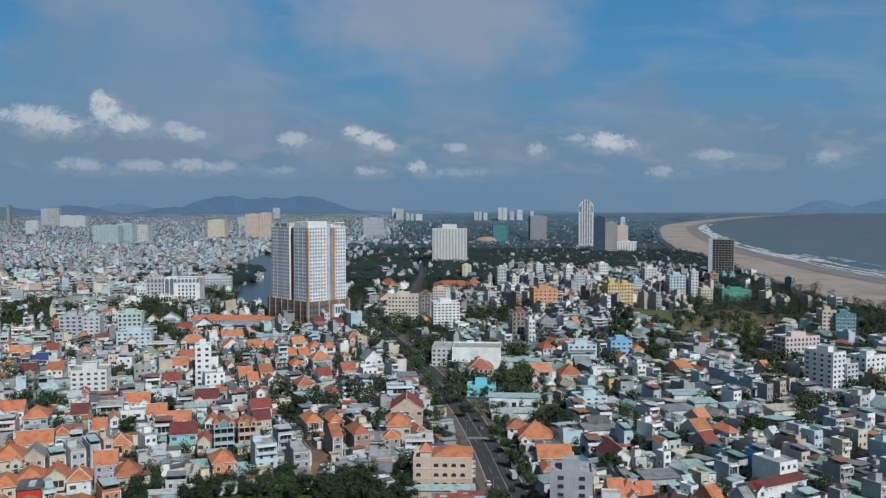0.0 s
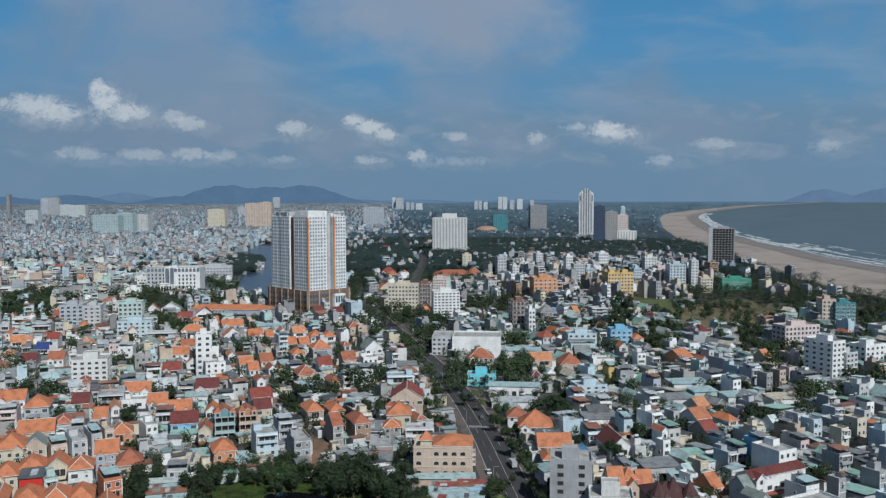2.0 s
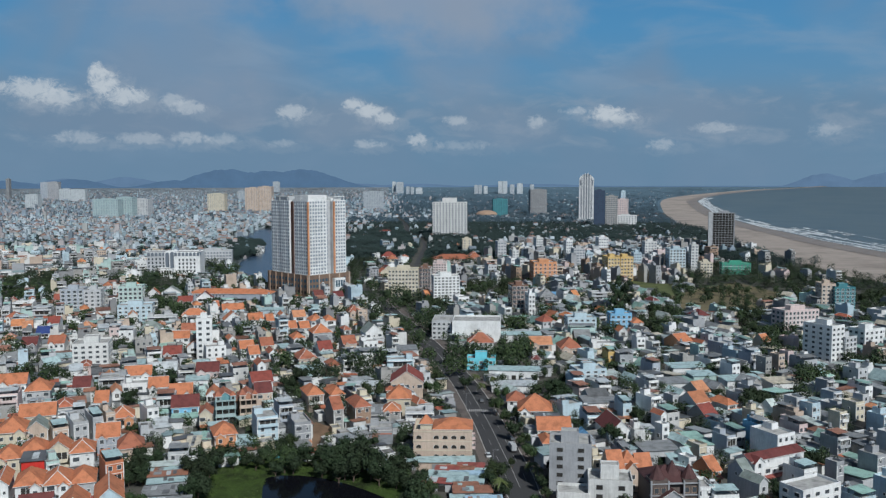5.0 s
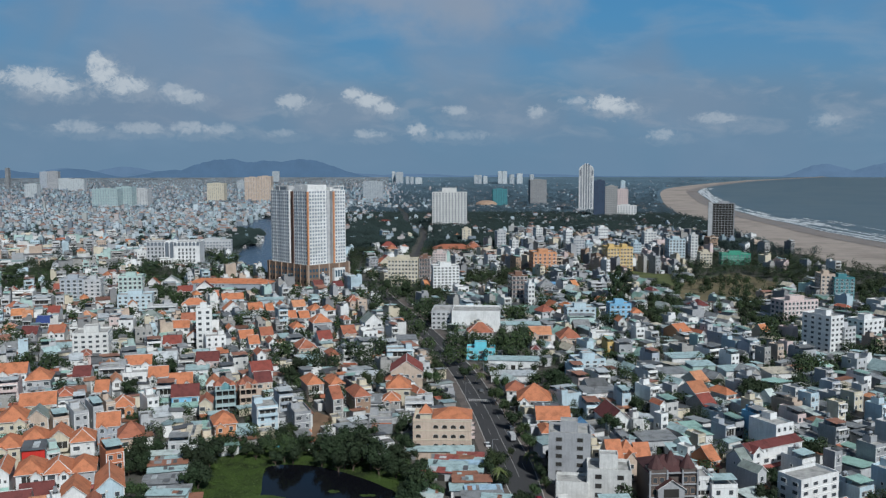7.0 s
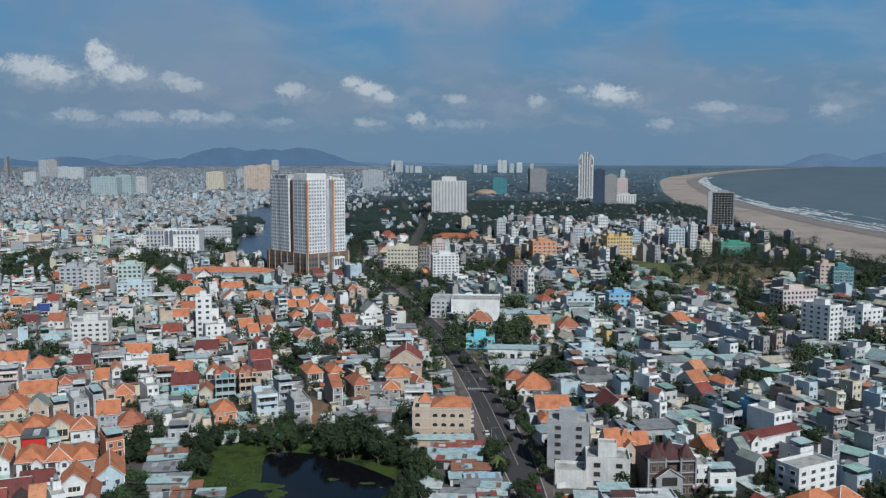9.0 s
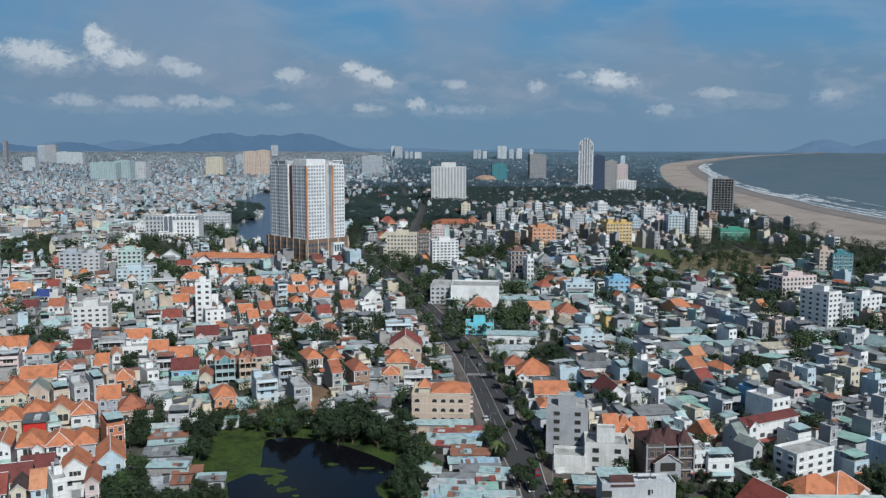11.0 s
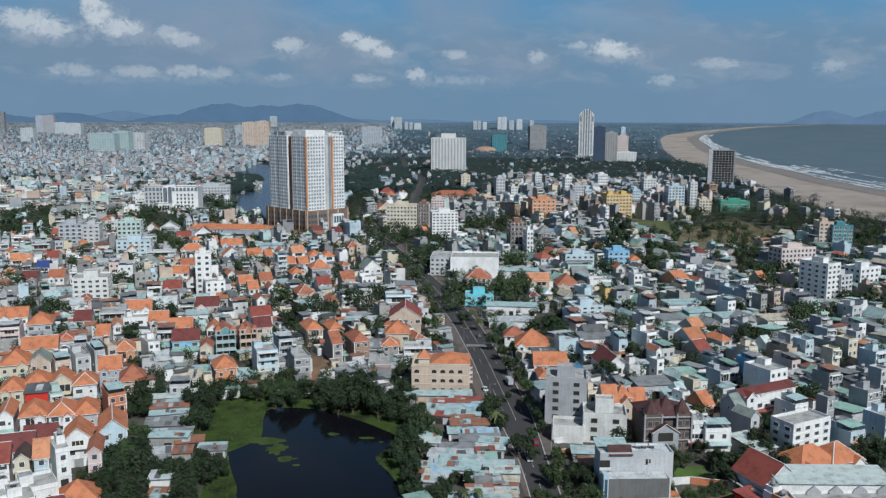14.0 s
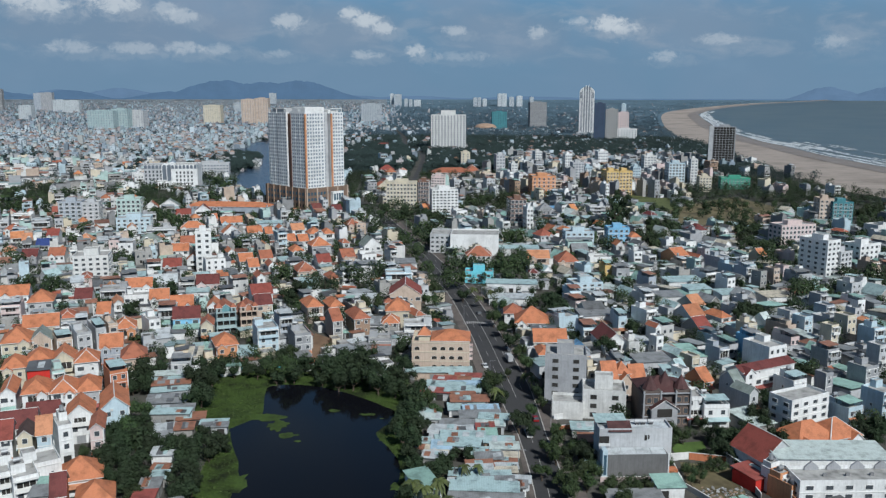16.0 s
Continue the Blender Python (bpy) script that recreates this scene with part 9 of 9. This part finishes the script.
def fill_town():
    """Lots in back-to-back rows along lanes, one mass of houses."""
    rng = random.Random(21)
    mass, groves = Geo(), []
    lots = []
    for v in range(-14, 52):
        base = 170 + v * 28.5
        u = -600.0
        row_shift = rng.uniform(-6, 6)
        while u < 1080:
            w = rng.choice((4.5, 5, 5, 6, 6, 8, 10)) if base < 900 else rng.choice((6, 8, 10, 12, 14))
            if rng.random() < 0.06:
                u += 4.5
            for face in (0, 1):
                lots.append((u + w / 2, base + row_shift + (0 if face == 0 else 24), w, face))
            u += w + 0.15
    rng2 = random.Random(22)
    for u, v, w, face in lots:
        a = radians(24.0)
        x, y = u * math.cos(a) - (v - 170) * math.sin(a) + 20, u * math.sin(a) + v * math.cos(a)
        d = rng2.uniform(10.0, 12.5)
        jit = rng2.uniform(-0.8, 0.8)
        if y < 150 or y > 1350 or abs(x) > 0.56 * y + 45 or x > right_of(inland, max(y, 0)) - 14:
            continue
        rot = 24.0 + (180 if face else 0) + rng2.uniform(-2, 2)
        b = radians(rot)
        cx, cy = x - math.sin(b) * d / 2, y + math.cos(b) * d / 2
        if any(inside(cx, cy, p) for p in OPEN[:10]) or near_road(cx, cy, 15.5) or not clear_of(cx, cy, min(w, d) * 0.5 + 0.6):
            continue
        gr = greenness(cx, cy)
        if rng2.random() < gr:
            if rng2.random() < 0.75:
                groves.append((cx + rng2.uniform(-2, 2), cy + rng2.uniform(-2, 2), rng2.uniform(2.6, 4.6), rng2.uniform(6, 10)))
            continue
        kind, wall, roof, h = style(cx, cy, rng2)
        h *= rng2.uniform(0.92, 1.08)
        if math.hypot(cx, cy) < 500:
            h = min(h, 7.4)
        parts, wins = house_plan(kind, w, d, h, wall, roof, rng2)
        TAKEN.append((cx, cy, d / 2, w / 2, b))
        m = pose(x, y, 0, 0, 0, rot)
        for nm, g, lb, subs in parts:
            for q in (g, *(sg for sn, sg in subs)):
                mass.add(q, m)
        for wx, wy, wz, r, kd in wins:
            ww, hh = WIN[kd]
            g = Geo()
            g.box(-ww / 2, ww / 2, -0.06, 0.04, 0, hh, "glass")
            mass.add(g, m @ pose(wx, wy, wz, 0, 0, r))
    # lean-to sheds, kitchens and yards roofed with sheets, wherever room is left between the houses
    rng3 = random.Random(23)
    for k in range(15000):
        y = 300 + 760 * rng3.random() ** 1.6
        x = rng3.uniform(-0.56 * y - 20, 0.54 * y + 20)
        w, d = rng3.uniform(3.0, 7.5), rng3.uniform(3.0, 7.5)
        if not clear_of(x, y, min(w, d) * 0.46) or x > right_of(inland, y) - 20 or any(inside(x, y, p) for p in OPEN[:10]) or near_road(x, y, 13.5):
            continue
        if any(inside(x, y, p) for p in WOODS):
            continue
        if rng3.random() < 0.34:
            if rng3.random() < 0.8:
                groves.append((x, y, rng3.uniform(1.8, 3.4), rng3.uniform(5, 8.5)))
                TAKEN.append((x, y, 1.6, 1.6, 0.0))
            continue
        rot = rng3.choice((24, 114, 204, 294)) + rng3.uniform(-5, 5)
        h = rng3.choice((2.8, 3.0, 3.4, 3.8, 5.2))
        m = pose(x, y, 0, 0, 0, rot) @ pose(0, -d / 2, 0)
        wall = rng3.choice(("white", "offwhite", "lgrey", "cement", "cream", "lgrey"))
        if rng3.random() < 0.72:
            plan, _ = house_plan("shed", w, d, h, wall, rng3.choice(("m_cyan", "m_cyan", "m_white", "m_grey", "m_grey", "m_rust", "m_rust", "m_green", "m_dark", "m_dark", "t_orange") if x < 0 else ("m_cyan", "m_cyan", "m_mint", "m_white", "m_grey", "m_grey", "m_green", "m_dark", "m_dark", "m_rust")), rng3)
            for nm, g, lb, subs in plan:
                mass.add(g, m)
        else:
            g = Geo()
            g.tub(-w / 2, w / 2, 0, d, 0, h, 0.15, 0.5, "w_" + wall, "slab")
            mass.add(g, m)
        TAKEN.append((x, y, max(w, d) * 0.45, min(w, d) * 0.45, 0.0))
    tagged(new("town_houses", mass.mesh("town_houses")), "dense mass of small white and grey town houses", "houses", kind="stuff")
    return groves


def garden_trees():
    """Trees in the gaps between the houses, and bushes along the pond's banks."""
    rng = random.Random(77)
    made = 0
    while made < 300:
        y = rng.uniform(318, 640)
        x = rng.uniform(-0.42 * y, 0.40 * y)
        if abs(x) > 150 or rng.random() < 0.5 * (x > 60):
            made += 0 if abs(x) > 150 else 1
            continue
        made += 1
        if any(inside(x, y, p) for p in OPEN[:10]) or near_road(x, y, 13.5) or not clear_of(x, y, 1.6):
            continue
        r = rng.uniform(2.0, 3.4)
        grove(x, y, r, rng.uniform(5.5, 8.5))
        TAKEN.append((x, y, r * 0.9, r * 0.9, 0.0))
    bank = [Vector(p) for p in MARSH[1:8]]
    for p, q in zip(bank, bank[1:]):
        for i in range(int((q - p).length / 2.2)):
            c = p.lerp(q, i * 2.2 / (q - p).length)
            for k in range(2):
                grove(c.x + rng.uniform(-2.5, 2.5), c.y + rng.uniform(1.0, 7.0), rng.uniform(1.8, 3.0), rng.uniform(2.8, 5.0))


def hedges():
    """Bushes along the pink wall, round the lawn and on the avenue's verge."""
    rng = random.Random(83)
    for x0, y0, x1, y1, n in ((44.5, 215.5, 65, 216, 16), (81.5, 232, 82, 246, 10), (67, 247, 81, 248.5, 11), (68.5, 222, 81, 225, 14), (40.5, 218, 41.0, 252, 12), (84, 249, 100, 247, 12), (66.0, 233, 66.5, 245, 8)):
        for i in range(n):
            t = (i + rng.random() * 0.8) / n
            grove(x0 + (x1 - x0) * t + rng.uniform(-0.6, 0.6), y0 + (y1 - y0) * t + rng.uniform(-0.6, 0.6), rng.uniform(1.0, 2.0), rng.uniform(1.8, 4.2))


hedges()
garden_trees()
groves = fill_town()


def far_town():
    """The far town out to the hills: boxes with roofs and dark openings, one mass."""
    rng = random.Random(31)
    g = Geo()
    woods = []
    count = 0
    for k in range(52000):
        a = radians(rng.uniform(-33, 31))
        t = rng.random()
        dist = 1 / ((1 / 1180) * (1 - t) + (1 / 15000) * t)
        r = dist if dist <= 3000 else 3000 + 1900 * (1 - 3000 / dist)
        x, y = r * math.sin(a), r * math.cos(a)
        if y < 1150 or (x > right_of(inland, y) - 15 and y < 4190) or inside(x, y, LAKE) or near_road(x, y, 12):
            continue
        if not clear_of(x, y, 6):
            continue
        s = shrink_of(r)
        gr = greenness(x, y)
        if rng.random() < gr:
            woods.append((x, y, rng.uniform(5, 9) * s, rng.uniform(7, 12) * s))
            continue
        if rng.random() < 0.1:
            continue
        count += 1
        w, d = rng.uniform(4, 9) * s, rng.uniform(6, 11) * s
        low_rise = x > 40 and y > 1450
        h = rng.choice((4, 4, 4, 7) if low_rise else (4, 4, 7, 7, 7, 10, 13.5)) * s * (1.8 if rng.random() < 0.025 else 1.0)
        z = rise_of(r)
        q = Geo()
        # farthest houses keep only the duller haze-tinted walls
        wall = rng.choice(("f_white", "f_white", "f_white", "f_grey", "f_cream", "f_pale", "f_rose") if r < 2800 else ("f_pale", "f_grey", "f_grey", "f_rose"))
        u = rng.random()
        if u < 0.22:
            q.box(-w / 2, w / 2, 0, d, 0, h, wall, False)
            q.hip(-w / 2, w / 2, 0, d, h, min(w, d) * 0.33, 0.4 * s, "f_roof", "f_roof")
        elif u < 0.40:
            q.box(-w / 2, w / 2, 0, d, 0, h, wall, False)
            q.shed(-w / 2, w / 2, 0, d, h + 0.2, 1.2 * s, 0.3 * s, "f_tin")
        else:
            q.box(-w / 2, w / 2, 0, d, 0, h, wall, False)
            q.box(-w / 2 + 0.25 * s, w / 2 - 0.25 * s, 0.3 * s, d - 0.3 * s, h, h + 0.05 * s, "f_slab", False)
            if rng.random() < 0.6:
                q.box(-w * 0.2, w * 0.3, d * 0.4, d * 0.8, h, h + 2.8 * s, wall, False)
        fl = 3.4 * s
        for i in range(int(h / fl)):
            for j in range(2):
                if rng.random() < 0.45:
                    xx = -w / 2 + w * (j + 0.5) / 2
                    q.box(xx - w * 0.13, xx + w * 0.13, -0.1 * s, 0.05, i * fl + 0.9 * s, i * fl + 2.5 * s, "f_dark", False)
        g.add(q, pose(x, y, z, 0, 0, rng.choice((8, 12, 98, -82, 12)) + rng.uniform(-6, 6)))
    tagged(new("far_town", g.mesh("far_town")), "far pale town of small houses reaching to the hills", "town", kind="stuff")
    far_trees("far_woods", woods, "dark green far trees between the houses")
    return count


far_town()
rng_street = random.Random(52)
for p, q in zip(road[::2], road[2::2]):
    d = (q - p).normalized()
    n = Vector((d.y, -d.x))
    for side in (-1, 1):
        if p.y > 395 and rng_street.random() < 0.85:
            c = p + n * side * rng_street.uniform(10.6, 12.6)
            grove(c.x, c.y, rng_street.uniform(2.2, 3.3), rng_street.uniform(5.5, 8.5))
for p in road2[4::2]:
    for side in (-1, 1):
        if rng_street.random() < 0.9:
            grove(p.x + side * rng_street.uniform(7.5, 12), p.y, rng_street.uniform(3.2, 5), rng_street.uniform(6, 9))
for k in range(210):
    gx, gy = rng_street.uniform(180, 330), rng_street.uniform(665, 890)
    if inside(gx, gy, DRY) and rng_street.random() < 0.6:
        grove(gx, gy, rng_street.uniform(2.5, 5), rng_street.uniform(6, 12))
far_trees("groves", groves + GROVES, "dark green trees among the houses")


def woods_fill():
    """Denser woods along the beach and in the parks."""
    rng = random.Random(41)
    spots = []
    for k in range(16000):
        y = rng.uniform(560, 2400)
        x = rng.uniform(-480, 640)
        if abs(x) > 0.6 * y or x > right_of(inland, y) - rng.uniform(-6, 10) or greenness(x, y) < 0.6 or near_road(x, y, 13) or inside(x, y, FIELD) or inside(x, y, DRY) or inside(x, y, LAKE):
            continue
        if not clear_of(x, y, 3) or rng.random() < 0.35:
            continue
        spots.append((x, y, rng.uniform(3, 5.5), rng.uniform(7, 13)))
    far_trees("park_woods", spots, "dense dark casuarina woods behind the beach")


woods_fill()


def marsh_plants():
    """Low leafy water plants over the marsh, thicker at the water's edge."""
    rng = random.Random(61)
    g = Geo()
    n = 0
    while n < 16000:
        x, y = rng.uniform(-90, -3), rng.uniform(178, 318)
        if not inside(x, y, MARSH) or inside(x, y, POND):
            continue
        n += 1
        s = rng.uniform(0.12, 0.32)
        t = Vector((rng.uniform(-0.8, 0.8), rng.uniform(-0.8, 0.8), 1)).normalized()
        u = t.orthogonal().normalized()
        w = t.cross(u)
        p = Vector((x, y, 0.15 + rng.uniform(0.05, 0.4)))
        g.face([tuple(p + u * s), tuple(p + w * s * 0.6), tuple(p - u * s), tuple(p - w * s * 0.6)], "weed" if rng.random() < 0.85 else "leafpale")
    tagged(new("marsh_plants", g.mesh("marsh_plants")), "low leafy green water plants on the marsh", "water plants", kind="stuff")


marsh_plants()
